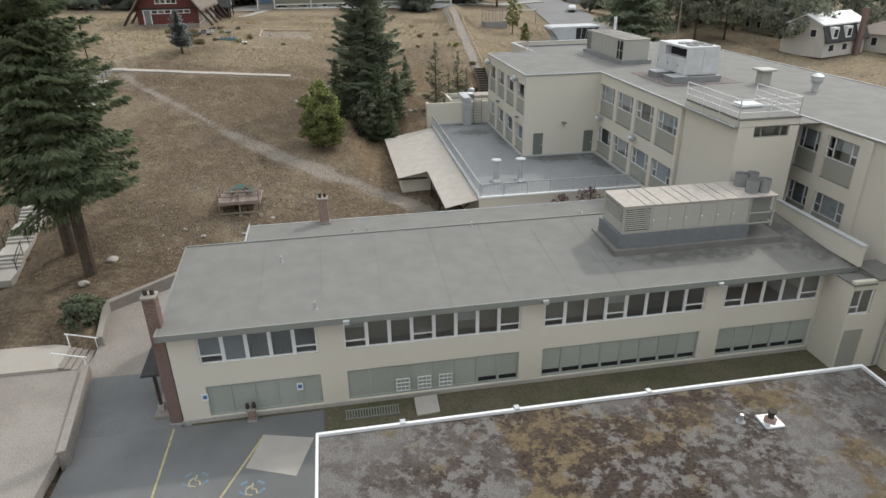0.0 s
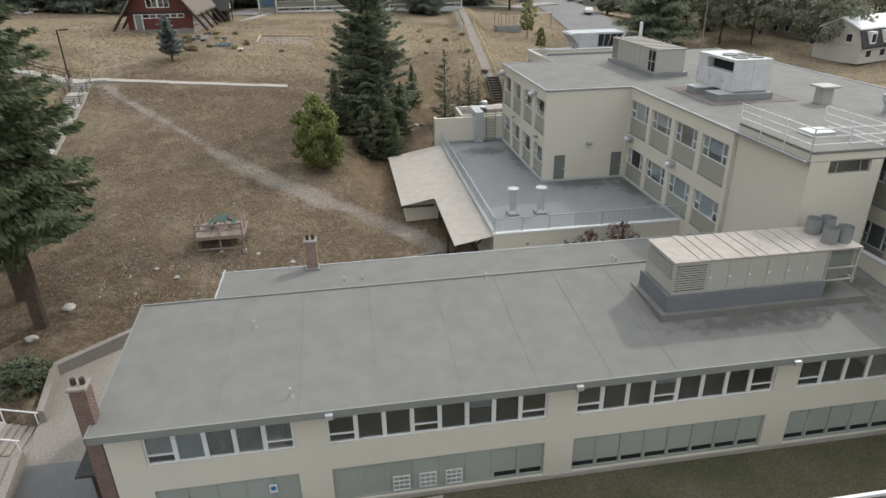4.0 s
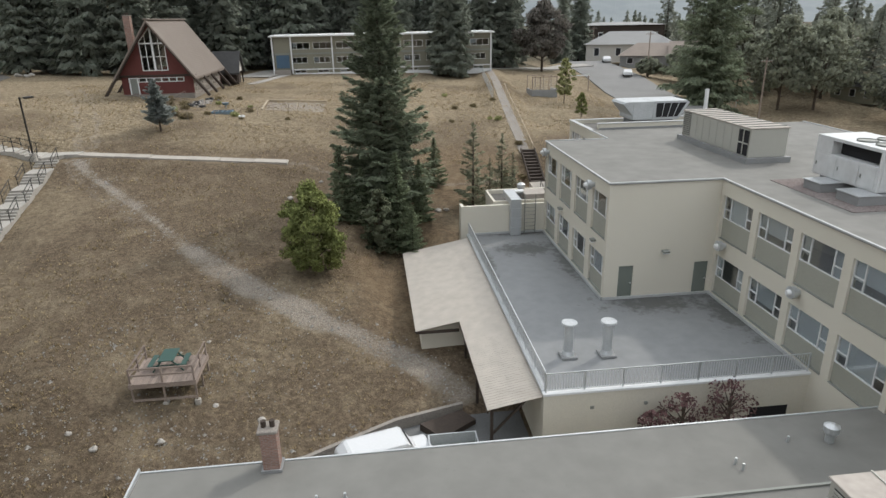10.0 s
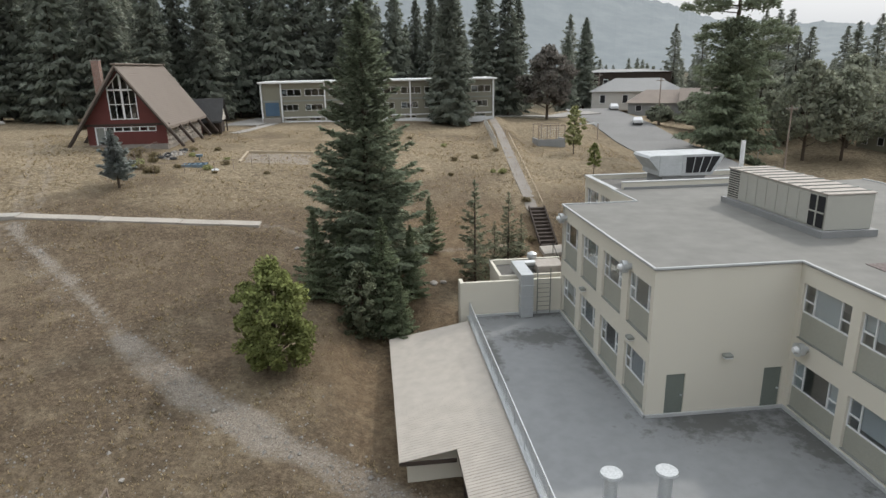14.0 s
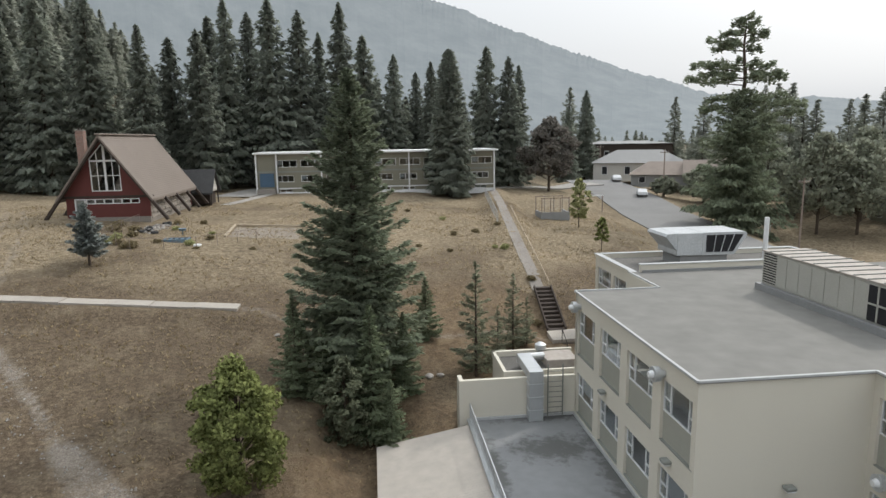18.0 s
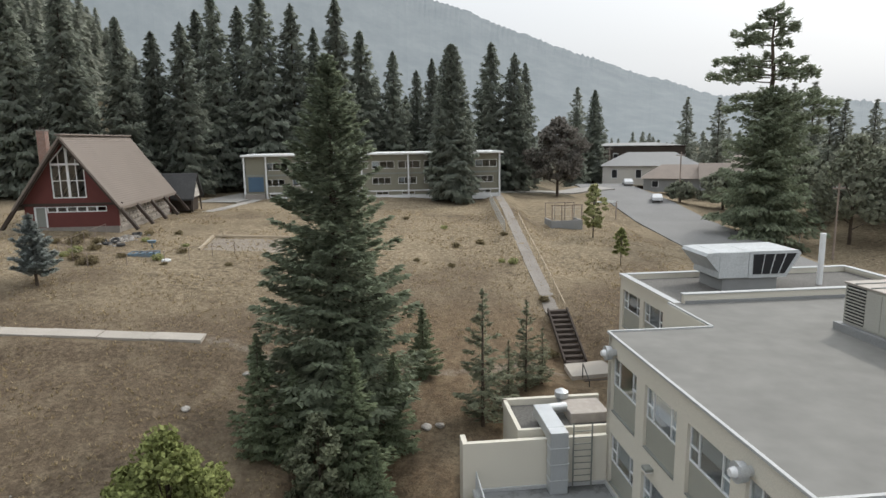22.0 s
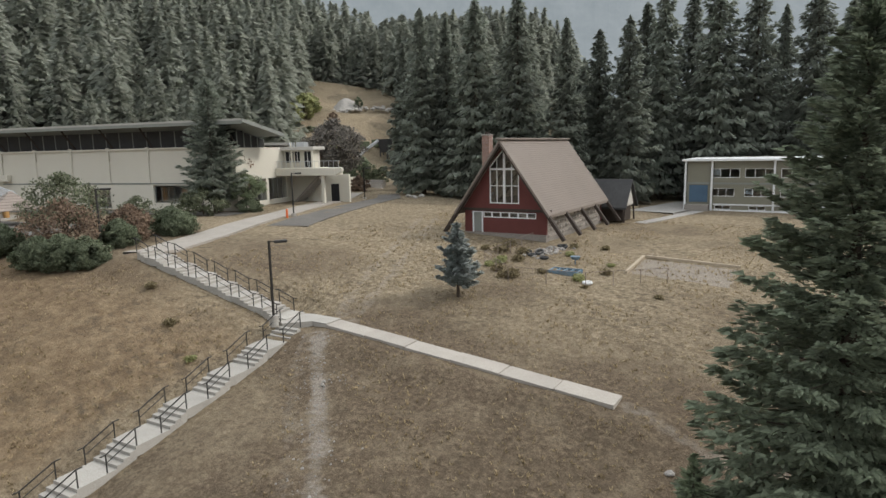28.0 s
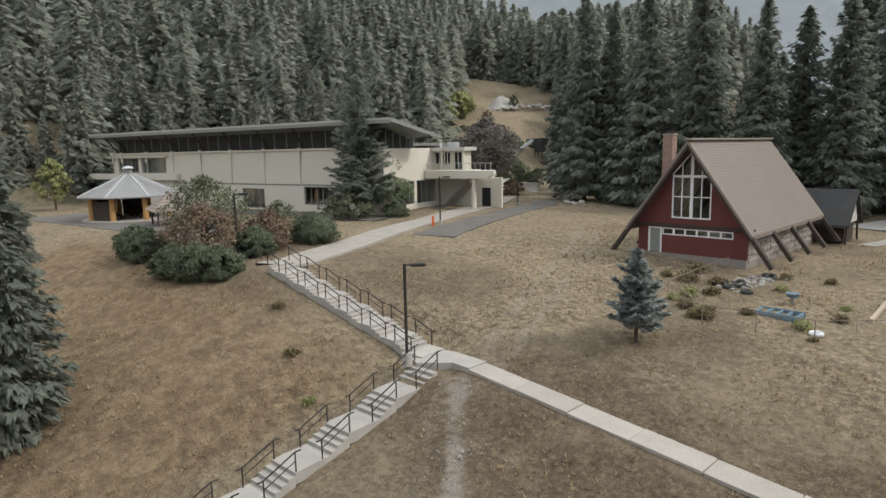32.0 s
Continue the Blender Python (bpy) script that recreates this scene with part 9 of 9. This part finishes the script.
# ---- vehicles ----
def car(u, v, turn, label, L=4.5, W=1.8, H=1.45, group="parked cars", paint="car_white", van=False, z=None):
    z = height(u, v) + 0.1 if z is None else z
    e = new("van" if van else "car")
    e.matrix_basis = RZ @ pose(u, v, z, 0, 0, turn)
    tagged(e, label, "van" if van else "car", group)
    bm = bmesh.new()
    prof = ((0, 0.35), (0, 0.85), (0.05, 0.95), (0.9, 1.02), (1.5, 1.9), (4.4, 1.95), (4.9, 1.6), (5.0, 0.9), (5.0, 0.35)) if van else ((0, 0.32), (0, 0.65), (0.1, 0.78), (1.1, 0.9), (1.75, 1.38), (3.1, 1.45), (3.9, 1.0), (4.45, 0.95), (4.5, 0.35))
    k = L / prof[-1][0]
    rows = []
    for s in (-1, -0.86, 0.86, 1):
        rows.append([bm.verts.new((x * k - L / 2, s * W / 2 * (1 if zz < 1.05 else 0.86), zz - (0.05 if abs(s) == 1 and zz > 0.6 else 0))) for x, zz in prof])
    for a, b in zip(rows, rows[1:]):
        for i in range(len(prof) - 1):
            bm.faces.new((a[i], a[i + 1], b[i + 1], b[i]))
        bm.faces.new((a[-1], a[0], b[0], b[-1]))
    bm.faces.new(rows[0])
    bm.faces.new(rows[-1][::-1])
    bmesh.ops.recalc_face_normals(bm, faces=bm.faces[:])
    body = part("body", bev(bm, 0.09 if van else 0.06), paint, e)
    for s in (-1, 1):
        bm = boxes((-L / 2 + 1.75 * k, -L / 2 + 3.2 * k, s * W * 0.432 - 0.012, s * W * 0.432 + 0.012, 0.98 if not van else 1.15, 1.3 if not van else 1.7))
        part("side_window", bm, "dark", e)
    bm = bmesh.new()
    x0, x1, z0, z1 = (1.0, 1.48, 1.08, 1.84) if van else (1.2, 1.72, 0.97, 1.34)
    q = [bm.verts.new((x * k - L / 2 - 0.025, y * W * 0.40, zz + 0.02)) for x, y, zz in ((x0, -1, z0), (x0, 1, z0), (x1, 0.92, z1), (x1, -0.92, z1))]
    bm.faces.new(q)
    bmesh.ops.solidify(bm, geom=bm.faces[:], thickness=0.01)
    part("windscreen", bm, "dark", e)
    for x in (0.85, 3.65 if not van else 4.0):
        for s in (-1, 1):
            bm = bmesh.new()
            tube(bm, (x * k - L / 2, s * (W / 2 - 0.2), 0.32), (x * k - L / 2, s * (W / 2 + 0.01), 0.32), 0.32, n=16)
            wh = part("wheel", bm, "tyre", e)
            bm = bmesh.new()
            tube(bm, (x * k - L / 2, s * (W / 2), 0.32), (x * k - L / 2, s * (W / 2 + 0.02), 0.32), 0.19, n=12)
            part("rim", bm, "galv", wh)
    for s in (-1, 1):
        part("headlight", bev(boxes((-L / 2 - 0.02, -L / 2 + 0.08, s * W * 0.38 - 0.16, s * W * 0.38 + 0.16, 0.6, 0.74)), 0.02), "galv", e)


car(52.8, 120.8, 250, "white sedan parked at the kerb of the street")
car(56.2, 142.6, 255, "white hatchback parked further up the street")
car(60.5, 158.0, 250, "white car beside the upper street")
car(-1.7, 13.7, 197, "white van parked on the lane behind the wing", L=4.7, W=1.8, group="", van=True, z=-0.28)


# ---- houses beyond the street ----
def house(u, v, w, d, h, roof, yaw, label, wall="house_wall", rmat="house_roof", wins=3, z=None):
    z = height(u, v) - 0.2 if z is None else z
    t = thing("house", (u, v, z), label, "house", "houses beyond the street", yaw=yaw)
    B = BASE[t.name]

    def lp(name, bm, m, parent=None):
        bm.transform(B)
        return part(name, bm, m, parent or t)

    lp("wall", boxes((-w / 2, w / 2, -d / 2, d / 2, 0, h)), wall)
    bm = bmesh.new()
    o = 0.6
    ridge = w * 0.25 if roof > 0 else w / 2 + o
    r = abs(roof)
    vs = [bm.verts.new(p) for p in ((-w / 2 - o, -d / 2 - o, h - 0.1), (w / 2 + o, -d / 2 - o, h - 0.1), (w / 2 + o, d / 2 + o, h - 0.1), (-w / 2 - o, d / 2 + o, h - 0.1), (-ridge, 0, h + r), (ridge, 0, h + r))]
    for f in ((0, 1, 5, 4), (2, 3, 4, 5), (1, 2, 5), (3, 0, 4), (3, 2, 1, 0)):
        bm.faces.new([vs[i] for i in f])
    lp("roof", bm, rmat)
    for i in range(wins):
        s = -w / 2 + (i + 0.5) * w / wins
        wd = lp("window", boxes((s - 0.7, s + 0.7, -d / 2 - 0.05, -d / 2 - 0.001, h * 0.35, h * 0.8)), "white")
        lp("pane", boxes((s - 0.6, s + 0.6, -d / 2 - 0.06, -d / 2 - 0.051, h * 0.37, h * 0.78)), "dark", wd)
        s2 = -d / 2 + (i + 0.5) * d / wins
        wd = lp("window", boxes((-w / 2 - 0.05, -w / 2 - 0.001, s2 - 0.6, s2 + 0.6, h * 0.35, h * 0.8)), "white")
        lp("pane", boxes((-w / 2 - 0.06, -w / 2 - 0.051, s2 - 0.5, s2 + 0.5, h * 0.37, h * 0.78)), "dark", wd)
    return t


house(69, 160, 22, 13, 4.6, 3.0, -0.4, "long low house with a hipped grey roof", "house_wall", "slate", 4, z=8.4)
house(66, 139, 14, 9, 2.9, 2.6, -0.45, "low grey-walled house with a pinkish tan roof", "curb", "house_roof", 3, z=8.3)
house(72.5, 133.5, 8, 8, 2.9, -3.0, -0.45, "gabled wing of the low grey house", "curb", "house_roof", 2, z=8.3)
house(76, 188, 26, 16, 10.2, 0.7, -0.3, "wide modern building with a flat dark roof", "brown_beam", "slate", 5)


def gambrel_house(u, v, yaw):
    z = height(u, v) - 0.2
    t = thing("house", (u, v, z), "white gambrel house with dark shingled lower roof and dormers", "house", "houses beyond the street", yaw=yaw)
    B = BASE[t.name]

    def lp(name, bm, m, parent=None):
        bm.transform(B)
        return part(name, bm, m, parent or t)

    w, d = 13.0, 9.0
    lp("wall", boxes((-w / 2, w / 2, -d / 2 + 0.3, d / 2 - 0.3, 0, 2.9)), "house_wall")
    for s in (-1, 1):
        bm = bmesh.new()
        prof = ((-d / 2 + 0.3, 2.8), (-d / 2 + 1.2, 5.6), (0, 7.2), (d / 2 - 1.2, 5.6), (d / 2 - 0.3, 2.8))
        f0 = [bm.verts.new((s * w / 2, y, zz)) for y, zz in prof]
        f1 = [bm.verts.new((s * (w / 2 - 0.2), y, zz)) for y, zz in prof]
        bm.faces.new(f0)
        bm.faces.new(f1[::-1])
        for k in range(5):
            bm.faces.new((f0[k], f0[(k + 1) % 5], f1[(k + 1) % 5], f1[k]))
        lp("gable_wall", bm, "house_wall")
        bm = bmesh.new()
        slab(bm, [(-w / 2 - 0.3, s * (d / 2 + 0.2)), (w / 2 + 0.3, s * (d / 2 + 0.2)), (w / 2 + 0.3, s * (d / 2 - 1.1)), (-w / 2 - 0.3, s * (d / 2 - 1.1))], [2.5, 2.5, 5.4, 5.4], [2.8, 2.8, 5.7, 5.7])
        lp("lower_roof", bm, "charcoal")
        bm = bmesh.new()
        slab(bm, [(-w / 2 - 0.4, s * (d / 2 - 0.9)), (w / 2 + 0.4, s * (d / 2 - 0.9)), (w / 2 + 0.4, 0), (-w / 2 - 0.4, 0)], [5.45, 5.45, 7.15, 7.15], [5.7, 5.7, 7.4, 7.4])
        lp("upper_roof", bm, "white")
    for k in range(3):
        x = -4.2 + k * 4.2
        dm = lp("dormer", boxes((x - 0.8, x + 0.8, -d / 2 - 0.1, -d / 2 + 1.2, 3.2, 5.2)), "white")
        lp("pane", boxes((x - 0.55, x + 0.55, -d / 2 - 0.13, -d / 2 - 0.11, 3.5, 4.8)), "dark", dm)
        wd = lp("window", boxes((x - 0.8, x + 0.8, -d / 2 + 0.24, -d / 2 + 0.29, 0.9, 2.2)), "white")
        lp("pane", boxes((x - 0.7, x + 0.7, -d / 2 + 0.22, -d / 2 + 0.235, 1.0, 2.1)), "dark", wd)
    for y in (-1.8, 1.8):
        wd = lp("window", boxes((-w / 2 - 0.05, -w / 2 - 0.001, y - 0.6, y + 0.6, 3.4, 4.8)), "white")
        lp("pane", boxes((-w / 2 - 0.07, -w / 2 - 0.051, y - 0.5, y + 0.5, 3.5, 4.7)), "dark", wd)
    lp("chimney", bev(boxes((2.6, 3.9, -d / 2 - 0.7, -d / 2 - 0.1, 0, 8.2)), 0.04), "brick")


gambrel_house(88, 80, 0.35)
house(92, 98, 13, 9, 3.0, 1.4, 0.2, "small dark bungalow with a low grey roof", "olive", "charcoal", 3)
house(104, 80, 14, 10, 3.4, 2.4, 0.3, "tan house with a broad shingle roof")
house(118, 150, 14, 10, 6, 2.4, 0.2, "pale house on the far slope")
house(100, 170, 12, 9, 5, 2.4, -0.2, "pale house on the far slope")

# ---- small things on the upper lawn ----
bm = bmesh.new()
beam(bm, (-14.9, 71.4, height(-14.9, 71.4) + 0.12), (-14.9, 76.9, height(-14.9, 76.9) + 0.12), 0.22)
solid("sandpit_log", bm, "log", "peeled log lying along a bare sand patch", "log", "sandpit logs")
bm = bmesh.new()
beam(bm, (-14.7, 77.0, height(-14.7, 77) + 0.12), (-7.2, 77.3, height(-7.2, 77.3) + 0.12), 0.22)
solid("sandpit_log", bm, "log", "peeled log lying along a bare sand patch", "log", "sandpit logs")
rng = random.Random(3)
rock_me = []
for k in range(5):
    bm = bmesh.new()
    bmesh.ops.create_icosphere(bm, subdivisions=2, radius=0.5)
    for v in bm.verts:
        v.co *= 0.8 + 0.45 * noise.noise(v.co * 1.7 + Vector((k * 7, 0, 0)))
        v.co.z *= 0.7
    me = bpy.data.meshes.new("boulder")
    bm.to_mesh(me)
    bm.free()
    me.materials.append(M["rock"])
    rock_me.append(me)


heap_me = []
for me in rock_me:
    me = me.copy()
    me.materials[0] = M["heap"]
    heap_me.append(me)


def rock(u, v, s, label="grey boulder lying on dry grass", group="boulders", kinds=rock_me, up=0.0):
    o = new("boulder", kinds[rng.randrange(5)])
    o.matrix_basis = RZ @ pose(u, v, height(u, v) + 0.12 * s + up, 0, 0, rng.uniform(0, 360)) @ Matrix.Scale(s, 4)
    tagged(o, label, "rock", group)


for i in range(70):
    f = rng.uniform(-1, 1)
    rock(-22.9 + 0.5 * f + rng.gauss(0, 0.5), 74.8 + 1.9 * f + rng.gauss(0, 0.45), rng.uniform(0.2, 0.6), "dark stone in a heap beside the hall", "stone heap", heap_me)
for u, v, s in ((-21.2, 12.4, 0.9), (-22.4, 9.8, 0.9), (-59.8, 106.2, 1.3), (-58.3, 105.6, 1.2), (-58.5, 107.8, 1.3), (-9, 44.5, 0.6), (-6.5, 48.5, 0.5), (-10.5, 18.5, 0.4), (-8, 17.5, 0.5), (-15.5, 15.5, 0.5), (-17, 16.5, 0.4), (-11.8, 23.6, 0.35), (-12.6, 16.0, 0.5), (4.2, 44.0, 0.7), (5.0, 44.2, 0.6), (-30.6, 47.5, 0.3)):
    rock(u, v, s)


def pebbles():
    g = random.Random(17)
    bm = bmesh.new()
    for i in range(2600):
        if i % 3 == 0:
            k = g.randrange(len(TRAIL) - 1)
            f = g.random()
            u = TRAIL[k][0] + (TRAIL[k + 1][0] - TRAIL[k][0]) * f + g.gauss(0, 1.0)
            v = TRAIL[k][1] + (TRAIL[k + 1][1] - TRAIL[k][1]) * f + g.gauss(0, 1.0)
        else:
            u, v = g.triangular(-24, 0, -17), g.triangular(11.5, 34, 14)
        s = g.uniform(0.03, 0.09) * (2.0 if i % 40 == 1 else 1.0)
        z = height(u, v)
        p = [bm.verts.new((u + s * g.uniform(0.7, 1.2) * math.cos(a), v + s * g.uniform(0.7, 1.2) * math.sin(a), z - 0.02)) for a in (0, 1.57, 3.14, 4.71)]
        q = bm.verts.new((u + s * 0.2, v, z + s * 0.9))
        for a in range(4):
            bm.faces.new((p[a], p[(a + 1) % 4], q))
    solid("loose_stones", bm, "rock", "loose pale stones scattered over the trail and bank", "stones", kind="stuff")


pebbles()


def grass():
    """Dry tufts over the slope and the upper lawn."""
    g = np.random.RandomState(9)
    n = 30000
    u, v = g.uniform(-60, 38, n), g.uniform(11, 100, n)
    keep = []
    for a, b in zip(u, v):
        if 0.3 < a < 37.6 and b < 47 or (a > 5 and b < 55) or near_line(TRAIL, a, b) < 1.3 or noise.noise((a * 0.12, b * 0.12, 3.3)) < -0.15 or abs(b - (52.95 - (a + 30.3) * 0.043)) < 1.0 and -48 < a < -9 or abs(a + 31) < 1.8 and b < 54 or (AU - 6 < a < AU + 6 and 76 < b < 96) or (a < -44 and b > 50):
            continue
        keep.append((a, b, height(a, b)))
    p = np.array(keep)
    m = len(p)
    out = []
    for k in range(4):
        a = g.rand(m) * 6.28
        s = 0.05 + 0.10 * g.rand(m)
        d = np.stack([np.cos(a), np.sin(a), 0 * a], 1)
        e = np.stack([-np.sin(a), np.cos(a), 0 * a], 1)
        hgt = (0.04 + 0.10 * g.rand(m))[:, None] * np.array([[0, 0, 1.0]])
        b0 = p + d * (s * 0.4)[:, None]
        out.append(np.stack([b0 - e * 0.035 - [0, 0, 0.03], b0 + e * 0.035 - [0, 0, 0.03], b0 + d * s[:, None] + hgt + e * 0.012, b0 + d * s[:, None] + hgt - e * 0.012], 1))
    me = spray_mesh("dry_grass", np.concatenate(out), "straw")
    ob = new("dry_grass", me)
    ob.matrix_basis = RZ
    tagged(ob, "short dry straw-coloured grass tufts", "grass", kind="stuff")


grass()


# ---- weeds on the lawn ----
weed_me = []
for k in range(4):
    g = random.Random(90 + k)
    cl = [((0.34 * math.cos(2.4 * q) * (q / 9) ** 0.5, 0.34 * math.sin(2.4 * q) * (q / 9) ** 0.5, g.uniform(0.1, 0.34)), g.uniform(0.26, 0.36)) for q in range(9)]
    weed_me.append(spray_mesh("weed_clump", leaf_quads(cl, 60, 0.075, 90 + k, 0.8), ("leaf_pale", "weed", "weed", "weed")[k]))
for k, (u, v, s) in enumerate(((10.0, 86.8, 1.2), (10.2, 76.8, 1.3), (13.2, 78.9, 1.3), (16.4, 81.3, 1.2), (-16.5, 72.8, 0.9), (-18.7, 78.3, 1.2), (-22.8, 67.0, 1.4), (5.6, 71.1, 0.9), (14.2, 71.9, 1.0), (8.9, 69.8, 1.0), (-11.2, 66.6, 0.9), (5.7, 92.2, 1.1), (15.2, 71.0, 1.5), (-23.4, 99.0, 1.8), (-24.0, 70.7, 1.5), (-22.4, 66.2, 1.3),
                                (-20.8, 74.6, 1.1), (-16.2, 70.6, 1.2), (-28.0, 72.4, 1.2), (-38.2, 46.7, 1.3), (-34.4, 45.3, 1.0), (-42.8, 48.6, 1.2), (-16.6, 66.4, 0.8), (-24.6, 73.0, 1.6), (-25.4, 68.0, 1.2), (15.9, 62.0, 1.3), (14.6, 54.6, 1.2), (12.2, 52.4, 1.0), (-25.0, 69.4, 1.7), (-24.2, 67.2, 1.5), (-23.0, 66.0, 1.6), (-21.4, 77.4, 1.3), (-17.6, 68.0, 1.5), (-20.8, 68.4, 1.2), (-26.4, 72.4, 1.9), (-26.8, 75.0, 1.8))):
    o = new("weed_clump", weed_me[k % 4])
    o.matrix_basis = RZ @ pose(u, v, height(u, v) - 0.03, 0, 0, k * 47) @ Matrix.Scale(s * 0.75, 4)
    tagged(o, "low dry weed clump on the lawn", "weed", "weeds on the lawn")

ss = thing("stop_sign", (60.8, 92.2, height(60.8, 92.2)), "red octagonal stop sign on a grey post", "sign")
z = height(60.8, 92.2)
bm = bmesh.new()
tube(bm, (60.8, 92.2, z - 0.4), (60.8, 92.2, z + 2.7), 0.04, n=8)
part("post", bm, "galv", ss)
face = Vector((-0.72, -0.69, 0))
side = Vector((0.69, -0.72, 0))
for nm, r, d0, d1, m in (("border", 0.42, 0.03, 0.06, "white"), ("plate", 0.38, 0.062, 0.07, "stop_red")):
    bm = bmesh.new()
    c = Vector((60.8, 92.2, z + 2.3))
    ra, rb = [], []
    for k in range(8):
        a = math.pi / 4 * (k + 0.5)
        p = c + side * (r * math.cos(a)) + Vector((0, 0, r * math.sin(a)))
        ra.append(bm.verts.new(p + face * d0))
        rb.append(bm.verts.new(p + face * d1))
    bm.faces.new(rb)
    bm.faces.new(ra[::-1])
    for k in range(8):
        bm.faces.new((ra[k], ra[(k + 1) % 8], rb[(k + 1) % 8], rb[k]))
    part(nm, bm, m, ss)
bm = bmesh.new()
beam(bm, c + face * 0.074 - side * 0.26, c + face * 0.074 + side * 0.26, 0.006, 0.17)
part("lettering_bar", bm, "white", ss)

# brush and stones on the cleared hillside
g = random.Random(77)
for k in range(70):
    f = g.random()
    rock(-158 + 28 * f + g.uniform(-1, 1), 194 + 11 * f + g.uniform(-2.5, 1.5), g.uniform(0.8, 2.2), "pale block of rubble below the gravel mound", "rubble blocks", up=0.5)
for k in range(16):
    d, r = 100 + 8.2 * k, g.uniform(0.74, 0.97)
    v = 28 + d / math.hypot(1, r)
    u = -7 - (v - 28) * r
    if k % 3 == 2:
        rock(u, v, g.uniform(1.0, 2.2), "pale boulder on the cleared hillside", "hillside boulders")
    else:
        broad_tree("hill_shrub", u, v, g.uniform(1.8, 4.2), g.uniform(1.6, 2.8), 300 + k, ("leaf_grey", "leaf_red", "leaf", "shrub")[k % 4], "small mixed shrub on the cleared hillside", "shrub", low=0.05, clumps=26, per=50, size=0.22, trunk=0.08, group="hillside shrubs")


def utility_pole(u, v, h, arm):
    z = height(u, v)
    t = thing("utility_pole", (u, v, z), "tall weathered timber utility pole beside the street", "pole", "utility poles")
    bm = bmesh.new()
    tube(bm, (u, v, z - 0.5), (u, v, z + h), 0.15, 0.1, 10)
    part("shaft", bm, "wood_grey", t)
    bm = bmesh.new()
    beam(bm, (u - arm, v, z + h - 0.6), (u + arm, v, z + h - 0.6), 0.12)
    part("crossarm", bm, "wood_grey", t)
    for s in (-0.9, -0.4, 0.4, 0.9):
        bm = bmesh.new()
        tube(bm, (u + s * arm, v, z + h - 0.54), (u + s * arm, v, z + h - 0.34), 0.05, n=8)
        part("insulator", bm, "hood_metal", t)


for u, v, h in ((57.2, 121.0, 9.0), (61.5, 86.4, 10.0), (60.5, 165.0, 10.0)):
    utility_pole(u, v, h, 0.9)
